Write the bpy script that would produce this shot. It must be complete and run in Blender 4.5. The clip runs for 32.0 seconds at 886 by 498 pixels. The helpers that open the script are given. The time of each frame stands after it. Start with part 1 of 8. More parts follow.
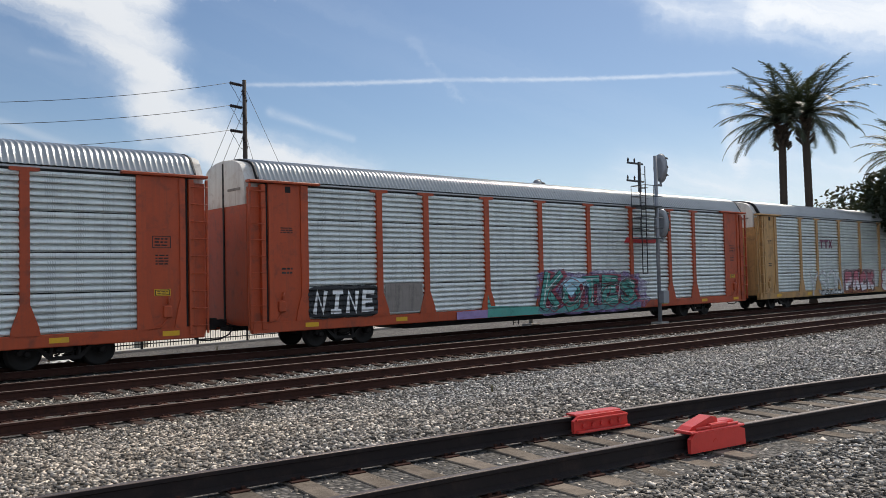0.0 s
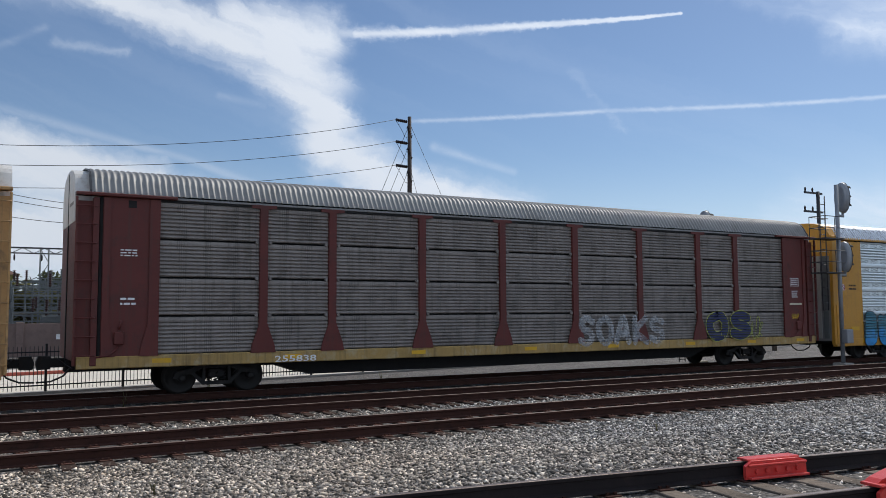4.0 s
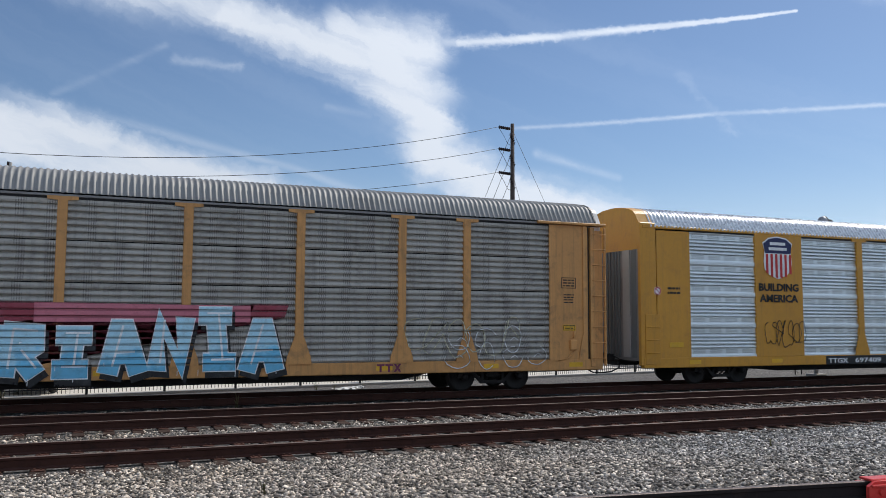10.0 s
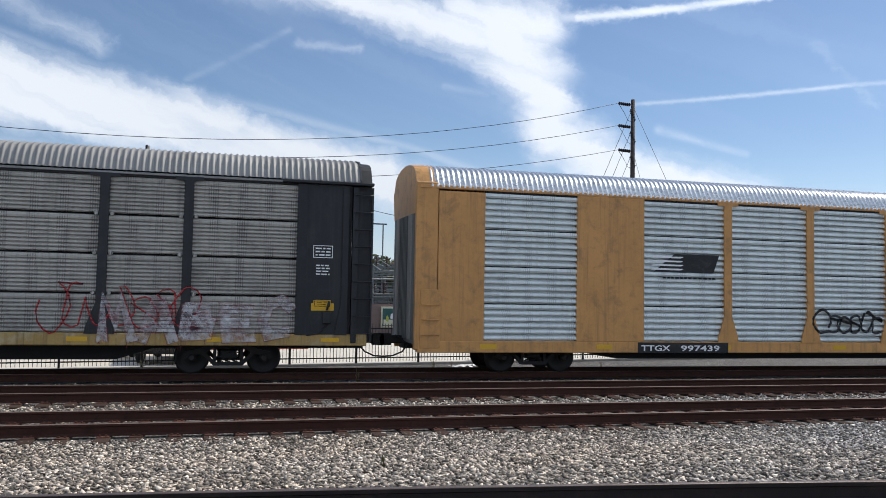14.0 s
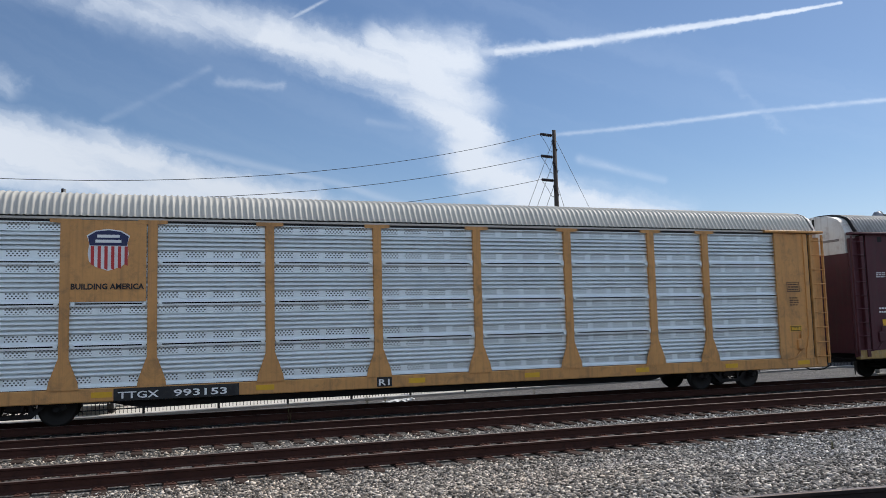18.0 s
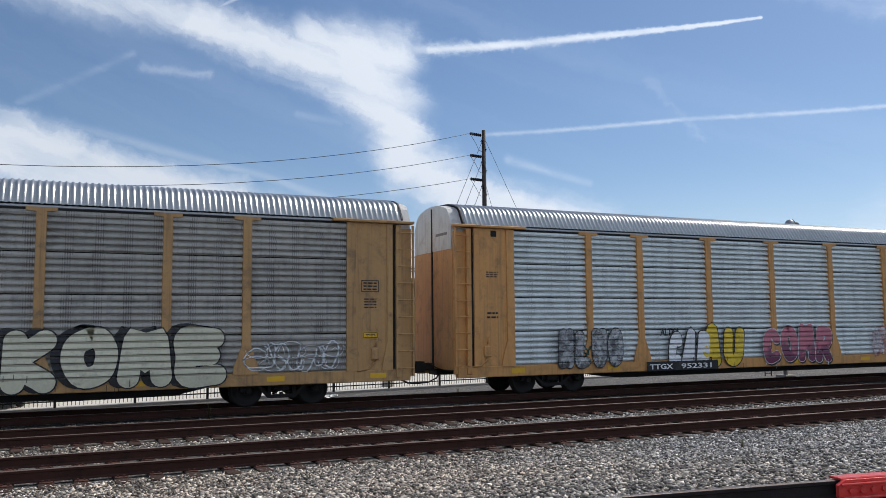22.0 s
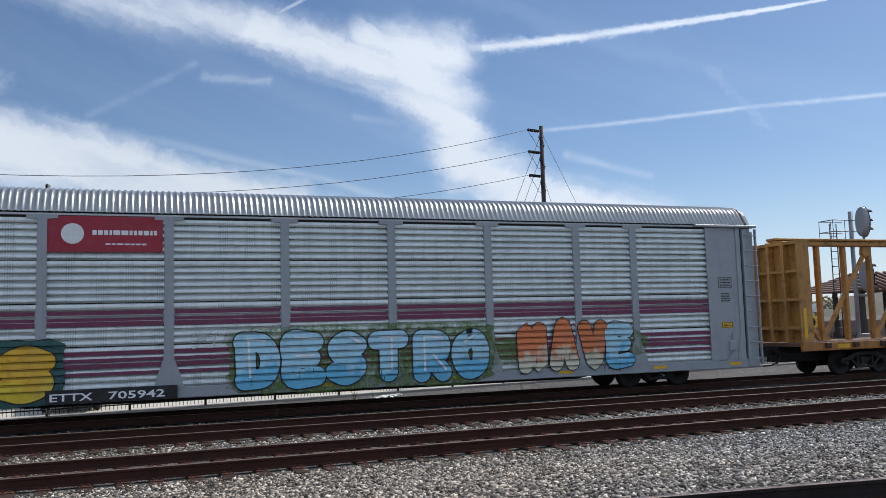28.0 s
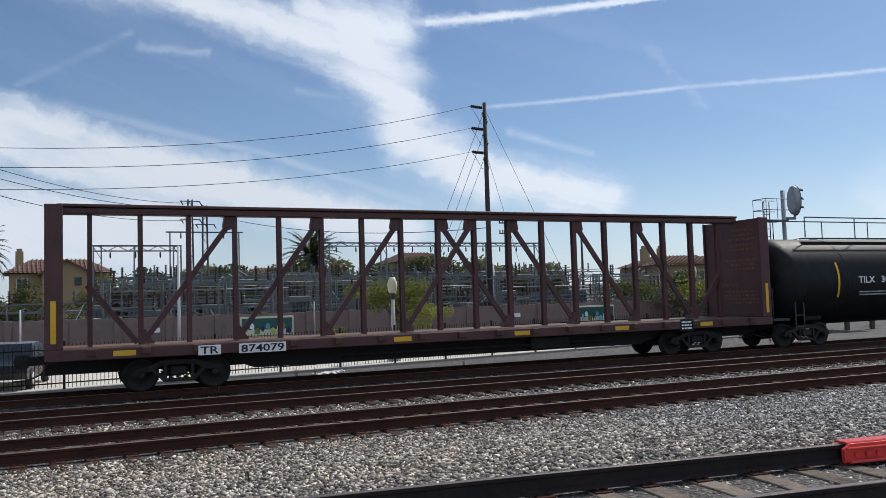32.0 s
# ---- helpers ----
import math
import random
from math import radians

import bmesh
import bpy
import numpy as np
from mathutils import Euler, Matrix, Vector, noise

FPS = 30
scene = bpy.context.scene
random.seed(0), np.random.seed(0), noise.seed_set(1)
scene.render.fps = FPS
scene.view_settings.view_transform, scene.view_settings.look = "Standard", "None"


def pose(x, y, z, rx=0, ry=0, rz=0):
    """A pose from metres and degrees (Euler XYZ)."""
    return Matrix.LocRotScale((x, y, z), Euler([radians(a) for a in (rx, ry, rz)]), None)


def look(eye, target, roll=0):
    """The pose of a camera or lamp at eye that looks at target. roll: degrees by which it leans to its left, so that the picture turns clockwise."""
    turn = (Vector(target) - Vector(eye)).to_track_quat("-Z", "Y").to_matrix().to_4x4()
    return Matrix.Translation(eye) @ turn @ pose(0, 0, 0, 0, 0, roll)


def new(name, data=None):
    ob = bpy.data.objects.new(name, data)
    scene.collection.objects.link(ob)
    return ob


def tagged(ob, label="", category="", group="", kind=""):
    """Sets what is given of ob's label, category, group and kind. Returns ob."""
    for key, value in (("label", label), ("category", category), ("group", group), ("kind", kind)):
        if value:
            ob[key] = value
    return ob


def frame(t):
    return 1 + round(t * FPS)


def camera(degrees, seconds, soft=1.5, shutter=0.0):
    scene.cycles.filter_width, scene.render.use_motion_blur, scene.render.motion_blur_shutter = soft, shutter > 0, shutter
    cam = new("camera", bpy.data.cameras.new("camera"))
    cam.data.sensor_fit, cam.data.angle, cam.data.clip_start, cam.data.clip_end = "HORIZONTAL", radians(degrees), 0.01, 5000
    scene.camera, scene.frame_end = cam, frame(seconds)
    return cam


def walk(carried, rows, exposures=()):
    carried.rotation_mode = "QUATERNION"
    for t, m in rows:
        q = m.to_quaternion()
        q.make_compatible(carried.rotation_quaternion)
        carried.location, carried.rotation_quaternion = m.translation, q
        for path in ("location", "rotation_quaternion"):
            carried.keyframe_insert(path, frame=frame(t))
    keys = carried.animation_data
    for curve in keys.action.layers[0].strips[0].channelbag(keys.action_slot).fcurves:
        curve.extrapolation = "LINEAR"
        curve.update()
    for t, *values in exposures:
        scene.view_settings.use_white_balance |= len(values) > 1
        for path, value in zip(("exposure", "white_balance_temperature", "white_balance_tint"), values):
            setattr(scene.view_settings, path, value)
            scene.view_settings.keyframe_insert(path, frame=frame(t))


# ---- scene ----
cam = camera(56.11, 32.0, soft=0.7, shutter=0.0)
EYE = (0.0, 0.0, 2.05)
PATH = [
    (0, -41.01, 1.99, 1.27),
    (0.5, -41.09, 2.09, 0.93),
    (1, -39.66, 3.13, -0.56),
    (1.5, -38.54, 4.04, -0.01),
    (2, -37.77, 3.75, -0.09),
    (2.5, -35.41, 3.26, -0.87),
    (4.5, -28.32, 5.35, -0.11),
    (5, -25.69, 6.92, -1.44),
    (5.5, -19.11, 7.65, -2.40),
    (6, -11.08, 6.48, -2.24),
    (6.5, -10.16, 3.28, -1.74),
    (7, -18.01, 2.22, -1.64),
    (7.5, -24.48, 3.62, -1.13),
    (8, -25.75, 4.56, -0.76),
    (8.5, -25.25, 4.67, -0.60),
    (9, -24.90, 4.93, -0.39),
    (9.5, -23.91, 4.99, -0.40),
    (10, -22.97, 4.86, -0.29),
    (10.5, -22.59, 4.80, -0.17),
    (11, -21.63, 5.43, -0.12),
    (11.5, -20.67, 5.32, -1.90),
    (12, -16.52, 4.68, -4.57),
    (12.5, -9.23, 4.45, -5.16),
    (13, -2.49, 3.91, -3.80),
    (13.5, -8.31, 2.95, -1.85),
    (14, -14.97, 3.32, -1.05),
    (14.5, -12.93, 4.49, -0.12),
    (15, -18.64, 6.02, -0.23),
    (15.5, -23.41, 6.37, 0.08),
    (17.5, -20.32, 6.11, 1.09),
    (18, -19.67, 5.60, 1.45),
    (18.5, -18.74, 5.96, 0.25),
    (19, -13.92, 7.06, -0.96),
    (19.5, -6.66, 6.97, -0.83),
    (20, -6.05, 4.96, -0.46),
    (20.5, -14.84, 3.99, -0.35),
    (21, -21.43, 4.53, -0.37),
    (21.5, -23.20, 5.28, 0.26),
    (22, -24.79, 5.32, 0.51),
    (22.5, -26.30, 5.07, 1.32),
    (23, -26.55, 4.71, 1.58),
    (23.5, -26.01, 4.19, 1.54),
    (24, -25.34, 4.31, 0.92),
    (24.5, -24.35, 5.60, -0.23),
    (26.5, -18.87, 6.14, 1.33),
    (27, -18.94, 5.65, 1.50),
    (27.5, -19.68, 5.19, 1.12),
    (28, -20.53, 5.28, 1.60),
    (28.5, -20.63, 5.25, 1.55),
    (29, -20.12, 4.95, 1.50),
    (29.5, -19.89, 4.62, 1.62),
    (30, -19.85, 4.40, 1.77),
    (30.5, -20.29, 4.15, 1.47),
    (31, -20.50, 4.17, 1.67),
    (31.5, -21.41, 4.30, 2.03),
    (32, -24.46, 3.53, 1.73),
]
# the clip's own exposure and white balance drift a little
LIGHTNESS = [
    (0.0, 0.02, 7000, 10), (1.0, 0.04, 7000, 10), (2.0, -0.1, 6800, 10), (5.0, -0.05, 6500, 10), (6.0, -0.06, 6500, 10), (7.0, 0.2, 6700, 10), (8.0, 0.0, 6500, 10), (10.0, 0.0, 6500, 10),
    (12.0, 0.03, 6500, 10), (13.0, 0.1, 6500, 10), (14.0, 0.22, 6650, 10), (15.0, 0.02, 6500, 10), (18.0, 0.0, 6450, 10), (20.0, 0.12, 6550, 10), (21.0, 0.14, 6600, 10),
    (22.0, 0.0, 6500, 10), (24.0, 0.0, 6500, 10), (27.0, 0.02, 6400, 10), (29.0, 0.0, 6450, 10), (32.0, 0.0, 6500, 10),
]
walk(cam, [(t, pose(*EYE, 90 + p, r, y)) for t, y, p, r in PATH], exposures=LIGHTNESS)
# ---- world: sky with thin cloud, one sun behind the train to the right ----
SUN_AZ, SUN_EL = 70.0, 47.0
world = bpy.data.worlds.new("world")
scene.world = world
world.use_nodes = True


class Nodes:
    """Short-hand for shader nodes in one tree."""

    def __init__(self, tree):
        self.tree = tree
        tree.nodes.clear()

    def add(self, kind, **props):
        n = self.tree.nodes.new(kind)
        for key, value in props.items():
            setattr(n, key, value)
        return n

    def put(self, socket, value):
        if isinstance(value, bpy.types.NodeSocket):
            self.tree.links.new(value, socket)
        else:
            socket.default_value = value

    def math(self, op, a, b=0.0, c=0.0, clamp=False):
        n = self.add("ShaderNodeMath", operation=op, use_clamp=clamp)
        for s, v in zip(n.inputs, (a, b, c)):
            self.put(s, v)
        return n.outputs[0]

    def ramp(self, v, lo, hi, a=0.0, b=1.0):
        n = self.add("ShaderNodeMapRange", interpolation_type="SMOOTHSTEP")
        for s, x in zip(n.inputs[:5], (v, lo, hi, a, b)):
            self.put(s, x)
        return n.outputs[0]

    def noise(self, vec, scale, detail=4.0, rough=0.55, dist=0.0):
        n = self.add("ShaderNodeTexNoise")
        self.put(n.inputs["Vector"], vec)
        n.inputs["Scale"].default_value, n.inputs["Detail"].default_value = scale, detail
        n.inputs["Roughness"].default_value, n.inputs["Distortion"].default_value = rough, dist
        return n.outputs[0]

    def mix(self, f, a, b, blend="MIX"):
        n = self.add("ShaderNodeMix", data_type="RGBA", blend_type=blend)
        self.put(n.inputs[0], f)
        for s, v in ((n.inputs[6], a), (n.inputs[7], b)):
            self.put(s, (*v, 1) if isinstance(v, tuple) and len(v) == 3 else v)
        return n.outputs[2]

    def xyz(self, x, y, z=0.0):
        n = self.add("ShaderNodeCombineXYZ")
        for s, v in zip(n.inputs, (x, y, z)):
            self.put(s, v)
        return n.outputs[0]

    def scaled(self, vec, sx, sy, sz):
        n = self.add("ShaderNodeVectorMath", operation="MULTIPLY")
        self.put(n.inputs[0], vec)
        n.inputs[1].default_value = (sx, sy, sz)
        return n.outputs[0]


def sky():
    n = Nodes(world.node_tree)
    tex = n.add("ShaderNodeTexSky", sky_type="NISHITA", sun_disc=False)
    tex.sun_elevation, tex.sun_rotation = radians(SUN_EL), radians(SUN_AZ)
    tex.altitude, tex.air_density, tex.dust_density, tex.ozone_density = 300, 1.0, 0.5, 3.0
    co = n.add("ShaderNodeTexCoord").outputs["Generated"]
    sep = n.add("ShaderNodeSeparateXYZ")
    n.put(sep.inputs[0], co)
    x, y, z = sep.outputs
    az = n.math("MULTIPLY", n.math("ARCTAN2", x, y), 57.2958)
    el = n.math("MULTIPLY", n.math("ARCSINE", z), 57.2958)
    flat = n.xyz(az, el)
    # slow bends and fine fraying of every cloud edge
    w1 = n.math("SUBTRACT", n.noise(flat, 0.13, 3), 0.5)
    w2 = n.math("SUBTRACT", n.noise(n.scaled(flat, 1, 1, 1), 0.55, 5, 0.65), 0.5)
    wa = n.math("ADD", az, n.math("ADD", n.math("MULTIPLY", w1, 6.0), n.math("MULTIPLY", w2, 1.6)))
    we = n.math("ADD", el, n.math("ADD", n.math("MULTIPLY", w1, -4.0), n.math("MULTIPLY", w2, 1.2)))

    # puffs along the vapour trails
    curl = n.noise(n.scaled(flat, 1.0, 1.3, 1), 1.9, 4, 0.6)

    def stroke(a0, e0, a1, e1, r0, r1, strength, soft=1.0, crisp=False):
        """A soft streak of cloud from one bearing and height to another, in degrees."""
        pa, pe = (az, el) if crisp else (wa, we)
        if crisp == 2:
            pa, pe = n.math("ADD", az, n.math("MULTIPLY", w2, 1.9)), n.math("ADD", el, n.math("MULTIPLY", w2, 1.2))
        da, de = a1 - a0, e1 - e0
        ll = da * da + de * de
        ux, uy = n.math("SUBTRACT", pa, a0), n.math("SUBTRACT", pe, e0)
        k = n.math("DIVIDE", n.math("ADD", n.math("MULTIPLY", ux, da), n.math("MULTIPLY", uy, de)), ll, clamp=True)
        qx, qy = n.math("SUBTRACT", ux, n.math("MULTIPLY", k, da)), n.math("SUBTRACT", uy, n.math("MULTIPLY", k, de))
        d = n.math("SQRT", n.math("ADD", n.math("MULTIPLY", qx, qx), n.math("MULTIPLY", qy, qy)))
        r = n.math("ADD", r0, n.math("MULTIPLY", k, r1 - r0))
        v = n.math("DIVIDE", d, r)
        if crisp == 1:
            v = n.math("MULTIPLY", v, n.math("ADD", n.math("MULTIPLY", curl, 1.5), 0.3))
        return n.math("MULTIPLY", n.ramp(v, 1.0, 1.0 - soft), strength)

    streak = n.noise(n.scaled(n.xyz(n.math("ADD", wa, n.math("MULTIPLY", we, 2.2)), n.math("SUBTRACT", we, n.math("MULTIPLY", wa, -0.35))), 0.035, 0.16, 1), 1.0, 6, 0.6)
    total = None
    for s in CLOUDS:
        m = stroke(*s)
        total = m if total is None else n.math("MAXIMUM", total, m)
    # fray the soft streaks into fibres that run down to the right
    along = n.xyz(n.math("ADD", wa, n.math("MULTIPLY", we, -0.4)), n.math("ADD", we, n.math("MULTIPLY", wa, 0.33)))
    fibre = n.noise(n.scaled(along, 0.05, 0.55, 1), 1.0, 5, 0.6, 0.3)
    puff = n.noise(n.scaled(along, 0.25, 0.7, 1), 1.0, 6, 0.6, 0.3)
    fray = n.math("SUBTRACT", n.math("ADD", n.math("MULTIPLY", fibre, 1.1), n.math("MULTIPLY", puff, 0.26)), 0.66)
    fray = n.math("MULTIPLY", fray, n.math("MULTIPLY", total, 2.0, clamp=True))
    total = n.ramp(n.math("ADD", total, fray), 0.0, 1.05)
    # thin veil everywhere, thicker towards the sun and the horizon
    veil = n.math("MULTIPLY", n.ramp(streak, 0.42, 0.75), 0.10)
    # cloud overhead, mostly above the view, added to raise the ambient light
    high = n.ramp(n.noise(n.scaled(flat, 0.02, 0.05, 1), 1.0, 5, 0.6), 0.45, 0.7, 0.0, 0.5)
    veil = n.math("ADD", veil, n.math("MULTIPLY", high, n.ramp(el, 24, 34)))
    # unseen broken cloud added behind the viewer, to brighten the train's shaded side
    deck = n.ramp(n.noise(n.scaled(flat, 0.02, 0.05, 1), 1.0, 5, 0.6), 0.35, 0.6, 0.12, 0.72)
    veil = n.math("ADD", veil, n.math("MULTIPLY", deck, n.ramp(y, 0.35, -0.3)))
    low = n.ramp(el, 11, 0, 0.0, 0.52)
    sx, sy, sz = (math.sin(radians(SUN_AZ)) * math.cos(radians(SUN_EL)), math.cos(radians(SUN_AZ)) * math.cos(radians(SUN_EL)), math.sin(radians(SUN_EL)))
    near = n.math("ADD", n.math("ADD", n.math("MULTIPLY", x, sx), n.math("MULTIPLY", y, sy)), n.math("MULTIPLY", z, sz))
    glow = n.ramp(near, 0.86, 1.0, 0.0, 0.25)
    mask = n.math("ADD", n.math("ADD", total, veil), n.math("ADD", low, glow), clamp=True)
    # cloud away from the sun is lifted too, as part of that fill
    bright = n.math("ADD", n.ramp(near, 0.3, 1.0, 0.88, 1.25), n.ramp(near, 0.2, -0.5, 0.0, 0.3))
    bg = n.add("ShaderNodeBackground")
    blue = n.add("ShaderNodeBackground")
    n.put(blue.inputs[0], n.mix(1.0, tex.outputs[0], (0.91, 0.975, 1.05), "MULTIPLY"))
    blue.inputs[1].default_value = 0.088
    white = n.mix(n.math("MULTIPLY", total, 0.6, clamp=True), (0.71, 0.825, 1.0), (0.925, 0.955, 1.0))
    n.put(bg.inputs[0], white)
    n.put(bg.inputs[1], n.math("MULTIPLY", bright, n.ramp(az, 16, -14, 0.90, 1.01)))
    mixer = n.add("ShaderNodeMixShader")
    n.put(mixer.inputs[0], n.math("MULTIPLY", mask, 0.94))
    n.tree.links.new(blue.outputs[0], mixer.inputs[1])
    n.tree.links.new(bg.outputs[0], mixer.inputs[2])
    out = n.add("ShaderNodeOutputWorld")
    n.tree.links.new(mixer.outputs[0], out.inputs[0])


# bearing, height to bearing, height (degrees), half-widths at both ends, strength, softness
CLOUDS = [
    # the tall forked cloud
    (-16.0, 22.8, -2.0, 21.3, 2.2, 2.6, 0.42, 1.0, 2),
    (-3.0, 21.2, 9.0, 20.0, 2.7, 2.6, 0.66, 1.0, 2),
    (8.0, 20.0, 18.0, 17.4, 2.5, 3.6, 0.88, 1.0, 2),
    (15.5, 19.4, 21.5, 18.4, 2.6, 3.4, 0.85, 1.0, 2),
    (18.6, 17.6, 21.4, 14.6, 4.6, 4.0, 1.0, 1.0, 2),
    (21.3, 14.8, 22.4, 11.0, 3.9, 3.6, 1.0, 1.0, 2),
    (22.2, 11.2, 28.0, 8.2, 3.5, 3.1, 0.95, 1.0, 2),
    (26.0, 9.0, 36.0, 6.6, 2.9, 2.6, 0.85, 1.0, 2),
    (14.8, 14.4, 17.8, 13.9, 0.5, 0.6, 0.25, 1.0, 3),
    (29.5, 11.4, 35.0, 9.6, 0.7, 0.5, 0.32, 1.0, 3),
    # the long bank low in the west, with a bright upper rim
    (-25.5, 19.6, -18.0, 16.6, 0.7, 0.7, 0.28, 1.0, 3),
    (-18.0, 16.6, -8.0, 14.0, 0.7, 0.8, 0.28, 1.0, 3),
    (-8.0, 14.0, 2.0, 12.4, 0.8, 0.8, 0.28, 1.0, 3),
    (2.0, 12.4, 12.6, 10.2, 0.8, 0.6, 0.28, 1.0, 3),
    (12.6, 10.2, 23.0, 6.7, 0.6, 0.6, 0.28, 1.0, 3),
    (-27.0, 21.5, -8.0, 15.6, 2.4, 1.6, 0.4, 1.0, 2),
    (-32.0, 15.4, -12.0, 12.2, 5.0, 3.8, 1.0, 0.85, 2),
    (-13.0, 12.3, 0.0, 10.6, 3.7, 3.2, 1.0, 0.85, 2),
    (-1.0, 10.3, 10.3, 8.0, 3.4, 3.2, 1.0, 0.9, 2),
    (9.0, 8.1, 22.0, 4.8, 3.2, 2.5, 0.9, 1.0, 2),
    (-34.0, 6.5, 6.0, 5.0, 6.0, 5.0, 0.85, 1.0, 2),
    # faint old trails and wisps
    (-2.6, 13.9, 4.0, 17.6, 0.6, 0.5, 0.2, 1.0, True),
    (8.3, 20.4, 12.2, 22.4, 0.3, 0.22, 0.5, 1.0, True),
    (4.7, 16.8, 8.8, 16.6, 0.7, 0.5, 0.3, 1.0, 2),
    # vapour trails
    (20.4, 18.7, 26.6, 18.95, 1.0, 0.8, 0.55, 1.0, True),
    (24.0, 18.8, 36.6, 19.3, 0.62, 0.48, 0.78, 1.0, True),
    (36.6, 19.3, 46.5, 19.35, 0.4, 0.16, 0.8, 0.8, True),
    (27.6, 13.1, 41.4, 13.5, 0.3, 0.32, 0.5, 1.0, True),
    (41.4, 13.5, 60.9, 12.8, 0.32, 0.28, 0.45, 1.0, True),
    (39.0, 16.2, 42.9, 12.0, 0.7, 0.5, 0.22, 1.0),
    # broken cloud towards the sun
    (48.5, 21.6, 60.0, 17.4, 1.9, 3.6, 0.36, 1.0, 2),
    (57.0, 17.6, 70.0, 15.2, 3.4, 4.4, 0.48, 1.0, 2),
    (63.0, 16.6, 82.0, 13.0, 3.6, 6.8, 0.8, 1.0, 2),
    (55.0, 22.0, 74.0, 20.5, 3.0, 5.0, 0.5, 1.0, 2),
    (48.0, 25.5, 62.0, 23.5, 2.5, 4.0, 0.4, 1.0, 2),
    (60.3, 10.4, 61.0, 6.4, 0.8, 2.3, 0.5, 1.0, 2),
    (54.1, 5.8, 75.5, 5.2, 4.3, 5.9, 0.44, 1.0),
]
sky()
sun = new("sun", bpy.data.lights.new("sun", "SUN"))
sun.data.energy, sun.data.angle, sun.data.color = 3.2, radians(1.2), (1.0, 0.95, 0.87)
sun.matrix_world = look((0, 0, 60), (-60 * math.sin(radians(SUN_AZ)) / math.tan(radians(SUN_EL)), -60 * math.cos(radians(SUN_AZ)) / math.tan(radians(SUN_EL)), 0))

# ---- materials ----
MATS = {}


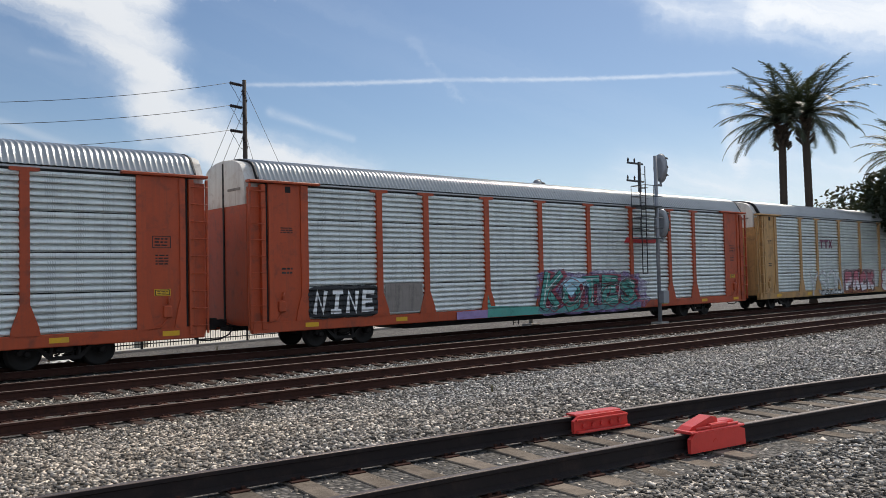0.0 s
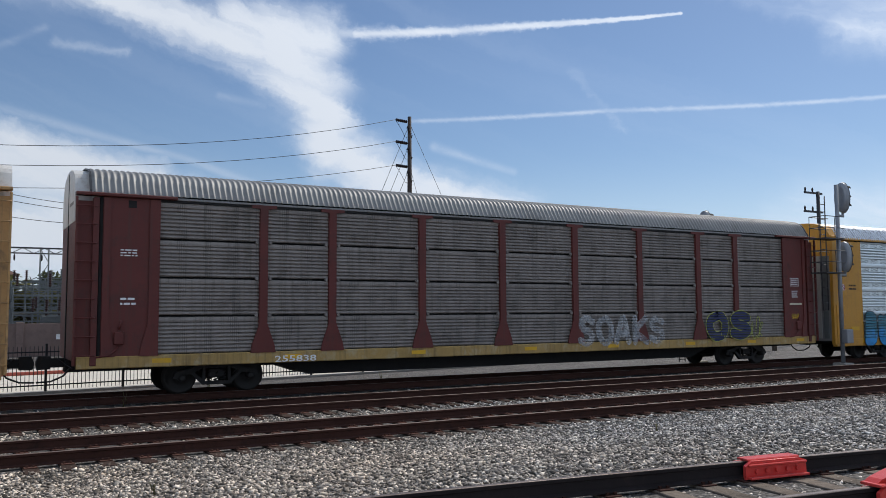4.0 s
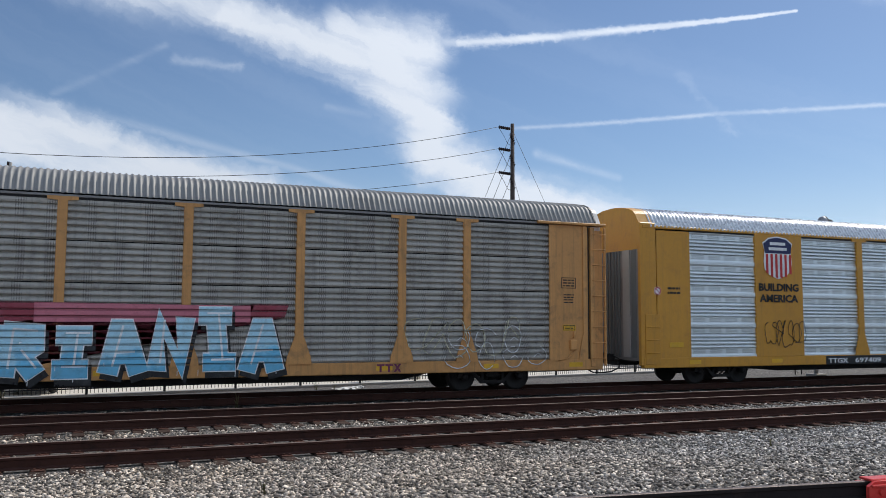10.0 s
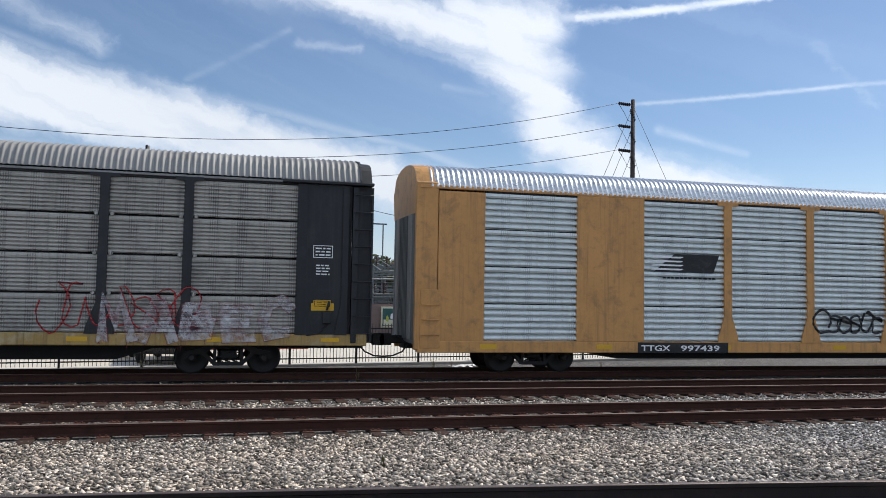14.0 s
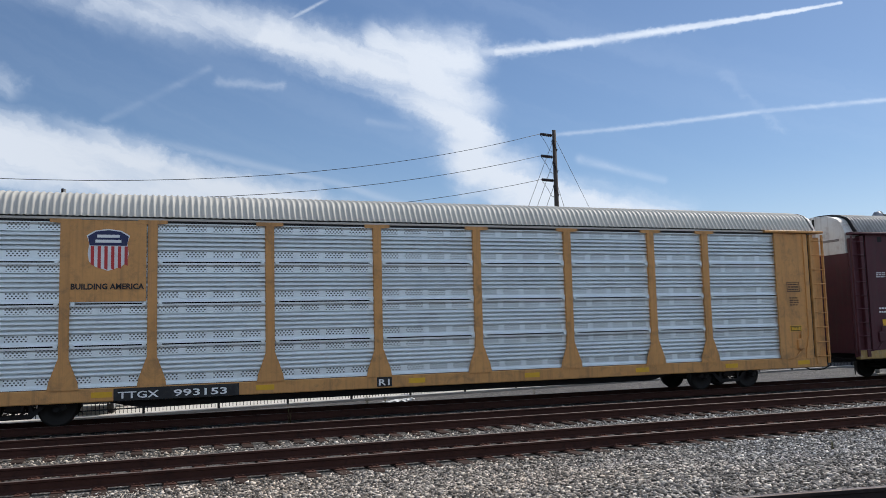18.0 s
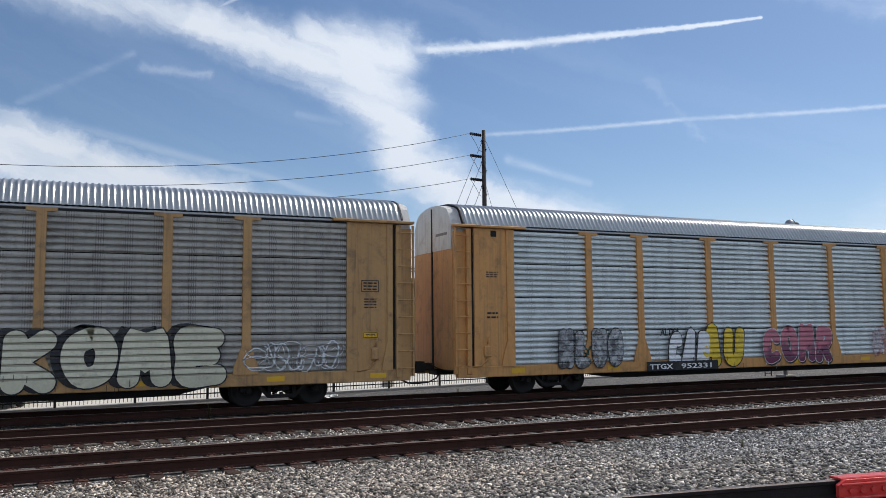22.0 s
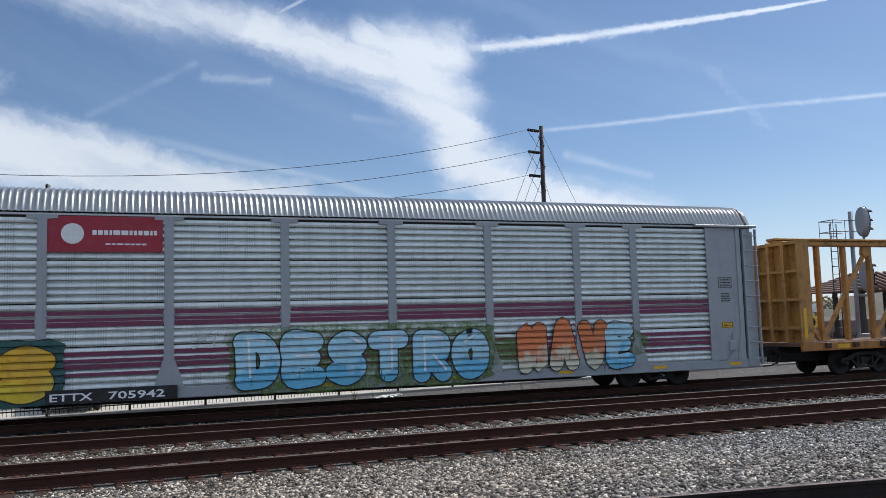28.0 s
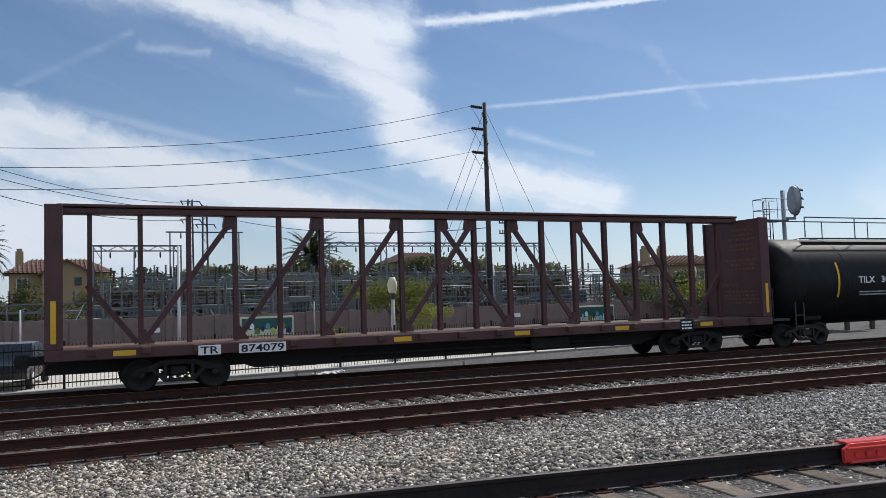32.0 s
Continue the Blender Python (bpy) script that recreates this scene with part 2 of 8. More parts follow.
def mat(name, base, rough=0.6, metal=0.0, vary=0.25, grain=6.0, stain=None, stain_amt=0.4, streaks=0.0, streak_col=(0.06, 0.045, 0.035), bump=0.15, bump_scale=60.0, dots=0.0, band=0.0, spec=0.5, upper=None, leaf=False, grooves=False, wear=0.4):
    """A procedural surface: base colour, blotches at two scales, run-off streaks, fine relief and, for perforated sheet, rows of holes."""
    if name in MATS:
        return MATS[name]
    m = bpy.data.materials.new(name)
    m.use_nodes = True
    n = Nodes(m.node_tree)
    co = n.add("ShaderNodeTexCoord").outputs["Object"]
    rnd = n.add("ShaderNodeObjectInfo").outputs["Random"]
    shift = n.add("ShaderNodeVectorMath", operation="ADD")
    n.put(shift.inputs[0], co)
    n.put(shift.inputs[1], n.xyz(n.math("MULTIPLY", rnd, 37.0), n.math("MULTIPLY", rnd, 11.0), n.math("MULTIPLY", rnd, 23.0)))
    co2 = shift.outputs[0]
    big = n.noise(co2, grain * 0.12, 4, 0.6)
    fine = n.noise(co2, grain * 1.7, 5, 0.65)
    v = n.math("ADD", n.math("MULTIPLY", n.math("SUBTRACT", big, 0.5), 1.6 * vary), n.math("MULTIPLY", n.math("SUBTRACT", fine, 0.5), 1.1 * vary))
    v = n.math("ADD", v, n.math("MULTIPLY", n.math("SUBTRACT", rnd, 0.5), 0.35 * vary))
    if upper:
        sp = n.add("ShaderNodeSeparateXYZ")
        n.put(sp.inputs[0], co)
        fade = n.math("ADD", sp.outputs[2], n.math("MULTIPLY", n.math("SUBTRACT", n.noise(co2, 2.2, 3), 0.5), 1.6))
        base = n.mix(n.ramp(fade, 0.35, 0.75), base, upper)
    col = n.mix(1.0, base, n.xyz(*[n.math("ADD", v, 1.0)] * 3), "MULTIPLY")
    if stain:
        s = n.ramp(n.noise(co2, grain * 0.35, 6, 0.7, 0.4), 0.48, 0.72, 0, stain_amt)
        col = n.mix(s, col, stain)
    if streaks:
        s = n.noise(n.scaled(co2, 9.0, 9.0, 0.35), 1.0, 5, 0.65)
        col = n.mix(n.ramp(s, 0.46, 0.8, 0, streaks), col, streak_col)
    b = n.add("ShaderNodeBsdfPrincipled")
    if dots:
        sep = n.add("ShaderNodeSeparateXYZ")
        n.put(sep.inputs[0], co)
        px, pz = sep.outputs[0], sep.outputs[2]
        fx = n.math("SUBTRACT", n.math("FRACT", n.math("DIVIDE", px, 0.055)), 0.5)
        fz = n.math("SUBTRACT", n.math("FRACT", n.math("DIVIDE", pz, 0.03)), 0.5)
        d = n.math("ADD", n.math("MULTIPLY", fx, fx), n.math("MULTIPLY", n.math("MULTIPLY", fz, fz), 0.6))
        hole = n.ramp(d, 0.09, 0.05)
        # the small holes come in upright columns, a few to a sheet
        group = n.math("LESS_THAN", n.math("FRACT", n.math("ADD", n.math("DIVIDE", px, 0.66), n.math("MULTIPLY", n.noise(n.scaled(co2, 0.6, 0.6, 0.9), 1.0, 2), 0.5))), 0.34)
        column = n.math("MULTIPLY", group, n.ramp(n.noise(n.scaled(co2, 1.6, 1.0, 1.1), 1.0, 3, 0.7), 0.36, 0.58, 0.1, 1.0))
        if band:
            # three staggered rows of holes in the flat strips, parted into clusters
            row = n.math("MULTIPLY", n.math("MODULO", n.math("FLOOR", n.math("DIVIDE", pz, 0.052)), 2.0), 0.5)
            fx = n.math("SUBTRACT", n.math("FRACT", n.math("ADD", n.math("DIVIDE", px, 0.088), row)), 0.5)
            fz = n.math("SUBTRACT", n.math("FRACT", n.math("DIVIDE", pz, 0.052)), 0.5)
            hole = n.ramp(n.math("ADD", n.math("MULTIPLY", fx, fx), n.math("MULTIPLY", n.math("MULTIPLY", fz, fz), 0.6)), 0.085, 0.05)
            low = n.math("LESS_THAN", n.math("ABSOLUTE", n.math("SUBTRACT", pz, 0.182 * band)), 0.078)
            top = n.math("LESS_THAN", n.math("ABSOLUTE", n.math("SUBTRACT", pz, 0.832 * band)), 0.078)
            column = n.math("MULTIPLY", n.math("ADD", low, top), n.math("LESS_THAN", n.math("FRACT", n.math("ADD", n.math("DIVIDE", px, 0.66), 0.82)), 0.74))
        col = n.mix(n.math("MULTIPLY", n.math("MULTIPLY", hole, column), dots), col, (0.02, 0.02, 0.022))
    n.put(b.inputs["Base Color"], col)
    n.put(b.inputs["Roughness"], n.math("ADD", n.math("MULTIPLY", n.math("SUBTRACT", fine, 0.5), 0.25), rough, clamp=True))
    b.inputs["Metallic"].default_value = metal
    b.inputs["Specular IOR Level"].default_value = spec
    if bump:
        bp = n.add("ShaderNodeBump")
        bp.inputs["Strength"].default_value, bp.inputs["Distance"].default_value = bump, 0.02
        n.put(bp.inputs["Height"], n.noise(co2, bump_scale, 4, 0.6))
        n.put(b.inputs["Normal"], bp.outputs[0])
    out = n.add("ShaderNodeOutputMaterial")
    shader = b.outputs[0]
    if grooves:
        # sprayed paint catches the ribs of a sheet and misses its grooves: foot, sheet height and rib pitch in the object's colour
        cs = n.add("ShaderNodeSeparateColor")
        n.put(cs.inputs[0], n.add("ShaderNodeObjectInfo").outputs["Color"])
        ps = n.add("ShaderNodeSeparateXYZ")
        n.put(ps.inputs[0], n.add("ShaderNodeNewGeometry").outputs["Position"])
        foot, sheet, pitch = cs.outputs
        up = n.math("SUBTRACT", ps.outputs[2], foot)
        f = n.math("FRACT", n.math("DIVIDE", n.math("MODULO", up, sheet), pitch))
        on_sheet = n.math("MULTIPLY", n.math("GREATER_THAN", up, 0.0), n.math("LESS_THAN", pitch, 0.5))
        g = n.math("MULTIPLY", n.math("ADD", n.ramp(f, 0.28, 0.22), n.ramp(f, 0.93, 1.0)), on_sheet)
        # the film follows the hooded ribs
        rib = n.math("MULTIPLY", n.math("MULTIPLY", n.ramp(f, 0.20, 0.32), n.ramp(f, 1.0, 0.42)), on_sheet)
        rb = n.add("ShaderNodeBump")
        rb.inputs["Strength"].default_value, rb.inputs["Distance"].default_value = 1.0, 0.05
        n.put(rb.inputs["Height"], rib)
        n.put(rb.inputs["Normal"], bp.outputs[0])
        n.put(b.inputs["Normal"], rb.outputs[0])
        thin = n.ramp(n.noise(co2, 3.5, 6, 0.75), 0.48 if wear < 0.5 else 0.35, 0.8 if wear < 0.5 else 0.65, 0.0 if wear < 0.5 else 0.48, wear)
        thin = n.math("MULTIPLY", thin, n.math("LESS_THAN", pitch, 0.5))
        clear = n.add("ShaderNodeBsdfTransparent")
        mx = n.add("ShaderNodeMixShader")
        n.put(mx.inputs[0], n.math("MAXIMUM", n.math("MULTIPLY", g, 0.45), thin))
        n.tree.links.new(shader, mx.inputs[1])
        n.tree.links.new(clear.outputs[0], mx.inputs[2])
        shader = mx.outputs[0]
    if leaf:
        # thin leaves let sunlight through
        tr = n.add("ShaderNodeBsdfTranslucent")
        n.put(tr.inputs[0], n.mix(0.35, col, (0.24, 0.26, 0.05)))
        mx = n.add("ShaderNodeMixShader")
        mx.inputs[0].default_value = 0.45 if leaf is True else leaf
        n.tree.links.new(shader, mx.inputs[1])
        n.tree.links.new(tr.outputs[0], mx.inputs[2])
        shader = mx.outputs[0]
    n.tree.links.new(shader, out.inputs[0])
    MATS[name] = m
    return m


mat("orange_paint", (0.47, 0.072, 0.020), 0.5, stain=(0.13, 0.04, 0.025), stain_amt=0.6, streaks=0.45, streak_col=(0.20, 0.06, 0.03))
mat("tan_paint", (0.64, 0.315, 0.10), 0.55, stain=(0.16, 0.10, 0.05), stain_amt=0.5, streaks=0.5, streak_col=(0.17, 0.10, 0.05))
mat("dull_tan_paint", (0.53, 0.30, 0.115), 0.6, stain=(0.13, 0.09, 0.06), stain_amt=0.6, streaks=0.6, streak_col=(0.14, 0.09, 0.06))
mat("yellow_paint", (0.62, 0.295, 0.030), 0.45, vary=0.16, stain=(0.38, 0.17, 0.04), stain_amt=0.35, streaks=0.3, streak_col=(0.30, 0.16, 0.05))
mat("maroon_paint", (0.135, 0.026, 0.020), 0.6, stain=(0.05, 0.025, 0.02), stain_amt=0.5, streaks=0.4)
mat("wine_paint", (0.075, 0.014, 0.020), 0.6, stain=(0.035, 0.015, 0.017), stain_amt=0.5, streaks=0.4)
mat("black_paint", (0.012, 0.013, 0.016), 0.55, stain=(0.05, 0.05, 0.05), stain_amt=0.3, streaks=0.3, streak_col=(0.06, 0.06, 0.055))
mat("grey_paint", (0.34, 0.36, 0.38), 0.45, vary=0.12, stain=(0.22, 0.22, 0.22), stain_amt=0.3, streaks=0.25, streak_col=(0.2, 0.2, 0.2))
mat("white_paint", (0.68, 0.66, 0.62), 0.5, vary=0.15, stain=(0.35, 0.25, 0.18), stain_amt=0.5, streaks=0.5, streak_col=(0.28, 0.18, 0.12))
mat("faded_white", (0.52, 0.51, 0.48), 0.55, 0.1, vary=0.2, stain=(0.3, 0.28, 0.25), stain_amt=0.5, streaks=0.5, streak_col=(0.25, 0.22, 0.19))
mat("pale_weathered", (0.40, 0.405, 0.385), 0.55, 0.25, vary=0.25, grain=4, stain=(0.27, 0.26, 0.25), stain_amt=0.5, streaks=0.45, streak_col=(0.16, 0.15, 0.14), dots=0.3)
mat("worn_yellow_paint", (0.44, 0.28, 0.09), 0.6, vary=0.4, grain=9, stain=(0.50, 0.42, 0.28), stain_amt=0.7, streaks=0.7, streak_col=(0.08, 0.05, 0.03))
mat("brown_paint", (0.085, 0.034, 0.032), 0.6, vary=0.5, stain=(0.035, 0.018, 0.016), stain_amt=0.6, streaks=0.4, streak_col=(0.12, 0.05, 0.04))
mat("mustard_paint", (0.50, 0.25, 0.065), 0.6, vary=0.45, grain=9, stain=(0.17, 0.085, 0.04), stain_amt=0.8, streaks=0.7, streak_col=(0.11, 0.055, 0.03))
mat("rusty_mustard_paint", (0.46, 0.20, 0.045), 0.65, vary=0.5, grain=12, stain=(0.085, 0.035, 0.02), stain_amt=0.95, streaks=0.8, streak_col=(0.07, 0.035, 0.022))
mat("latch_rust", (0.085, 0.042, 0.028), 0.8, vary=0.6, grain=14, stain=(0.03, 0.02, 0.016), stain_amt=0.7)
mat("deck_rust", (0.16, 0.085, 0.05), 0.8, vary=0.5, grain=8, stain=(0.05, 0.032, 0.025), stain_amt=0.7)
mat("tank_paint", (0.007, 0.007, 0.008), 0.55, vary=0.3, spec=0.25, stain=(0.035, 0.032, 0.03), stain_amt=0.4)
mat("clean_galvanised", (0.76, 0.80, 0.78), 0.40, 0.45, vary=0.16, grain=5, stain=(0.40, 0.43, 0.44), stain_amt=0.4, streaks=0.3, streak_col=(0.25, 0.25, 0.23), dots=0.32)
mat("bright_galvanised", (0.78, 0.84, 0.85), 0.34, 0.55, vary=0.10, grain=5, stain=(0.5, 0.54, 0.57), stain_amt=0.3, streaks=0.08, streak_col=(0.3, 0.3, 0.3), dots=0.9, band=1.0)
mat("weathered_galvanised", (0.45, 0.425, 0.38), 0.6, 0.25, vary=0.3, grain=4, stain=(0.17, 0.155, 0.14), stain_amt=0.6, streaks=0.5, streak_col=(0.10, 0.09, 0.08), dots=0.65)
mat("grimy_galvanised", (0.29, 0.255, 0.23), 0.65, 0.2, vary=0.35, grain=4, stain=(0.095, 0.08, 0.07), stain_amt=0.6, streaks=0.55, streak_col=(0.06, 0.05, 0.045), dots=0.5)
mat("roof_galvanised", (0.40, 0.41, 0.41), 0.32, 0.55, vary=0.16, grain=3, stain=(0.30, 0.30, 0.30), stain_amt=0.4, streaks=0.0)
mat("roof_bright", (0.62, 0.64, 0.66), 0.28, 0.6, vary=0.10, grain=3, stain=(0.5, 0.52, 0.53), stain_amt=0.25)
mat("roof_weathered", (0.28, 0.275, 0.265), 0.6, 0.2, vary=0.25, grain=3, stain=(0.16, 0.15, 0.14), stain_amt=0.6)
mat("roof_pale", (0.52, 0.49, 0.43), 0.6, 0.0, vary=0.2, grain=3, stain=(0.36, 0.34, 0.31), stain_amt=0.4)
# near-black with shade put into it for gaps and undersides; signal hoods are truly black
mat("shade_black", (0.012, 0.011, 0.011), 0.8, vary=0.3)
mat("bogie_grime", (0.015, 0.013, 0.012), 0.75, vary=0.5, stain=(0.06, 0.04, 0.03), stain_amt=0.5)
mat("wheel_steel", (0.018, 0.015, 0.013), 0.65, 0.2, vary=0.4)
mat("dark_steel", (0.06, 0.06, 0.065), 0.5, 0.4, vary=0.3)
mat("signal_grey", (0.30, 0.31, 0.33), 0.45, 0.3, vary=0.15, stain=(0.18, 0.18, 0.18))
mat("rail_rust", (0.062, 0.028, 0.021), 0.85, spec=0.12, vary=0.45, grain=14, stain=(0.028, 0.018, 0.016), stain_amt=0.7)
mat("rail_head", (0.17, 0.125, 0.105), 0.6, 0.2, spec=0.25, vary=0.25, stain=(0.16, 0.12, 0.10), stain_amt=0.3)
mat("rail_head_dull", (0.16, 0.125, 0.11), 0.42, 0.6, vary=0.4, stain=(0.10, 0.06, 0.045), stain_amt=0.6)
mat("siding_rail", (0.022, 0.017, 0.017), 0.7, 0.0, spec=0.2, vary=0.5, grain=10, stain=(0.07, 0.045, 0.036), stain_amt=0.4)
mat("tie_wood", (0.062, 0.040, 0.032), 0.9, spec=0.1, vary=0.7, grain=10, stain=(0.04, 0.03, 0.026), stain_amt=0.6, bump=0.5)
mat("plate_rust", (0.11, 0.052, 0.038), 0.85, spec=0.12, vary=0.5, grain=14, stain=(0.06, 0.035, 0.028), stain_amt=0.6)
mat("old_wood", (0.19, 0.155, 0.125), 0.9, spec=0.12, vary=1.2, grain=10, stain=(0.05, 0.04, 0.034), stain_amt=0.6, bump=0.5)
mat("red_paint", (0.72, 0.062, 0.050), 0.32, vary=0.2, stain=(0.20, 0.02, 0.02), stain_amt=0.4)
mat("pole_wood", (0.055, 0.040, 0.034), 0.85, vary=0.4, bump=0.5)
mat("insulator_glaze", (0.030, 0.018, 0.016), 0.25)
mat("wire_black", (0.03, 0.03, 0.035), 0.6, 0.3)
mat("concrete", (0.34, 0.32, 0.29), 0.85, vary=0.25, grain=5, stain=(0.27, 0.25, 0.23))
mat("pale_paving", (0.60, 0.55, 0.47), 0.85, vary=0.2, grain=4, stain=(0.42, 0.36, 0.30), stain_amt=0.4)
mat("lamp_stone", (0.42, 0.40, 0.36), 0.8, vary=0.2)
mat("fence_black", (0.012, 0.012, 0.014), 0.5, 0.3)
mat("wall_block", (0.22, 0.155, 0.135), 0.85, vary=0.2, grain=5, stain=(0.10, 0.075, 0.068), stain_amt=0.4)
mat("stucco", (0.33, 0.235, 0.125), 0.85, vary=0.15)
mat("roof_tile", (0.17, 0.09, 0.062), 0.75, vary=0.35)
mat("substation_steel", (0.16, 0.175, 0.175), 0.55, 0.3, vary=0.3)
mat("pale_steel", (0.5, 0.52, 0.53), 0.5, 0.3)
mat("transformer_grey", (0.15, 0.16, 0.155), 0.6)
mat("porcelain_brown", (0.06, 0.028, 0.022), 0.3)
mat("pole_grey", (0.27, 0.265, 0.25), 0.75, vary=0.25)
mat("pole_white", (0.62, 0.62, 0.60), 0.6)
mat("globe_glass", (0.66, 0.60, 0.40), 0.3, vary=0.05, bump=0)
mat("palm_leaf", (0.035, 0.048, 0.028), 0.5, vary=0.4, leaf=0.16)
mat("dark_leaf", (0.022, 0.032, 0.014), 0.6, vary=0.5, leaf=0.12)
mat("palm_trunk", (0.085, 0.062, 0.046), 0.9, vary=0.4, bump=0.6)
mat("bush_leaf", (0.16, 0.17, 0.03), 0.6, vary=0.5, leaf=True)
mat("tree_leaf", (0.038, 0.052, 0.020), 0.6, vary=0.5, leaf=True)
mat("dry_leaf", (0.13, 0.115, 0.055), 0.7, vary=0.4, leaf=True)
mat("bark", (0.09, 0.07, 0.055), 0.9, vary=0.4)
mat("hill_scrub", (0.115, 0.105, 0.075), 0.9, vary=0.4, grain=0.6)
mat("car_white", (0.75, 0.76, 0.77), 0.25, vary=0.05)
mat("car_black", (0.012, 0.013, 0.016), 0.25, vary=0.05)
mat("car_glass", (0.015, 0.018, 0.02), 0.08, vary=0.05)
mat("tyre", (0.02, 0.02, 0.02), 0.8)
mat("kerb_red", (0.42, 0.10, 0.07), 0.8)
SPRAYS = dict((("white", (0.86, 0.86, 0.85)), ("black", (0.010, 0.010, 0.011)), ("red", (0.55, 0.035, 0.035)), ("navy", (0.015, 0.022, 0.09)), ("sky", (0.15, 0.50, 0.72)),
              ("blue", (0.03, 0.22, 0.50)), ("teal", (0.08, 0.36, 0.30)), ("green", (0.14, 0.24, 0.04)), ("dark_green", (0.02, 0.09, 0.08)), ("lime", (0.50, 0.52, 0.10)), ("yellow", (0.80, 0.55, 0.03)),
              ("pink", (0.55, 0.16, 0.20)), ("crimson", (0.30, 0.04, 0.06)), ("purple", (0.09, 0.04, 0.16)), ("lilac", (0.34, 0.24, 0.46)), ("grey", (0.42, 0.43, 0.44)), ("orange", (0.72, 0.20, 0.06)),
              ("dark_plum", (0.035, 0.020, 0.030)), ("cream", (0.66, 0.62, 0.45)), ("plum", (0.17, 0.03, 0.075)), ("sign_yellow", (0.75, 0.42, 0.02)), ("brand_red", (0.34, 0.02, 0.04)), ("brick_red", (0.30, 0.05, 0.03)), ("pale_blue", (0.42, 0.69, 0.80)), ("azure", (0.02, 0.27, 0.62)), ("deep_teal", (0.03, 0.17, 0.23)), ("tan", (0.55, 0.33, 0.18))))
for nm, c in SPRAYS.items():
    mat(nm + "_spray", c, 0.55, vary=0.28, grain=7, bump=0.05, stain=(0.22, 0.21, 0.20), stain_amt=0.15, grooves=True)
for nm in ("white", "grey", "teal", "plum", "pink", "brick_red", "crimson", "lilac", "lime", "purple", "green", "sky"):
    mat(nm + "_faded_spray", SPRAYS[nm], 0.6, vary=0.4, grain=5, bump=0.05, stain=(0.22, 0.21, 0.20), stain_amt=0.3, grooves=True, wear=0.95)

# ---- mesh kit ----
class Geo:
    """Vertices and faces of one mesh."""

    def __init__(self):
        self.v, self.f, self.smooth = [], [], set()

    def quad_strip(self, rings, closed=False, caps=False, smooth=False):
        b, k = len(self.v), len(rings[0])
        for r in rings:
            self.v.extend(r)
        m = k if closed else k - 1
        for i in range(len(rings) - 1):
            for j in range(m):
                if smooth:
                    self.smooth.add(len(self.f))
                self.f.append((b + i * k + j, b + i * k + (j + 1) % k, b + (i + 1) * k + (j + 1) % k, b + (i + 1) * k + j))
        if caps:
            self.f.append(tuple(b + j for j in range(k))[::-1])
            self.f.append(tuple(b + (len(rings) - 1) * k + j for j in range(k)))
        return self

    def box(self, x0, x1, y0, y1, z0, z1, c=0.0):
        """A box with its long edges chamfered by c."""
        c = min(c, (x1 - x0) * 0.45, (y1 - y0) * 0.45, (z1 - z0) * 0.45)
        if c <= 0:
            r = lambda x: [(x, y0, z0), (x, y1, z0), (x, y1, z1), (x, y0, z1)]
            return self.quad_strip([r(x0), r(x1)], True, True)

        def ring(x, i):
            a, b, d, e = y0 + i, y1 - i, z0 + i, z1 - i
            return [(x, a + c, d), (x, b - c, d), (x, b, d + c), (x, b, e - c), (x, b - c, e), (x, a + c, e), (x, a, e - c), (x, a, d + c)]
        return self.quad_strip([ring(x0, c * 0.5), ring(x0 + c * 0.5, 0), ring(x1 - c * 0.5, 0), ring(x1, c * 0.5)], True, True)

    def prism(self, poly, y0, y1):
        """A polygon in x, z pushed from y0 to y1."""
        b, k = len(self.v), len(poly)
        self.v.extend((x, y0, z) for x, z in poly)
        self.v.extend((x, y1, z) for x, z in poly)
        self.f.append(tuple(range(b, b + k)))
        self.f.append(tuple(range(b + 2 * k - 1, b + k - 1, -1)))
        for j in range(k):
            self.f.append((b + j, b + k + j, b + k + (j + 1) % k, b + (j + 1) % k))
        return self

    def tube(self, pts, r, k=6, smooth=True):
        """A round bar along points; r one radius or one for each point."""
        rs = r if isinstance(r, (list, tuple)) else [r] * len(pts)
        pts = [Vector(p) for p in pts]
        rings = []
        for i, p in enumerate(pts):
            d = (pts[min(i + 1, len(pts) - 1)] - pts[max(i - 1, 0)]).normalized()
            a = d.cross(Vector((0, 0, 1)))
            a = a.normalized() if a.length > 1e-4 else Vector((1, 0, 0))
            b = d.cross(a)
            rings.append([tuple(p + rs[i] * (math.cos(q) * a + math.sin(q) * b)) for q in (2 * math.pi * j / k for j in range(k))])
        return self.quad_strip(rings, True, True, smooth)

    def disc_y(self, x, z, prof, k=20):
        """A turned body on an axis along y: prof is rows of y, radius."""
        rings = [[(x + r * math.cos(q), y, z + r * math.sin(q)) for q in (2 * math.pi * j / k for j in range(k))] for y, r in prof]
        return self.quad_strip(rings, True, True, True)

    def turned(self, x, y, prof, k=12):
        """A turned body on an upright axis: prof is rows of z, radius."""
        rings = [[(x + r * math.cos(q), y + r * math.sin(q), z) for q in (2 * math.pi * j / k for j in range(k))] for z, r in prof]
        return self.quad_strip(rings, True, True, True)

    def beam(self, a, b, w, h=None):
        """A square bar from a to b."""
        h = h or w
        a, b = Vector(a), Vector(b)
        d = (b - a).normalized()
        s = d.cross(Vector((0, 0, 1)))
        s = s.normalized() if s.length > 1e-4 else Vector((1, 0, 0))
        u = s.cross(d)
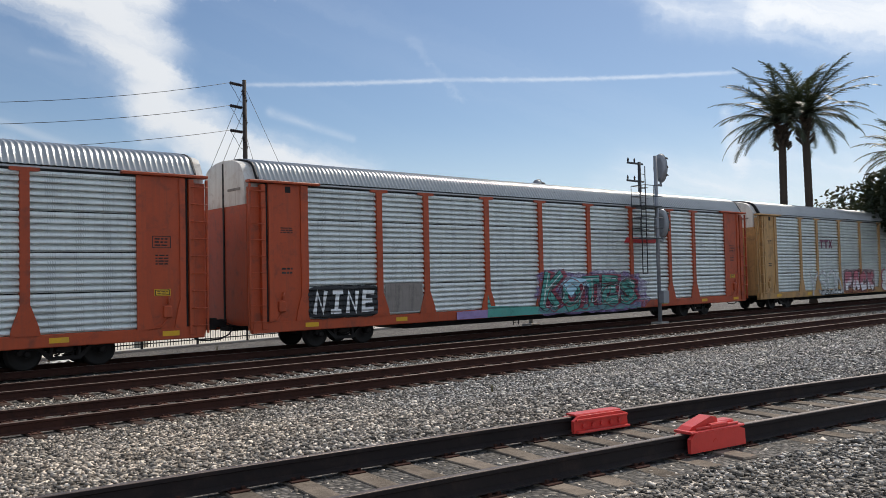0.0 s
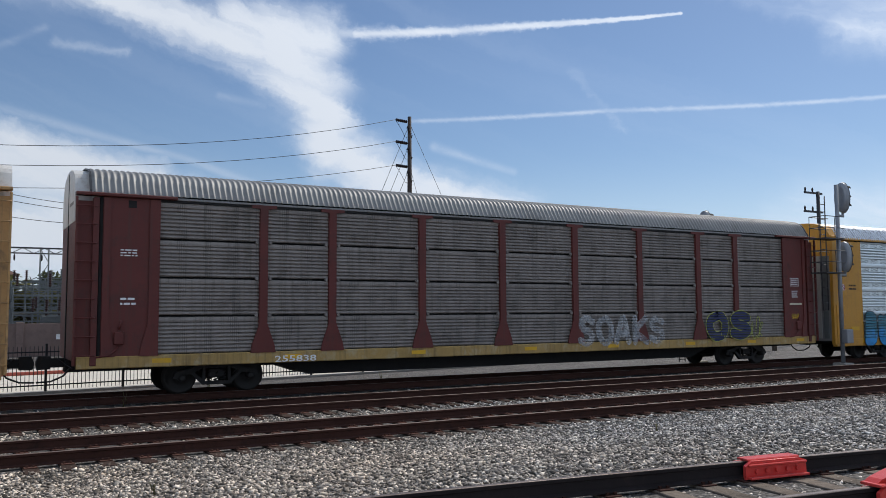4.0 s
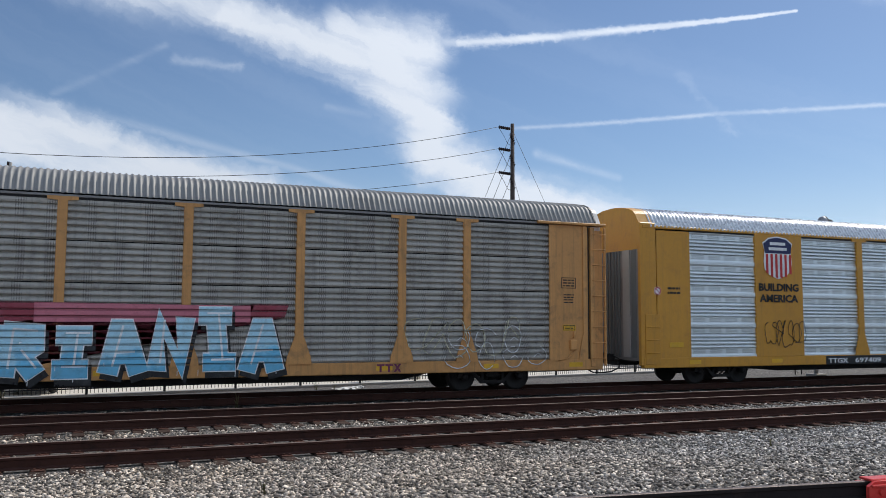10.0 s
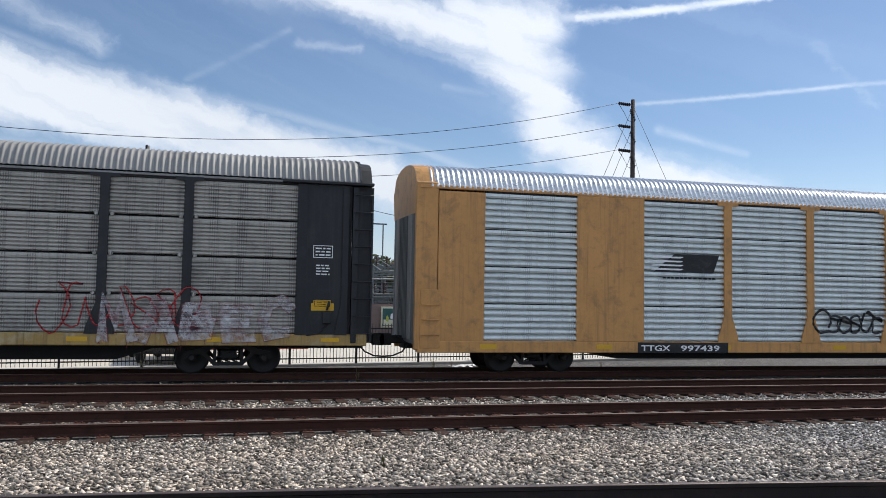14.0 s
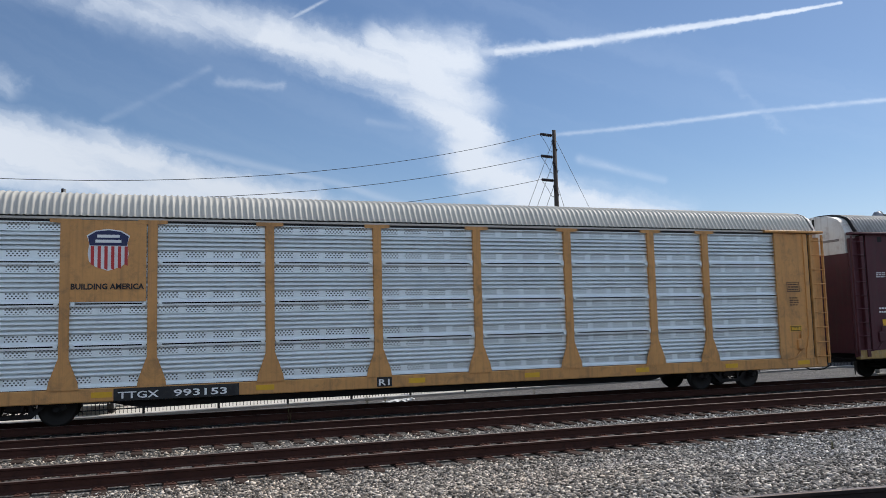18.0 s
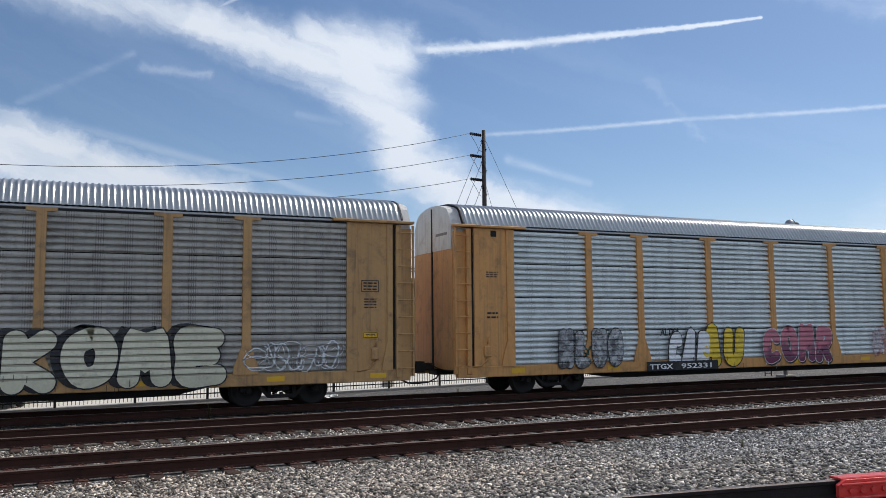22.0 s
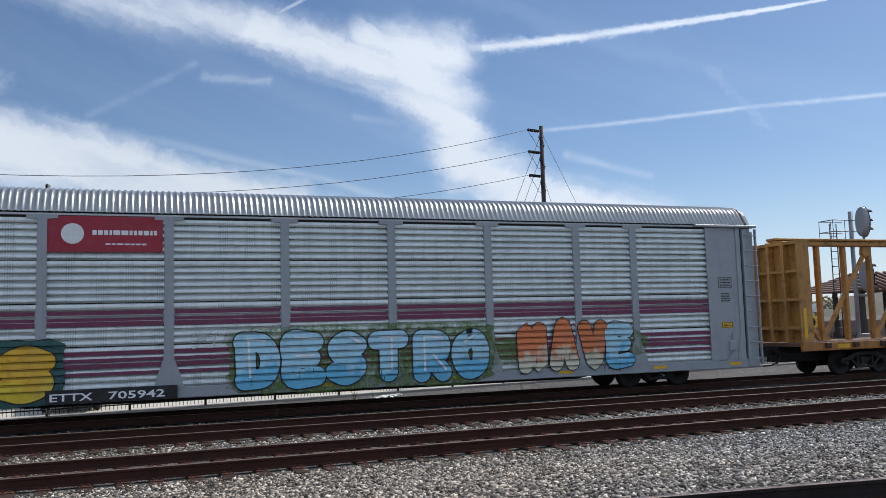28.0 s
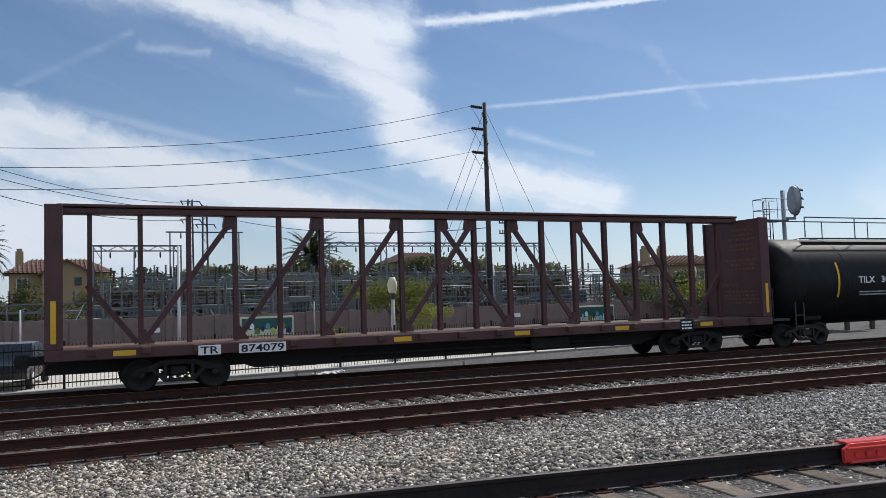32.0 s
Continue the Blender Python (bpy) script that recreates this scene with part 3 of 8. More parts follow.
        r = lambda p: [tuple(p + s * (i * w / 2) + u * (j * h / 2)) for i, j in ((-1, -1), (1, -1), (1, 1), (-1, 1))]
        return self.quad_strip([r(a), r(b)], True, True)

    def mesh(self, name):
        me = bpy.data.meshes.new(name)
        me.from_pydata(self.v, [], self.f)
        if self.smooth:
            flags = [i in self.smooth for i in range(len(me.polygons))]
            me.polygons.foreach_set("use_smooth", flags)
        me.materials.append(None)
        return me


CACHE = {}


def shared(key, make):
    """A mesh built once for all pieces alike."""
    if key not in CACHE:
        CACHE[key] = make().mesh(str(key[0] if isinstance(key, tuple) else key))
    return CACHE[key]


def part(name, geo, material, parent=None, label="", at=None):
    """One mesh object under a thing or a part."""
    me = geo if isinstance(geo, bpy.types.Mesh) else geo.mesh(name)
    ob = new(name, me)
    if not me.materials:
        me.materials.append(None)
    ob.material_slots[0].link = "OBJECT"
    ob.material_slots[0].material = MATS[material]
    if parent is not None:
        ob.parent = parent
    if at is not None:
        ob.matrix_basis = at if isinstance(at, Matrix) else Matrix.Translation(at)
    if label:
        ob["label"] = label
    return ob


def thing(name, at, label, category, group="", kind=""):
    ob = new(name)
    ob.empty_display_size = 0.2
    ob.matrix_basis = at if isinstance(at, Matrix) else Matrix.Translation(at)
    return tagged(ob, label, category, group, kind)


def letters(text, size, width=None, fat=0.0, shear=0.0, depth=0.004):
    """Lettering as a mesh standing in the x, z plane, facing -y, from its lower left corner."""
    cu = bpy.data.curves.new("lettering", "FONT")
    cu.body, cu.size, cu.offset, cu.extrude, cu.shear, cu.resolution_u = text, size, fat, depth, shear, 2
    ob = new("lettering", cu)
    me = bpy.data.meshes.new_from_object(ob)
    bpy.data.objects.remove(ob)
    if not len(me.vertices):
        return me
    co = np.empty(len(me.vertices) * 3)
    me.vertices.foreach_get("co", co)
    co = co.reshape(-1, 3)
    lo, hi = co.min(0), co.max(0)
    co[:, 0] -= lo[0]
    if width:
        co[:, 0] *= width / (hi[0] - lo[0])
    co = np.stack([co[:, 0], -co[:, 2], co[:, 1]], 1)
    me.vertices.foreach_set("co", co.ravel())
    me.materials.clear()
    me.materials.append(None)
    return me

# ---- ground and tracks: x runs along the line, y away from the viewer, z = 0 at the rail heads of the main tracks ----
TRACK_B, TRACK_A, TRACK_T = 14.66, 18.87, 22.93


def ground_z(y):
    pts = [(-900, 0.20), (3.0, 0.22), (8.0, 0.20), (10.0, 0.03), (12.0, -0.19), (12.8, -0.22), (24.3, -0.24), (26.0, -0.42), (2500, -0.42)]
    for (a, za), (b, zb) in zip(pts, pts[1:]):
        if y <= b:
            return za + (zb - za) * (y - a) / (b - a)
    return pts[-1][1]


def ballast_mat(name, mean, tint, size, gap_shade):
    """Crushed stone: cells of mixed greys with dark gaps, their shade put into the colour."""
    m = bpy.data.materials.new(name)
    m.use_nodes = True
    n = Nodes(m.node_tree)
    co = n.add("ShaderNodeTexCoord").outputs["Object"]
    vo = n.add("ShaderNodeTexVoronoi", feature="F1")
    n.put(vo.inputs["Vector"], co)
    vo.inputs["Scale"].default_value = 1 / size
    sep = n.add("ShaderNodeSeparateColor")
    n.put(sep.inputs[0], vo.outputs["Color"])
    k = n.math("ADD", n.math("MULTIPLY", n.math("POWER", sep.outputs[0], 1.6), 1.3), 0.45)
    patch = n.ramp(n.noise(co, 0.5, 4, 0.6), 0.35, 0.7, 0.75, 1.15)
    col = n.mix(1.0, n.mix(sep.outputs[1], mean, tint), n.xyz(*[n.math("MULTIPLY", k, patch)] * 3), "MULTIPLY")
    # shade between the stones, painted towards each cell's edge
    col = n.mix(n.ramp(vo.outputs["Distance"], 0.35, 0.75, 0, 0.8), col, gap_shade)
    b = n.add("ShaderNodeBsdfPrincipled")
    n.put(b.inputs["Base Color"], col)
    b.inputs["Roughness"].default_value = 0.85
    bp = n.add("ShaderNodeBump", invert=True)
    bp.inputs["Strength"].default_value, bp.inputs["Distance"].default_value = 1.0, size * 0.6
    n.put(bp.inputs["Height"], vo.outputs["Distance"])
    n.put(b.inputs["Normal"], bp.outputs[0])
    out = n.add("ShaderNodeOutputMaterial")
    n.tree.links.new(b.outputs[0], out.inputs[0])
    MATS[name] = m


ballast_mat("ballast", (0.125, 0.115, 0.11), (0.17, 0.15, 0.13), 0.055, (0.03, 0.027, 0.025))


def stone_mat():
    m = bpy.data.materials.new("loose_stone")
    m.use_nodes = True
    n = Nodes(m.node_tree)
    rnd = n.add("ShaderNodeNewGeometry").outputs["Random Per Island"]
    co = n.add("ShaderNodeTexCoord").outputs["Object"]
    k = n.math("ADD", n.math("MULTIPLY", n.math("POWER", rnd, 2.0), 2.0), 0.22)
    hue = n.math("FRACT", n.math("MULTIPLY", rnd, 17.0))
    sp = n.add("ShaderNodeSeparateXYZ")
    n.put(sp.inputs[0], co)
    # fresher, warmer stone was dumped along the western stretch
    west = n.math("ADD", n.ramp(sp.outputs[0], 13.0, 3.0, 0.0, 0.75), n.math("MULTIPLY", n.math("SUBTRACT", n.noise(co, 0.22, 3), 0.5), 1.6), clamp=True)
    warm = n.mix(west, (0.35, 0.34, 0.335), (0.54, 0.43, 0.33))
    col = n.mix(n.math("MULTIPLY", hue, 0.6), warm, (0.50, 0.445, 0.37))
    col = n.mix(1.0, col, n.xyz(*[k] * 3), "MULTIPLY")
    col = n.mix(n.ramp(n.noise(co, 0.9, 5, 0.65), 0.45, 0.75, 0.0, 0.5), col, (0.10, 0.09, 0.08))
    fine = n.noise(co, 70, 3)
    col = n.mix(n.ramp(fine, 0.45, 0.7, 0, 0.35), col, (0.20, 0.17, 0.14))
    b = n.add("ShaderNodeBsdfPrincipled")
    n.put(b.inputs["Base Color"], col)
    b.inputs["Roughness"].default_value = 0.8
    b.inputs["Specular IOR Level"].default_value = 0.25
    out = n.add("ShaderNodeOutputMaterial")
    n.tree.links.new(b.outputs[0], out.inputs[0])
    MATS["loose_stone"] = m


stone_mat()


def ground():
    g = Geo()
    ys = [-900, -60, -10, 3, 5, 8, 9, 10, 11, 12, 12.8, 16, 20, 24.3, 26, 40, 90, 400, 2500]
    xs = [-2500, -300, -60, -20, 0, 20, 60, 150, 500, 2500]
    g.quad_strip([[(x, y, ground_z(y)) for x in xs] for y in ys])
    g.f = [f[::-1] for f in g.f]
    tagged(part("ground", g, "ballast"), "grey crushed-stone ballast ground under the tracks", "ground", kind="structure")


def loose_stones():
    """Loose ballast stones as rough little lumps, most where the viewer stands near."""
    rng = np.random.default_rng(5)
    gem = np.array([(1, 0, 0), (-1, 0, 0), (0, 1, 0), (0, -1, 0), (0, 0, 1), (0, 0, -1)], float)
    tri = np.array([(0, 2, 4), (2, 1, 4), (1, 3, 4), (3, 0, 4), (2, 0, 5), (1, 2, 5), (3, 1, 5), (0, 3, 5)])
    zones = [(-9, 24, 3.4, 13.6, 190000, 0.026), (3, 16, 1.6, 3.4, 14000, 0.026), (-14, 45, 14.05, 15.27, 11000, 0.026), (-14, 60, 15.55, 17.95, 32000, 0.028), (-14, 50, 18.25, 19.5, 5000, 0.026), (-14, 60, 19.75, 22.05, 9000, 0.026), (-14, 40, 23.9, 26.2, 7000, 0.034), (24, 60, 9, 13.6, 20000, 0.034)]
    for x0, x1, y0, y1, count, size in zones:
        px, py = rng.uniform(x0, x1, count), rng.uniform(y0, y1, count)
        # stones stay off the rails of the curved siding
        far = siding_y(px)
        keep = (np.abs(py - far) > 0.09) & (np.abs(py - far + 1.5) > 0.09)
        px, py = px[keep], py[keep]
        inside = np.abs(py - far[keep] + 0.75) < 1.36
        c = len(px)
        pz = np.array([ground_z(v) for v in py]) + rng.uniform(-0.012, 0.022, c) - 0.028 * inside
        s = size * rng.uniform(0.45, 1.5, (c, 1)) * rng.uniform(0.65, 1.2, (c, 3))
        # flattish shards, each turned its own way and lying nearly flat
        v = gem[None] * (1 + rng.uniform(-0.3, 0.3, (c, 6, 1))) + rng.uniform(-0.38, 0.38, (c, 6, 3))
        for i, j in ((0, 1), (1, 2), (0, 2)):
            a = rng.uniform(0, 6.283, c)[:, None]
            u, w = v[..., i].copy(), v[..., j].copy()
            v[..., i], v[..., j] = u * np.cos(a) - w * np.sin(a), u * np.sin(a) + w * np.cos(a)
        v = v * s[:, None] * np.array([1.25, 1.0, 0.62])
        a = rng.uniform(0, 6.283, c)[:, None]
        tilt = rng.normal(0, 0.35, c)[:, None]
        y0s, z0s = v[..., 1].copy(), v[..., 2].copy()
        v[..., 1], v[..., 2] = y0s * np.cos(tilt) - z0s * np.sin(tilt), y0s * np.sin(tilt) + z0s * np.cos(tilt)
        v = np.stack([v[..., 0] * np.cos(a) - v[..., 1] * np.sin(a), v[..., 0] * np.sin(a) + v[..., 1] * np.cos(a), v[..., 2]], -1)
        v += np.stack([px, py, pz], 1)[:, None]
        f = (tri[None] + 6 * np.arange(c)[:, None, None]).reshape(-1, 3)
        me = bpy.data.meshes.new("ballast_stones")
        me.vertices.add(c * 6)
        me.vertices.foreach_set("co", v.ravel())
        me.loops.add(len(f) * 3)
        me.loops.foreach_set("vertex_index", f.ravel().astype(np.int32))
        me.polygons.add(len(f))
        me.polygons.foreach_set("loop_start", np.arange(0, len(f) * 3, 3, dtype=np.int32))
        me.update(calc_edges=True)
        ob = part("ballast_stones", me, "loose_stone")
        tagged(ob, "loose angular grey and tan ballast stones", "ballast", kind="stuff")


def siding_y(x):
    """The far rail of the curved siding in front."""
    return 7.15 - 0.09 * x - 0.0035 * x * x


SIDING_Z = 0.43
RAIL = [(-0.075, -0.18), (0.075, -0.18), (0.072, -0.165), (0.012, -0.145), (0.010, -0.05), (0.034, -0.038), (0.036, -0.006), (0.028, -0.001), (-0.028, -0.001), (-0.036, -0.006), (-0.034, -0.038), (-0.010, -0.05), (-0.012, -0.145), (-0.072, -0.165)]


def rail_at(parent, path, head, web="rail_rust"):
    """One rail along points of x, y, z at its head, with a worn running surface."""
    rings, top = [], []
    for i, (x, y, z) in enumerate(path):
        a, b = path[max(i - 1, 0)], path[min(i + 1, len(path) - 1)]
        d = Vector((b[0] - a[0], b[1] - a[1], 0)).normalized()
        rings.append([(x - d.y * u, y + d.x * u, z + w) for u, w in RAIL])
        top.append([(x - d.y * u, y + d.x * u, z + w) for u, w in ((-0.033, -0.0045), (-0.026, 0.0015), (0.026, 0.0015), (0.033, -0.0045))])
    r = part("rail", Geo().quad_strip(rings, True, True), web, parent, "rust-brown steel rail" if web == "rail_rust" else "blackened steel rail")
    part("running_surface", Geo().quad_strip([t[::-1] for t in top]), head, r, "rubbed steel rail head")


def tie_mesh():
    return Geo().box(-0.11, 0.11, -1.3, 1.3, -0.17, 0, 0.015)


def plate_mesh():
    """Rolled tie plate with three spike heads."""
    return Geo().box(-0.09, 0.09, -0.17, 0.17, 0, 0.014, 0.004).box(-0.06, -0.03, -0.12, -0.09, 0.014, 0.04).box(0.03, 0.06, 0.09, 0.12, 0.014, 0.04).box(0.03, 0.06, -0.12, -0.09, 0.014, 0.04)


def tracks():
    for y, head, nm in ((TRACK_B, "rail_head", "nearer"), (TRACK_A, "rail_head", "middle"), (TRACK_T, "rail_head", "train")):
        t = thing("railway_track", (0, y, 0), "straight railway track with rusty rails on timber sleepers", "railway track", "main tracks", "structure")
        for s in (-0.7525, 0.7525):
            rail_at(t, [(x, s, 0) for x in (-120, 0, 60, 150, 420)], head)
        if y != TRACK_T:
            me = shared("sleeper", tie_mesh)
            plate = shared("tie_plate", plate_mesh)
            for k in range(125 if y == TRACK_B else 95):
                x = -16 + 0.53 * k + random.uniform(-0.03, 0.03)
                s = part("sleeper", me, "tie_wood", t, at=pose(x, random.uniform(-0.05, 0.05), -0.187 - random.uniform(0, 0.012), 0, 0, random.uniform(-1, 1)))
                for side in (-0.7525, 0.7525) if y == TRACK_B and x < 36 else (-0.7525,):
                    part("tie_plate", plate, "plate_rust", s, at=(0, side, 0.002))
        g = Geo()
        for k in range(130):
            x = -20 + 0.55 * k if y == TRACK_T else 51 + 0.55 * k
            g.box(x - 0.11, x + 0.11, -1.3, 1.3, -0.39, -0.232, 0.01)
        part("sleepers", g, "old_wood", t)["kind"] = "stuff"
    t = thing("railway_siding", (0, 0, 0), "curved old siding track with dark rails on weathered sleepers", "railway track", kind="structure")
    xs = [-30 + 1.5 * k for k in range(70)]
    far = [(x, siding_y(x), SIDING_Z) for x in xs]
    near = []
    for x in xs:
        s = -0.09 - 0.007 * x
        d = Vector((1, s, 0)).normalized()
        near.append((x + d.y * 1.505, siding_y(x) - d.x * 1.505, SIDING_Z))
    rail_at(t, far, "rail_head_dull", "siding_rail")
    rail_at(t, near, "rail_head_dull", "siding_rail")
    me = shared("sleeper", tie_mesh)
    plate = shared("tie_plate", plate_mesh)
    for k in range(58):
        x = -8 + 0.56 * k + random.uniform(-0.05, 0.05)
        a = math.degrees(math.atan(-0.09 - 0.007 * x))
        s = part("sleeper", me, "old_wood", t, at=pose(x + 0.12, siding_y(x) - 0.75, SIDING_Z - 0.197 - random.uniform(0, 0.012), random.uniform(-0.5, 0.5), 0, a + random.uniform(-2.5, 2.5)))
        for side in (-0.7525, 0.7525):
            part("tie_plate", plate, "rail_rust", s, at=(0, side, 0.001))


def derail(x, far):
    """A red derail clamped over a rail: side plates, ribs, bolts, a low wedge on the rail head."""
    y = siding_y(x) - (0 if far else 1.53)
    a = math.degrees(math.atan(-0.09 - 0.007 * x))
    d = thing("rail_derail", pose(x, y, SIDING_Z - 0.165, 0, 0, a), "bright red painted steel derail clamped on the siding rail", "derail", "derails")
    part("side_plate", Geo().prism([(-0.42, -0.01), (0.42, -0.01), (0.41, 0.15), (0.32, 0.18), (-0.34, 0.18), (-0.42, 0.13)], -0.125, -0.082), "red_paint", d)
    part("side_plate", Geo().prism([(-0.4, 0.0), (0.4, 0.0), (0.38, 0.15), (-0.38, 0.15)], 0.082, 0.12), "red_paint", d)
    if far:
        part("cover", Geo().box(-0.36, 0.36, -0.085, 0.085, 0.172, 0.196, 0.01), "red_paint", d)
        part("rib", Geo().box(-0.40, 0.40, -0.155, -0.127, 0.125, 0.15, 0.006), "red_paint", d)
        part("base_flange", Geo().box(-0.40, 0.40, -0.19, -0.127, -0.005, 0.02, 0.006), "red_paint", d)
        for k in range(5):
            part("bolt", Geo().disc_y(-0.28 + 0.14 * k, 0.07, [(-0.155, 0.028), (-0.126, 0.028)], 8), "red_paint", d)
    else:
        part("top_plate", Geo().box(-0.40, 0.42, -0.12, 0.115, 0.172, 0.20, 0.01), "red_paint", d)
        part("wedge", Geo().prism([(-0.36, 0.2), (-0.30, 0.235), (-0.02, 0.315), (0.06, 0.30), (0.10, 0.2)], -0.05, 0.10), "red_paint", d)
        part("shoe", Geo().box(0.08, 0.36, -0.03, 0.11, 0.2, 0.245, 0.015), "red_paint", d)
        part("hinge_block", Geo().box(-0.10, 0.16, -0.115, -0.055, 0.2, 0.25, 0.012), "red_paint", d)
        part("hinge_pin", Geo().tube([(-0.30, -0.09, 0.215), (0.34, -0.09, 0.215)], 0.016, 8), "red_paint", d)


def litter(x, y, label, seed, size):
    """A crumpled sheet of litter."""
    rng = random.Random(seed)
    g = Geo()
    n = 7
    g.quad_strip([[(size * (i / n - 0.5) * rng.uniform(0.9, 1.1), size * 0.7 * (j / n - 0.5), rng.uniform(0.0, 0.09)) for j in range(n)] for i in range(n)])
    ob = part("litter", g, "pole_white", at=(x, y, ground_z(y) + 0.02))
    tagged(ob, label, "litter", "litter")


def weed(x, y, h, seed):
    """A dry weed: a few thin bent stalks with seed heads."""
    rng = random.Random(seed)
    w = thing("weed", (x, y, ground_z(y)), "dry straw-coloured weed stalks in the ballast", "weed", "weeds")
    for k in range(9):
        a, l = rng.uniform(0, 6.28), h * rng.uniform(0.5, 1.0)
        d = rng.uniform(0.05, 0.35) * l
        g = Geo().tube([(0.03 * math.cos(a), 0.03 * math.sin(a), 0), (0.4 * d * math.cos(a), 0.4 * d * math.sin(a), 0.6 * l), (d * math.cos(a), d * math.sin(a), l)], [0.006, 0.005, 0.003], 4)
        part("stalk", g, "dry_leaf", w)


ground()
tracks()
derail(7.72, True)
derail(7.68, False)
litter(8.35, 28.3, "crumpled white plastic sheet on the ballast", 3, 0.9)
litter(8.9, 28.7, "torn white paper on the ballast", 5, 0.5)
for k, (wx, wy, wh) in enumerate(((3.55, 21.85, 0.4), (6.9, 26.9, 0.6), (7.6, 27.2, 0.5), (-2.2, 27.0, 0.45), (13.0, 26.9, 0.4), (10.6, 10.9, 0.18), (1.9, 9.7, 0.16))):
    weed(wx, wy, wh, 40 + k)
# ---- the train ----
HALF = 13.65
POSTS_OLD = (-9.04, -7.088, -4.263, -1.431, 1.431, 4.263, 7.088, 9.04)
POSTS_NEW = (-4.263, -1.431, 1.431, 4.263)
PANEL_END = 11.734


def sheet_geo(w, h, ribs, depth=0.072, pierced=False, slot=0.03):
    """Pressed steel sheet with ribs along x, standing in x, z, ribs towards -y."""
    prof = [(0, 0)]
    if pierced:
        # rounded joint bands at head and foot, flat strips for the holes, ribs between
        p = 0.46 * h / ribs
        prof += [(0.001, -0.062), (0.05 * h, -0.060), (0.085 * h, -0.040), (0.095 * h, -0.018), (0.262 * h, -0.018)]
        foot = 0.27 * h
    else:
        # a plain proud band at the head, then hooded ribs parted by deep grooves
        p = 0.83 * h / ribs
        foot = 0.0
    depth = min(depth, 0.45 * p)
    for k in range(ribs):
        z = foot + k * p
        prof += [(z + 0.01 * p, slot), (z + 0.15 * p, slot), (z + 0.18 * p, -depth * 0.8), (z + 0.28 * p, -depth), (z + 0.46 * p, -depth), (z + 0.72 * p, -depth * 0.62), (z + 0.97 * p, -depth * 0.05)]
    z = foot + ribs * p
    prof += [(z + 0.01 * p, slot), (z + 0.07 * p, slot)]
    if pierced:
        prof += [(0.745 * h, -0.018), (0.905 * h, -0.018), (0.915 * h, -0.040), (0.95 * h, -0.060), (h - 0.001, -0.062), (h, 0)]
    else:
        prof += [(0.85 * h, -0.8 * depth), (0.90 * h, -depth), (h - 0.03, -0.8 * depth), (h - 0.015, 0)]
    g = Geo()
    g.quad_strip([[(x, y, z) for z, y in prof] for x in (0, w)])
    # a turned-in rim gives the sheet its thickness
    g.quad_strip([[(0, 0, z) for z in (0, h)], [(0, 0.03, z) for z in (0, h)]])
    g.quad_strip([[(w, 0.03, z) for z in (0, h)], [(w, 0, z) for z in (0, h)]])
    return g


ROOF_LINE = [(-1.555, 4.99), (-1.545, 5.03), (-1.315, 5.40), (-1.20, 5.51), (-0.95, 5.605), (-0.52, 5.69), (0, 5.72)]
ROOF_LINE = ROOF_LINE + [(-y, z) for y, z in ROOF_LINE[-2::-1]]


def roof_geo(half, pitch=0.15):
    """Arched roof of corrugated sheet, the waves running over from eave to eave."""
    n = len(ROOF_LINE)
    out = []
    for i, (y, z) in enumerate(ROOF_LINE):
        a, b = ROOF_LINE[max(i - 1, 0)], ROOF_LINE[min(i + 1, n - 1)]
        d = Vector((b[0] - a[0], b[1] - a[1])).normalized()
        out.append((-d.y, d.x))
    rings = []
    for k in range(int(2 * half / pitch)):
        x = -half + k * pitch
        for u, r in ((0, 0), (0.2, 0.004), (0.36, 0.026), (0.5, 0.034), (0.64, 0.026), (0.8, 0.004)):
            rings.append([(x + u * pitch, y + r * q[0], z + r * q[1]) for i, ((y, z), q) in enumerate(zip(ROOF_LINE, out))])
    rings.append([(half, y, z) for y, z in ROOF_LINE])
    return Geo().quad_strip([r[::-1] for r in rings], smooth=True)


def post_geo(z0, z1, w=0.22):
    """Side post with a flared foot and a T-shaped head."""
    a, f = w / 2, 0.34
    poly = [(-f, z0), (f, z0), (f * 0.9, z0 + 0.2), (a, z0 + 0.75), (a, z1 - 0.1), (0.34, z1 - 0.08), (0.34, z1), (-0.34, z1), (-0.34, z1 - 0.08), (-a, z1 - 0.1), (-a, z0 + 0.75), (-f * 0.9, z0 + 0.2)]
    return Geo().prism(poly, -1.588, -1.554)


def wheel_geo():
    return Geo().disc_y(0, 0, [(-0.07, 0.10), (-0.07, 0.13), (-0.035, 0.15), (-0.03, 0.33), (-0.065, 0.36), (-0.065, 0.415), (0.045, 0.42), (0.05, 0.445), (0.075, 0.445), (0.075, 0.36), (0.04, 0.33), (0.035, 0.15), (0.07, 0.1)], 28)


def frame_geo():
    """Cast side frame of a bogie, with windows left round the spring nest."""
    g = Geo()
    g.prism([(-1.12, -0.05), (-1.05, 0.10), (-0.72, 0.17), (-0.42, 0.30), (0.42, 0.30), (0.72, 0.17), (1.05, 0.10), (1.12, -0.05), (0.92, -0.10), (0.80, 0.02), (0.60, 0.06), (0.38, 0.18), (-0.38, 0.18), (-0.60, 0.06), (-0.80, 0.02), (-0.92, -0.10)], -0.06, 0.06)
    g.prism([(-0.66, 0.05), (-0.60, 0.10), (-0.30, -0.16), (0.30, -0.16), (0.60, 0.10), (0.66, 0.05), (0.36, -0.25), (-0.36, -0.25)], -0.055, 0.055)
    for s in (-1, 1):
        g.box(s * 0.33 - 0.04, s * 0.33 + 0.04, -0.05, 0.05, -0.2, 0.22)
    return g


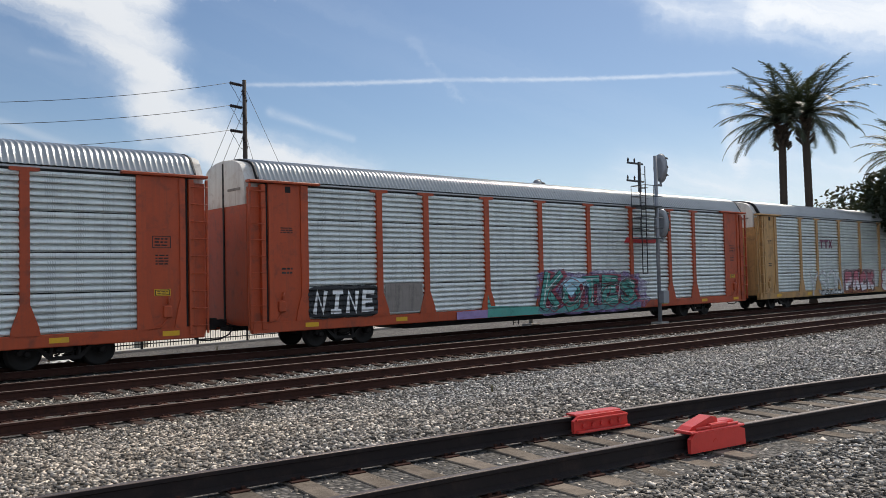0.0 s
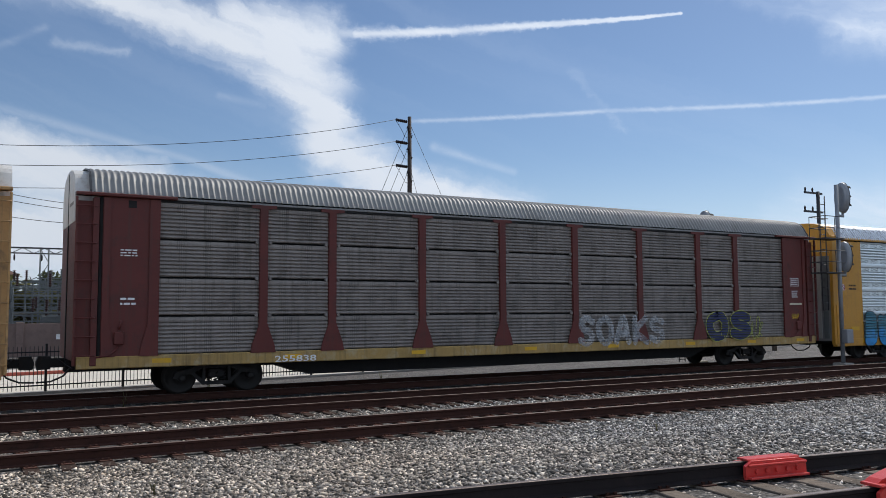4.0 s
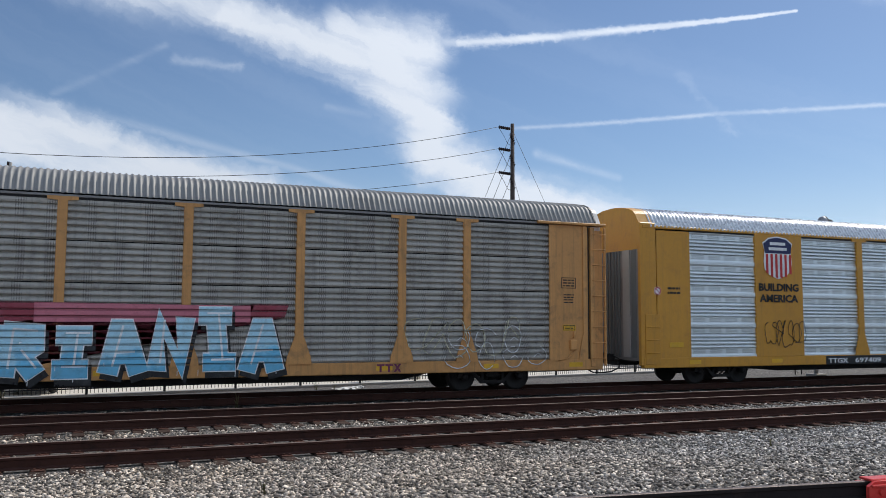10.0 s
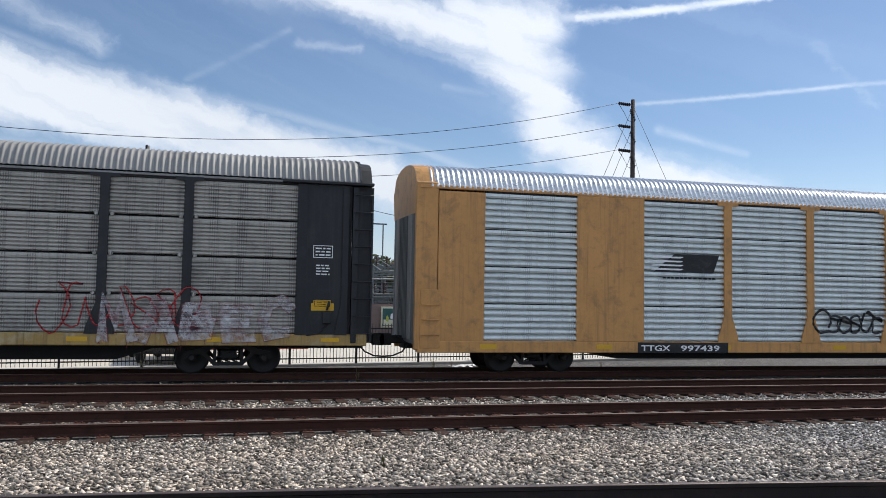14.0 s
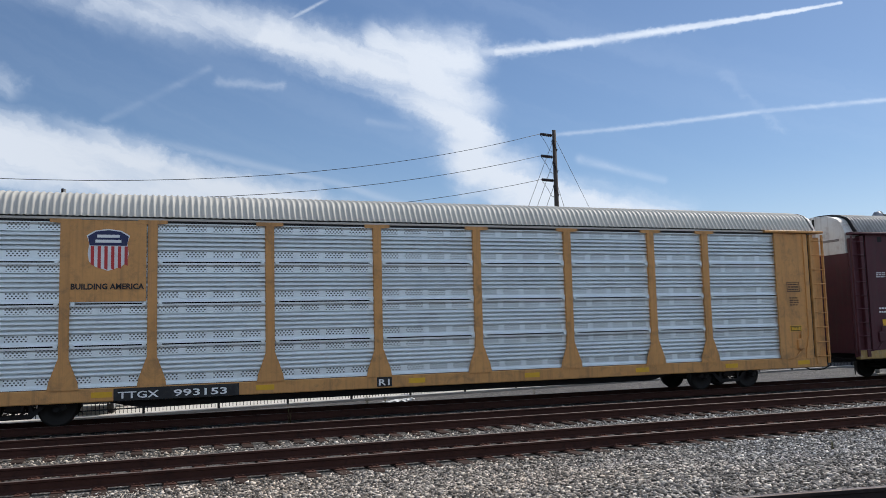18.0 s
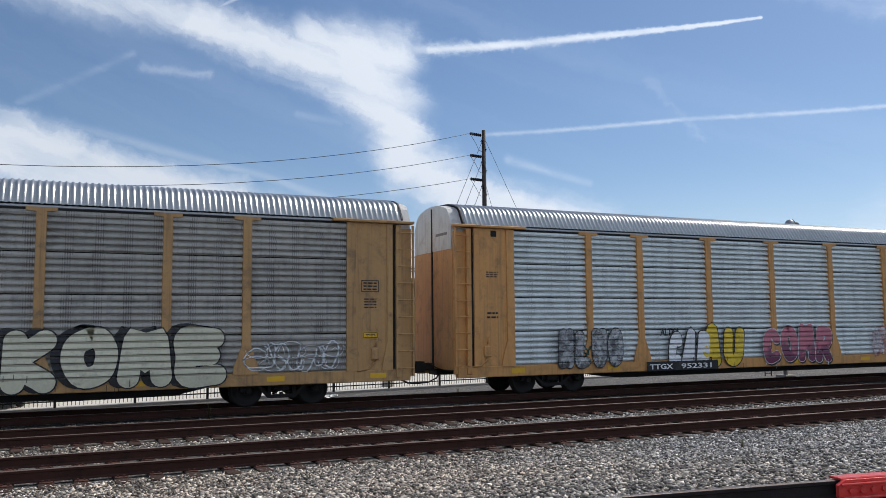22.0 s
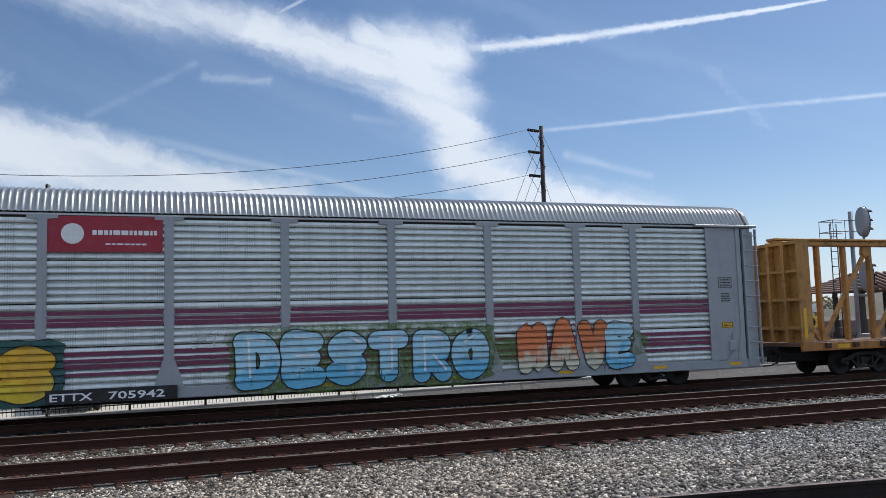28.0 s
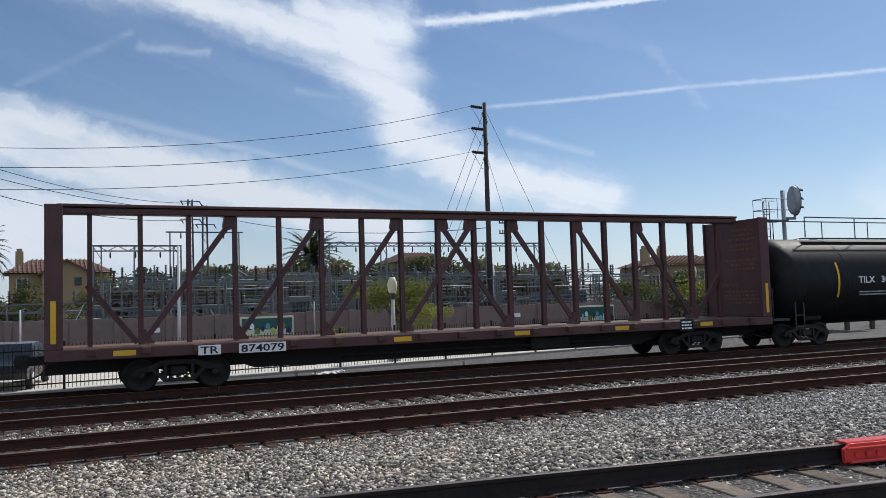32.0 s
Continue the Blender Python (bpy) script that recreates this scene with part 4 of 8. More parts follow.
def spring_geo():
    g = Geo()
    for x in (-0.18, 0, 0.18):
        pts = [(x + 0.065 * math.cos(a), 0.065 * math.sin(a), -0.17 + 0.26 * a / 18.85) for a in (0.9 * k for k in range(22))]
        g.tube(pts, 0.017, 4)
    return g


WHEELS = []
RIBS = {}


def bogie(parent, x, wagon):
    b = part("bogie", shared("bolster", lambda: Geo().box(-0.2, 0.2, -1.05, 1.05, -0.06, 0.16, 0.03).box(-0.28, 0.28, -0.4, 0.4, 0.10, 0.26, 0.03)), "bogie_grime", parent, "grimy cast-steel two-axle bogie", at=(x, 0, 0.45))
    for s in (-1, 1):
        part("side_frame", shared("side_frame", frame_geo), "bogie_grime", b, at=(0, s * 0.99, 0.02))
        part("spring_nest", shared("spring_nest", spring_geo), "bogie_grime", b, at=(0, s * 0.99, 0.02))
        for e in (-0.89, 0.89):
            part("bearing_cap", shared("bearing_cap", lambda: Geo().disc_y(0, 0, [(-0.12, 0.05), (-0.10, 0.09), (0.1, 0.10)], 12)), "bogie_grime", b, at=(e, s * 1.0, -0.03))
    for e in (-0.89, 0.89):
        w = part("wheelset", shared("wheelset", lambda: Geo().disc_y(0, 0, [(-0.95, 0.07), (0.95, 0.07)], 12)), "wheel_steel", b, at=(e, 0, -0.028))
        for s in (-1, 1):
            part("wheel", shared("wheel", wheel_geo), "wheel_steel", w, at=pose(0, s * 0.7525, 0, 0, 0, 0 if s < 0 else 180))
        WHEELS.append((w, e, wagon))


def coupler(parent, x, d):
    g = Geo().box(min(0, d * 0.5), max(0, d * 0.5), -0.09, 0.09, -0.11, 0.11, 0.02)
    g.prism([(d * 0.42, -0.16), (d * 0.72, -0.17), (d * 0.75, 0.0), (d * 0.70, 0.17), (d * 0.42, 0.16)], -0.14, 0.12)
    c = part("coupler", g, "bogie_grime", parent, "grimy knuckle coupler", at=(x, 0, 0.86))
    h = Geo().tube([(0, -0.35, -0.12), (d * 0.15, -0.38, -0.32), (d * 0.42, -0.36, -0.44), (d * 0.75, -0.34, -0.46)], 0.024, 6)
    part("air_hose", h, "tyre", c)
    part("cut_lever", Geo().tube([(d * -0.05, -1.35, 0.0), (d * 0.05, -1.2, -0.10), (d * 0.1, -0.4, -0.05), (d * 0.3, -0.1, 0.12)], 0.016, 5), "bogie_grime", c)


def text_part(root, text, x, z, size, material, width=None, fat=0.0, y=-1.585, shear=0.0, name="lettering", label="", depth=0.004):
    return part(name, letters(text, size, width, fat, shear, depth), material, root, label, at=(x, y, z))


def bars(root, x, z, w, h, rows, material, y=-1.585):
    """Small stencilled notes, too small to read."""
    g = Geo()
    for k in range(rows):
        zz = z + h * (1 - (k + 0.8) / rows)
        xx = x
        while xx < x + w - 0.02:
            l = min(random.uniform(0.05, 0.16), x + w - xx)
            g.box(xx, xx + l, y - 0.002, y + 0.002, zz, zz + 0.45 * h / rows)
            xx += l + 0.03
    part("stencil", g, material, root)["kind"] = "stuff"


def frame_bars(root, x, z, w, h, material, y):
    """A stencilled box with lines of small notes in it."""
    g = Geo()
    for a, b, c, d in ((x, x + w, z, z + 0.018), (x, x + w, z + h - 0.018, z + h), (x, x + 0.018, z + 0.018, z + h - 0.018), (x + w - 0.018, x + w, z + 0.018, z + h - 0.018)):
        g.box(a, b, y - 0.002, y + 0.002, c, d)
    part("stencil_box", g, material, root)["kind"] = "stuff"
    bars(root, x + 0.06, z + 0.04, w - 0.12, h - 0.07, 3 if h > 0.25 else 2, material, y)


def plaque(root, x, z, w, h, material, y=-1.585, name="sign_plate"):
    return part(name, Geo().box(x, x + w, y - 0.004, y + 0.006, z, z + h, 0.002), material, root)


def two_tone(a, b):
    """Spray paint fading from one colour below to another above."""
    name = a[:-6] + "_to_" + b
    if name not in MATS:
        mat(name, SPRAYS[a[:-6]], 0.55, vary=0.22, grain=7, bump=0.05, upper=SPRAYS[b[:-6]], stain=(0.22, 0.21, 0.20), stain_amt=0.25, grooves=True)
    return name


def brush(lines, r, lift=0.0003):
    """Wide round-ended paint strokes along smooth lines in x, z."""
    g = Geo()
    for q, pts in enumerate(lines):
        p = [Vector((a, 0, c)) for a, c in pts]
        p = [2 * p[0] - p[1]] + p + [2 * p[-1] - p[-2]]
        path = []
        for a, b, c, d in zip(p, p[1:], p[2:], p[3:]):
            for k in range(6):
                u = k / 6
                path.append(0.5 * (2 * b + (c - a) * u + (2 * a - 5 * b + 4 * c - d) * u * u + (3 * b - a - 3 * c + d) * u ** 3))
        path.append(p[-2])
        rows = []
        for k, m in enumerate(path):
            t = (path[min(k + 1, len(path) - 1)] - path[max(k - 1, 0)]).normalized()
            n = Vector((-t.z, 0, t.x)) * r
            y = -lift * (k % 5) - 0.002 * q
            rows.append([(m.x + n.x, y, m.z + n.z), (m.x - n.x, y, m.z - n.z)])
        g.quad_strip(rows)
        for m, t in ((path[0], path[0] - path[1]), (path[-1], path[-1] - path[-2])):
            a0 = math.atan2(t.z, t.x)
            b = len(g.v)
            g.v.extend((m.x + r * math.cos(a0 + w), -lift * 2 - 0.002 * q, m.z + r * math.sin(a0 + w)) for w in (-1.7 + 0.34 * j for j in range(11)))
            g.f.append(tuple(range(b, b + 11)))
    return g


def shape(rng, w, h, r):
    """Strokes of one sprayed shape without meaning, filling w by h."""
    j = lambda v, d=0.07: v + rng.uniform(-d, d)
    kind = rng.choice((0, 0, 2, 3, 3, 3, 4, 4, 1))
    if kind == 0:
        u = [(j(0.8), j(0.85)), (j(0.3), j(0.95)), (j(0.15), j(0.68)), (j(0.55), j(0.5)), (j(0.85), j(0.3)), (j(0.5), j(0.05)), (j(0.1), j(0.15))]
        lines = [u]
    elif kind == 1:
        a0 = rng.uniform(0, 6)
        lines = [[(0.5 + 0.36 * math.cos(a0 + 0.8 * k) + rng.uniform(-0.04, 0.04), 0.5 + 0.42 * math.sin(a0 + 0.8 * k)) for k in range(9)]]
    elif kind == 2:
        lines = [[(j(0.1), j(0.9)), (j(0.2), j(0.3)), (j(0.5), j(0.05)), (j(0.8), j(0.35)), (j(0.85), j(0.95))]]
    elif kind == 3:
        lines = [[(j(0.2), j(0.05)), (j(0.2), j(0.5)), (j(0.25), j(0.95))], [(j(0.25), j(0.85)), (j(0.75), j(0.8)), (j(0.7), j(0.5)), (j(0.35), j(0.45)), (j(0.8), j(0.1))]]
    else:
        lines = [[(j(0.12), j(0.08)), (j(0.3), j(0.9)), (j(0.55), j(0.4)), (j(0.7), j(0.9)), (j(0.88), j(0.1))]]
    return [[(r + a * (w - 2 * r), r + c * (h - 2 * r)) for a, c in l] for l in lines]


GLYPHS = {
    "A": [[(0.02, 0), (0.42, 1), (0.6, 1), (0.98, 0)], [(0.22, 0.33), (0.78, 0.35)]],
    "B": [[(0.1, 0), (0.1, 1)], [(0.1, 1), (0.75, 0.95), (0.8, 0.62), (0.3, 0.52)], [(0.3, 0.52), (0.95, 0.45), (0.9, 0.05), (0.1, 0)]],
    "C": [[(0.95, 0.78), (0.6, 1), (0.15, 0.85), (0.05, 0.4), (0.3, 0.02), (0.95, 0.12)]],
    "D": [[(0.1, 0), (0.1, 1)], [(0.05, 1), (0.7, 0.95), (0.97, 0.55), (0.75, 0.08), (0.05, 0)]],
    "E": [[(0.95, 0.95), (0.1, 1), (0.08, 0.5), (0.1, 0), (0.98, 0.03)], [(0.1, 0.52), (0.8, 0.52)]],
    "F": [[(0.98, 0.95), (0.1, 1), (0.1, 0)], [(0.1, 0.5), (0.8, 0.52)]],
    "H": [[(0.1, 0), (0.12, 1)], [(0.9, 0), (0.88, 1)], [(0.1, 0.48), (0.9, 0.52)]],
    "I": [[(0.5, 0), (0.5, 1)], [(0.12, 1), (0.88, 1)], [(0.12, 0), (0.88, 0)]],
    "K": [[(0.1, 0), (0.1, 1)], [(0.92, 1), (0.2, 0.48), (0.97, 0)]],
    "L": [[(0.1, 1), (0.1, 0.05), (0.95, 0.05)]],
    "M": [[(0.0, 0), (0.2, 1), (0.5, 0.35), (0.8, 1), (1, 0)]],
    "N": [[(0.08, 0), (0.1, 1), (0.88, 0.02), (0.92, 1)]],
    "O": [[(0.5, 1), (0.1, 0.8), (0.04, 0.4), (0.35, 0.0), (0.85, 0.12), (0.96, 0.6), (0.75, 0.95), (0.5, 1)]],
    "P": [[(0.1, 0), (0.1, 1)], [(0.1, 1), (0.85, 0.95), (0.9, 0.6), (0.6, 0.42), (0.15, 0.42)]],
    "R": [[(0.1, 0), (0.1, 1)], [(0.1, 1), (0.85, 0.95), (0.9, 0.62), (0.6, 0.45), (0.15, 0.45)], [(0.45, 0.45), (0.97, 0)]],
    "S": [[(0.92, 0.85), (0.5, 1), (0.1, 0.82), (0.3, 0.55), (0.75, 0.45), (0.92, 0.2), (0.5, 0), (0.05, 0.12)]],
    "T": [[(0, 0.97), (1, 1)], [(0.5, 0.97), (0.47, 0)]],
    "U": [[(0.08, 1), (0.1, 0.25), (0.45, 0), (0.85, 0.2), (0.92, 1)]],
    "V": [[(0, 1), (0.48, 0), (1, 1)]],
    "W": [[(0, 1), (0.2, 0), (0.5, 0.65), (0.8, 0), (1, 1)]],
    "X": [[(0, 1), (1, 0)], [(0.97, 1), (0.03, 0)]],
    "Y": [[(0, 1), (0.5, 0.45)], [(1, 1), (0.5, 0.45), (0.45, 0)]],
    "a": [[(0.0, 0), (0.5, 1.02), (1, 0)], [(0.24, 0.36), (0.78, 0.36)]],
    "m": [[(0.0, 0), (0.32, 1), (0.52, 0.42), (0.72, 1), (1, 0)]],
    "d": [[(0.0, 0), (0.48, 1.02), (0.98, 0.5), (0.8, 0.04), (0.3, 0.06)]],
    "e": [[(0.05, 0.05), (0.5, 1.02), (0.95, 0.55), (0.4, 0.5)], [(0.1, 0.06), (0.98, 0.08)]],
    "Z": [[(0.05, 0.95), (0.95, 1), (0.1, 0.04), (0.97, 0)]],
    "|": [[(0.5, 0.05), (0.45, 0.5), (0.5, 0.95)]],
}


def ribbon(lines, r):
    """Wide square-ended strokes with pointed corners along straight runs in x, z."""
    g = Geo()
    for q, pts in enumerate(lines):
        p = [Vector((a, c)) for a, c in pts]
        n = len(p)
        rows = []
        for k in range(n):
            d0 = (p[k] - p[k - 1]).normalized() if k else (p[1] - p[0]).normalized()
            d1 = (p[k + 1] - p[k]).normalized() if k < n - 1 else d0
            n0, n1 = Vector((-d0.y, d0.x)), Vector((-d1.y, d1.x))
            m = n0 + n1
            m = m / max(0.32, m.dot(n0)) if m.length > 1e-3 else n0
            c = p[k] - d0 * r * 0.6 if k == 0 else p[k] + d0 * r * 0.6 if k == n - 1 else p[k]
            y = -0.002 * q - 0.0003 * k
            rows.append([(c.x + m.x * r, y, c.y + m.y * r), (c.x - m.x * r, y, c.y - m.y * r)])
        g.quad_strip(rows)
    return g


def spray(root, text, x, z, w, h, fill, line, back=None, y=-1.6, shear=0.0, fat=0.13, bulge=0.1, third=None, seed=1, block=None, edge=0.045, sharp=False, shine=None, depth=(-0.10, -0.06), drips=True, loose=0.05):
    """A painted piece on the wagon side: a sprayed ground, then letters one by one with a thrown shadow, an outline, a filling and a few shine marks."""
    rng = random.Random(seed * 31 + len(text) + int(x * 7 + 200))
    g = Geo()
    if back:
        n = 72
        pts = []
        for k in range(n):
            a = 2 * math.pi * k / n
            sx = max(-1, min(1, 1.3 * math.cos(a)))
            sz = max(-1, min(1, 1.3 * math.sin(a)))
            r = 1 + rng.uniform(-0.05, bulge) + bulge * math.sin(7 * a + seed) * 0.5
            pts.append((x + w / 2 + sx * (w / 2 + 0.12) * (1 + (r - 1) * 0.4), max(z - 0.14, z + h / 2 + sz * (h / 2 + 0.10) * r)))
        g.prism(pts, y + 0.004, y + 0.010)
    else:
        g.prism([(x + 0.1, z), (x + 0.16, z), (x + 0.14, z + 0.08)], y + 0.004, y + 0.006)
    piece = part("graffiti", g, back or line, root, "sprayed graffiti with outlined letters")
    tone = two_tone(fill, third) if third else fill
    make = ribbon if sharp else brush
    lw = w / len(text)
    for k, ch in enumerate(text):
        ww, hh = lw * rng.uniform(1.02, 1.10), h * (1 + rng.uniform(-loose, loose))
        lean = shear + rng.uniform(-loose, loose)
        cx, cz = x + lw * k - lw * 0.03, z + rng.uniform(-loose, loose) * h * 0.5
        r = min(fat * h, ww * 0.24)
        rr = r + edge
        if ch == "*":
            lines = shape(rng, ww - 2 * edge, hh - 2 * edge, r)
        else:
            lines = [[(rr + a * (ww - 2 * rr), rr + c * (hh - 2 * rr)) for a, c in l] for l in GLYPHS[ch]]
        lines = [[(a + lean * (c - hh / 2), c) for a, c in l] for l in lines]
        outline = make(lines, rr).mesh("letter")
        lift = 0.0011 * (k % 2)
        if block:
            part("letter_shadow", outline, block, piece, at=(cx + depth[0] * h, y + 0.0035 - lift, cz + depth[1] * h))
        part("letter", outline, line, piece, at=(cx, y - 0.006 - lift, cz))
        part("letter_fill", make(lines, r), tone, piece, at=(cx, y - 0.013 - lift, cz))
        if shine:
            marks = [[(a + 0.35 * r, c + 0.30 * r) for a, c in l[:2]] for l in lines if len(l) > 1]
            part("shine_line", ribbon(marks, max(0.012, 0.12 * r)), shine, piece, at=(cx, y - 0.020 - lift, cz))
    if drips:
        g = Geo()
        for k in range(int(w * 1.5) + 1):
            cx, cz, l = x + rng.uniform(0.1, w - 0.1), z + rng.uniform(0.0, h * 0.4), rng.uniform(0.08, 0.22)
            g.box(cx, cx + 0.014, y - 0.024, y - 0.021, cz - l, cz)
        part("paint_drip", g, line, piece)["kind"] = "stuff"
    return piece


def bubbles(root, x, z, w, h, material, count, y=-1.6, r=0.018, seed=1):
    """A throw-up of thin overlapping bubble outlines in two rows."""
    rng = random.Random(seed)
    g = Geo()
    for k in range(count):
        cx = x + w * (k // 2 + 0.5) / ((count + 1) // 2) + rng.uniform(-0.08, 0.08)
        cz = z + h * (0.70 if k % 2 else 0.30) + rng.uniform(-0.06, 0.06)
        rx, rz, a0 = rng.uniform(0.24, 0.40), h * rng.uniform(0.22, 0.31), rng.uniform(0, 6)
        pts = [(cx + rx * math.cos(a0 + q) * (1 + 0.12 * math.sin(3 * q + k)), y - 0.001 * (k % 4), cz + rz * math.sin(a0 + q)) for q in (0.4 * j for j in range(rng.randint(11, 17)))]
        g.tube(pts, r, 4)
        if rng.random() < 0.5:
            g.tube([(cx - 0.1, y, cz - 0.05), (cx + 0.05, y, cz + 0.06), (cx + 0.16, y, cz - 0.02)], r * 0.8, 4)
    g.v = [(a, y + (b - y) * 0.15, c) for a, b, c in g.v]
    return part("graffiti", g, material, root, "thin outlined bubble graffiti")


def scrawl(root, x, z, w, h, material, loops, y=-1.6, r=0.022, seed=1, name="graffiti"):
    """A loose sprayed line of loops."""
    rng = random.Random(seed)
    g, path = Geo(), []
    for k in range(loops):
        cx = x + w * (k + 0.5) / loops
        a0, rx, rz = rng.uniform(0, 6.28), w / loops * rng.uniform(0.45, 0.75), h * rng.uniform(0.32, 0.55)
        cz = z + h * rng.uniform(0.4, 0.6)
        pts = [(cx + rx * math.cos(a0 + q) * (1 + 0.25 * math.sin(2.3 * q + k)), y, cz + rz * math.sin(a0 + q * 1.05)) for q in (0.42 * j for j in range(rng.randint(9, 16)))]
        path += pts
    g.tube(path, r, 4)
    for i, (a, b, c) in enumerate(g.v):
        g.v[i] = (a, y + (b - y) * 0.12, c)
    return part(name, g, material, root, "loosely sprayed graffiti line")


def shield(root, x, z, w, h, words=True):
    """A striped shield emblem, navy above, white and red bars below."""
    def outline(k):
        p = [(-0.5, 0.34), (-0.40, 0.40), (-0.30, 0.46), (0, 0.5), (0.30, 0.46), (0.40, 0.40), (0.5, 0.34), (0.44, 0.16), (0.47, -0.1), (0.44, -0.28), (0.30, -0.40), (0, -0.5), (-0.30, -0.40), (-0.44, -0.28), (-0.47, -0.1), (-0.44, 0.16)]
        return [(x + w / 2 + a * w * k, z + h / 2 + b * h * k) for a, b in p]
    e = part("emblem", Geo().prism(outline(1.0), -1.588, -1.578), "white_spray", root, "striped shield emblem in navy, white and red")
    p = outline(0.94)
    part("emblem_field", Geo().prism(p[:7] + [(x + w * 0.93, z + h * 0.60), (x + w * 0.07, z + h * 0.60)], -1.593, -1.589), "navy_spray", e)
    for k in range(6):
        cx = x + w * (0.10 + 0.155 * k)
        low = z + h * (0.12 if k in (0, 5) else 0.045 if k in (1, 4) else 0.02)
        part("emblem_bar", Geo().prism([(cx, low + 0.04), (cx + w * 0.075, low), (cx + w * 0.075, z + h * 0.585), (cx, z + h * 0.585)], -1.593, -1.589), "red_spray", e)
    for k, (a, b) in enumerate(((0.24, 0.76), (0.20, 0.80))):
        part("emblem_band", Geo().box(x + w * a, x + w * b, -1.597, -1.594, z + h * (0.79 - 0.12 * k), z + h * (0.86 - 0.12 * k)), "white_spray", e)


def autorack(i, paint, panel, roof, kind="old", sill=None, rows=4, zb=0.58, zp=0.90, label="", gap=0.003, ribs=5, cap="white_paint"):
    """A closed car-carrying wagon: sills, posts, pressed sheets in bays, arched ribbed roof, end doors, ladders, bogies."""
    root = thing("autorack_wagon", (0, TRACK_T, 0), label, "railway wagon", "freight train")
    ztop = 4.93 if kind == "new" else 4.88
    RIBS[i] = (zp, (ztop - zp) / rows, 0.115 * (ztop - zp) / rows if panel == "bright_galvanised" else 0.83 * ((ztop - zp) / rows - 2 * gap) / ribs)
    sill = sill or paint
    for s in (-1, 1):
        part("side_sill", shared(("side_sill", zb, zp, s), lambda: Geo().box(-HALF + 0.1, HALF - 0.1, min(s * 1.56, s * 1.36), max(s * 1.56, s * 1.36), zb, zp, 0.02)), sill, root)
    # deck and underframe are near-black, the shade under the wagon put into their colour
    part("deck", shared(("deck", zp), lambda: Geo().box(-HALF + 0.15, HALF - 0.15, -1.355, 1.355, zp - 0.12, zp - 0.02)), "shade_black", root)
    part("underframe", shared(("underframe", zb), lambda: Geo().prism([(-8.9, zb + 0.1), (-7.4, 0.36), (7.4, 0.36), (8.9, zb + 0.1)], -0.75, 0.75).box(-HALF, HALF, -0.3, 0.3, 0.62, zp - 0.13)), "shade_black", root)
    # bays of the near side
    if kind == "old":
        posts = POSTS_OLD
        edges = [-PANEL_END] + list(posts) + [PANEL_END]
        bays = list(zip(edges, edges[1:]))
    else:
        posts = POSTS_NEW
        e = [-6.976] + list(posts) + [6.976]
        bays = [(-PANEL_END, -9.04)] + list(zip(e, e[1:])) + [(9.04, PANEL_END)]
    h = (ztop - zp) / rows
    for a, b in bays:
        w = round(b - a, 3)
        pierced, clear = panel == "bright_galvanised", panel in ("bright_galvanised", "clean_galvanised")
        slit = 0.0005 if pierced and gap < 0.01 else gap
        me = shared(("panel", w, round(h, 3), slit, ribs, pierced, clear), lambda: sheet_geo(w, h - 2 * slit, 4 if pierced else ribs, pierced=pierced, slot=0.065 if clear else 0.012))
        for k in range(rows):
            part("side_panel", me, panel, root, at=(a, -1.475, zp + k * h + slit))
    # black sheet added behind the panels, so open joints show painted shade
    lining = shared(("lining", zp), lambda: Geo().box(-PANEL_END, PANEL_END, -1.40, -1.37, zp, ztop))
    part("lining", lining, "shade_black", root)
    far = shared(("far_wall", zp), lambda: Geo().box(-PANEL_END, PANEL_END, 1.43, 1.47, zp, ztop))
    part("far_side_wall", far, panel, root)
    for p in posts:
        part("side_post", shared(("post", zp, kind), lambda: post_geo(zp - 0.02, ztop + 0.03, 0.215 if kind == "old" else 0.25)), paint, root, at=(p, 0, 0))
        part("post_seal", shared(("seal", zp, kind), lambda: Geo().box(-0.113, 0.113, -1.553, -1.46, zp, ztop - 0.02)), paint, root, at=(p, 0, 0))
        part("side_post", shared(("far_post", zp), lambda: Geo().box(-0.12, 0.12, 1.48, 1.57, zp, ztop)), paint, root, at=(p, 0, 0))
    # hinges where sheets meet the posts
    if gap > 0.015:
        clip = shared("panel_clip", lambda: Geo().disc_y(0, 0, [(-1.575, 0.045), (-1.52, 0.055)], 8))
        for p in list(posts):
            for k in range(1, rows):
                for s in (-0.18, 0.18):
                    part("panel_clip", clip, panel, root, at=(p + s, 0, zp + k * h))
    if kind == "new":
        for s in (-1, 1):
            a, b = sorted((s * 9.04, s * 6.976))
            part("solid_panel", Geo().box(a, b, -1.565, -1.46, zp - 0.01, ztop + 0.02, 0.012), paint, root)
    chord = paint if kind == "new" else roof
    part("top_chord", shared(("top_chord", kind), lambda: Geo().box(-HALF + 0.1, HALF - 0.1, -1.565, -1.43, ztop + 0.02, ztop + (0.12 if kind == "new" else 0.08), 0.01)), chord, root)
    part("top_chord", shared(("top_chord_far", kind), lambda: Geo().box(-HALF + 0.1, HALF - 0.1, 1.43, 1.565, ztop + 0.02, ztop + 0.1, 0.01)), chord, root)
    # the shade under the eave is a solid black strip
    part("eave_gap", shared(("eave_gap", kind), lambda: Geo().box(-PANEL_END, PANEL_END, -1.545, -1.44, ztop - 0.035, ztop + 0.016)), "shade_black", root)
    # corners, ladders and end doors
    for s in (-1, 1):
        a, b = sorted((s * PANEL_END, s * (HALF - 0.62)))
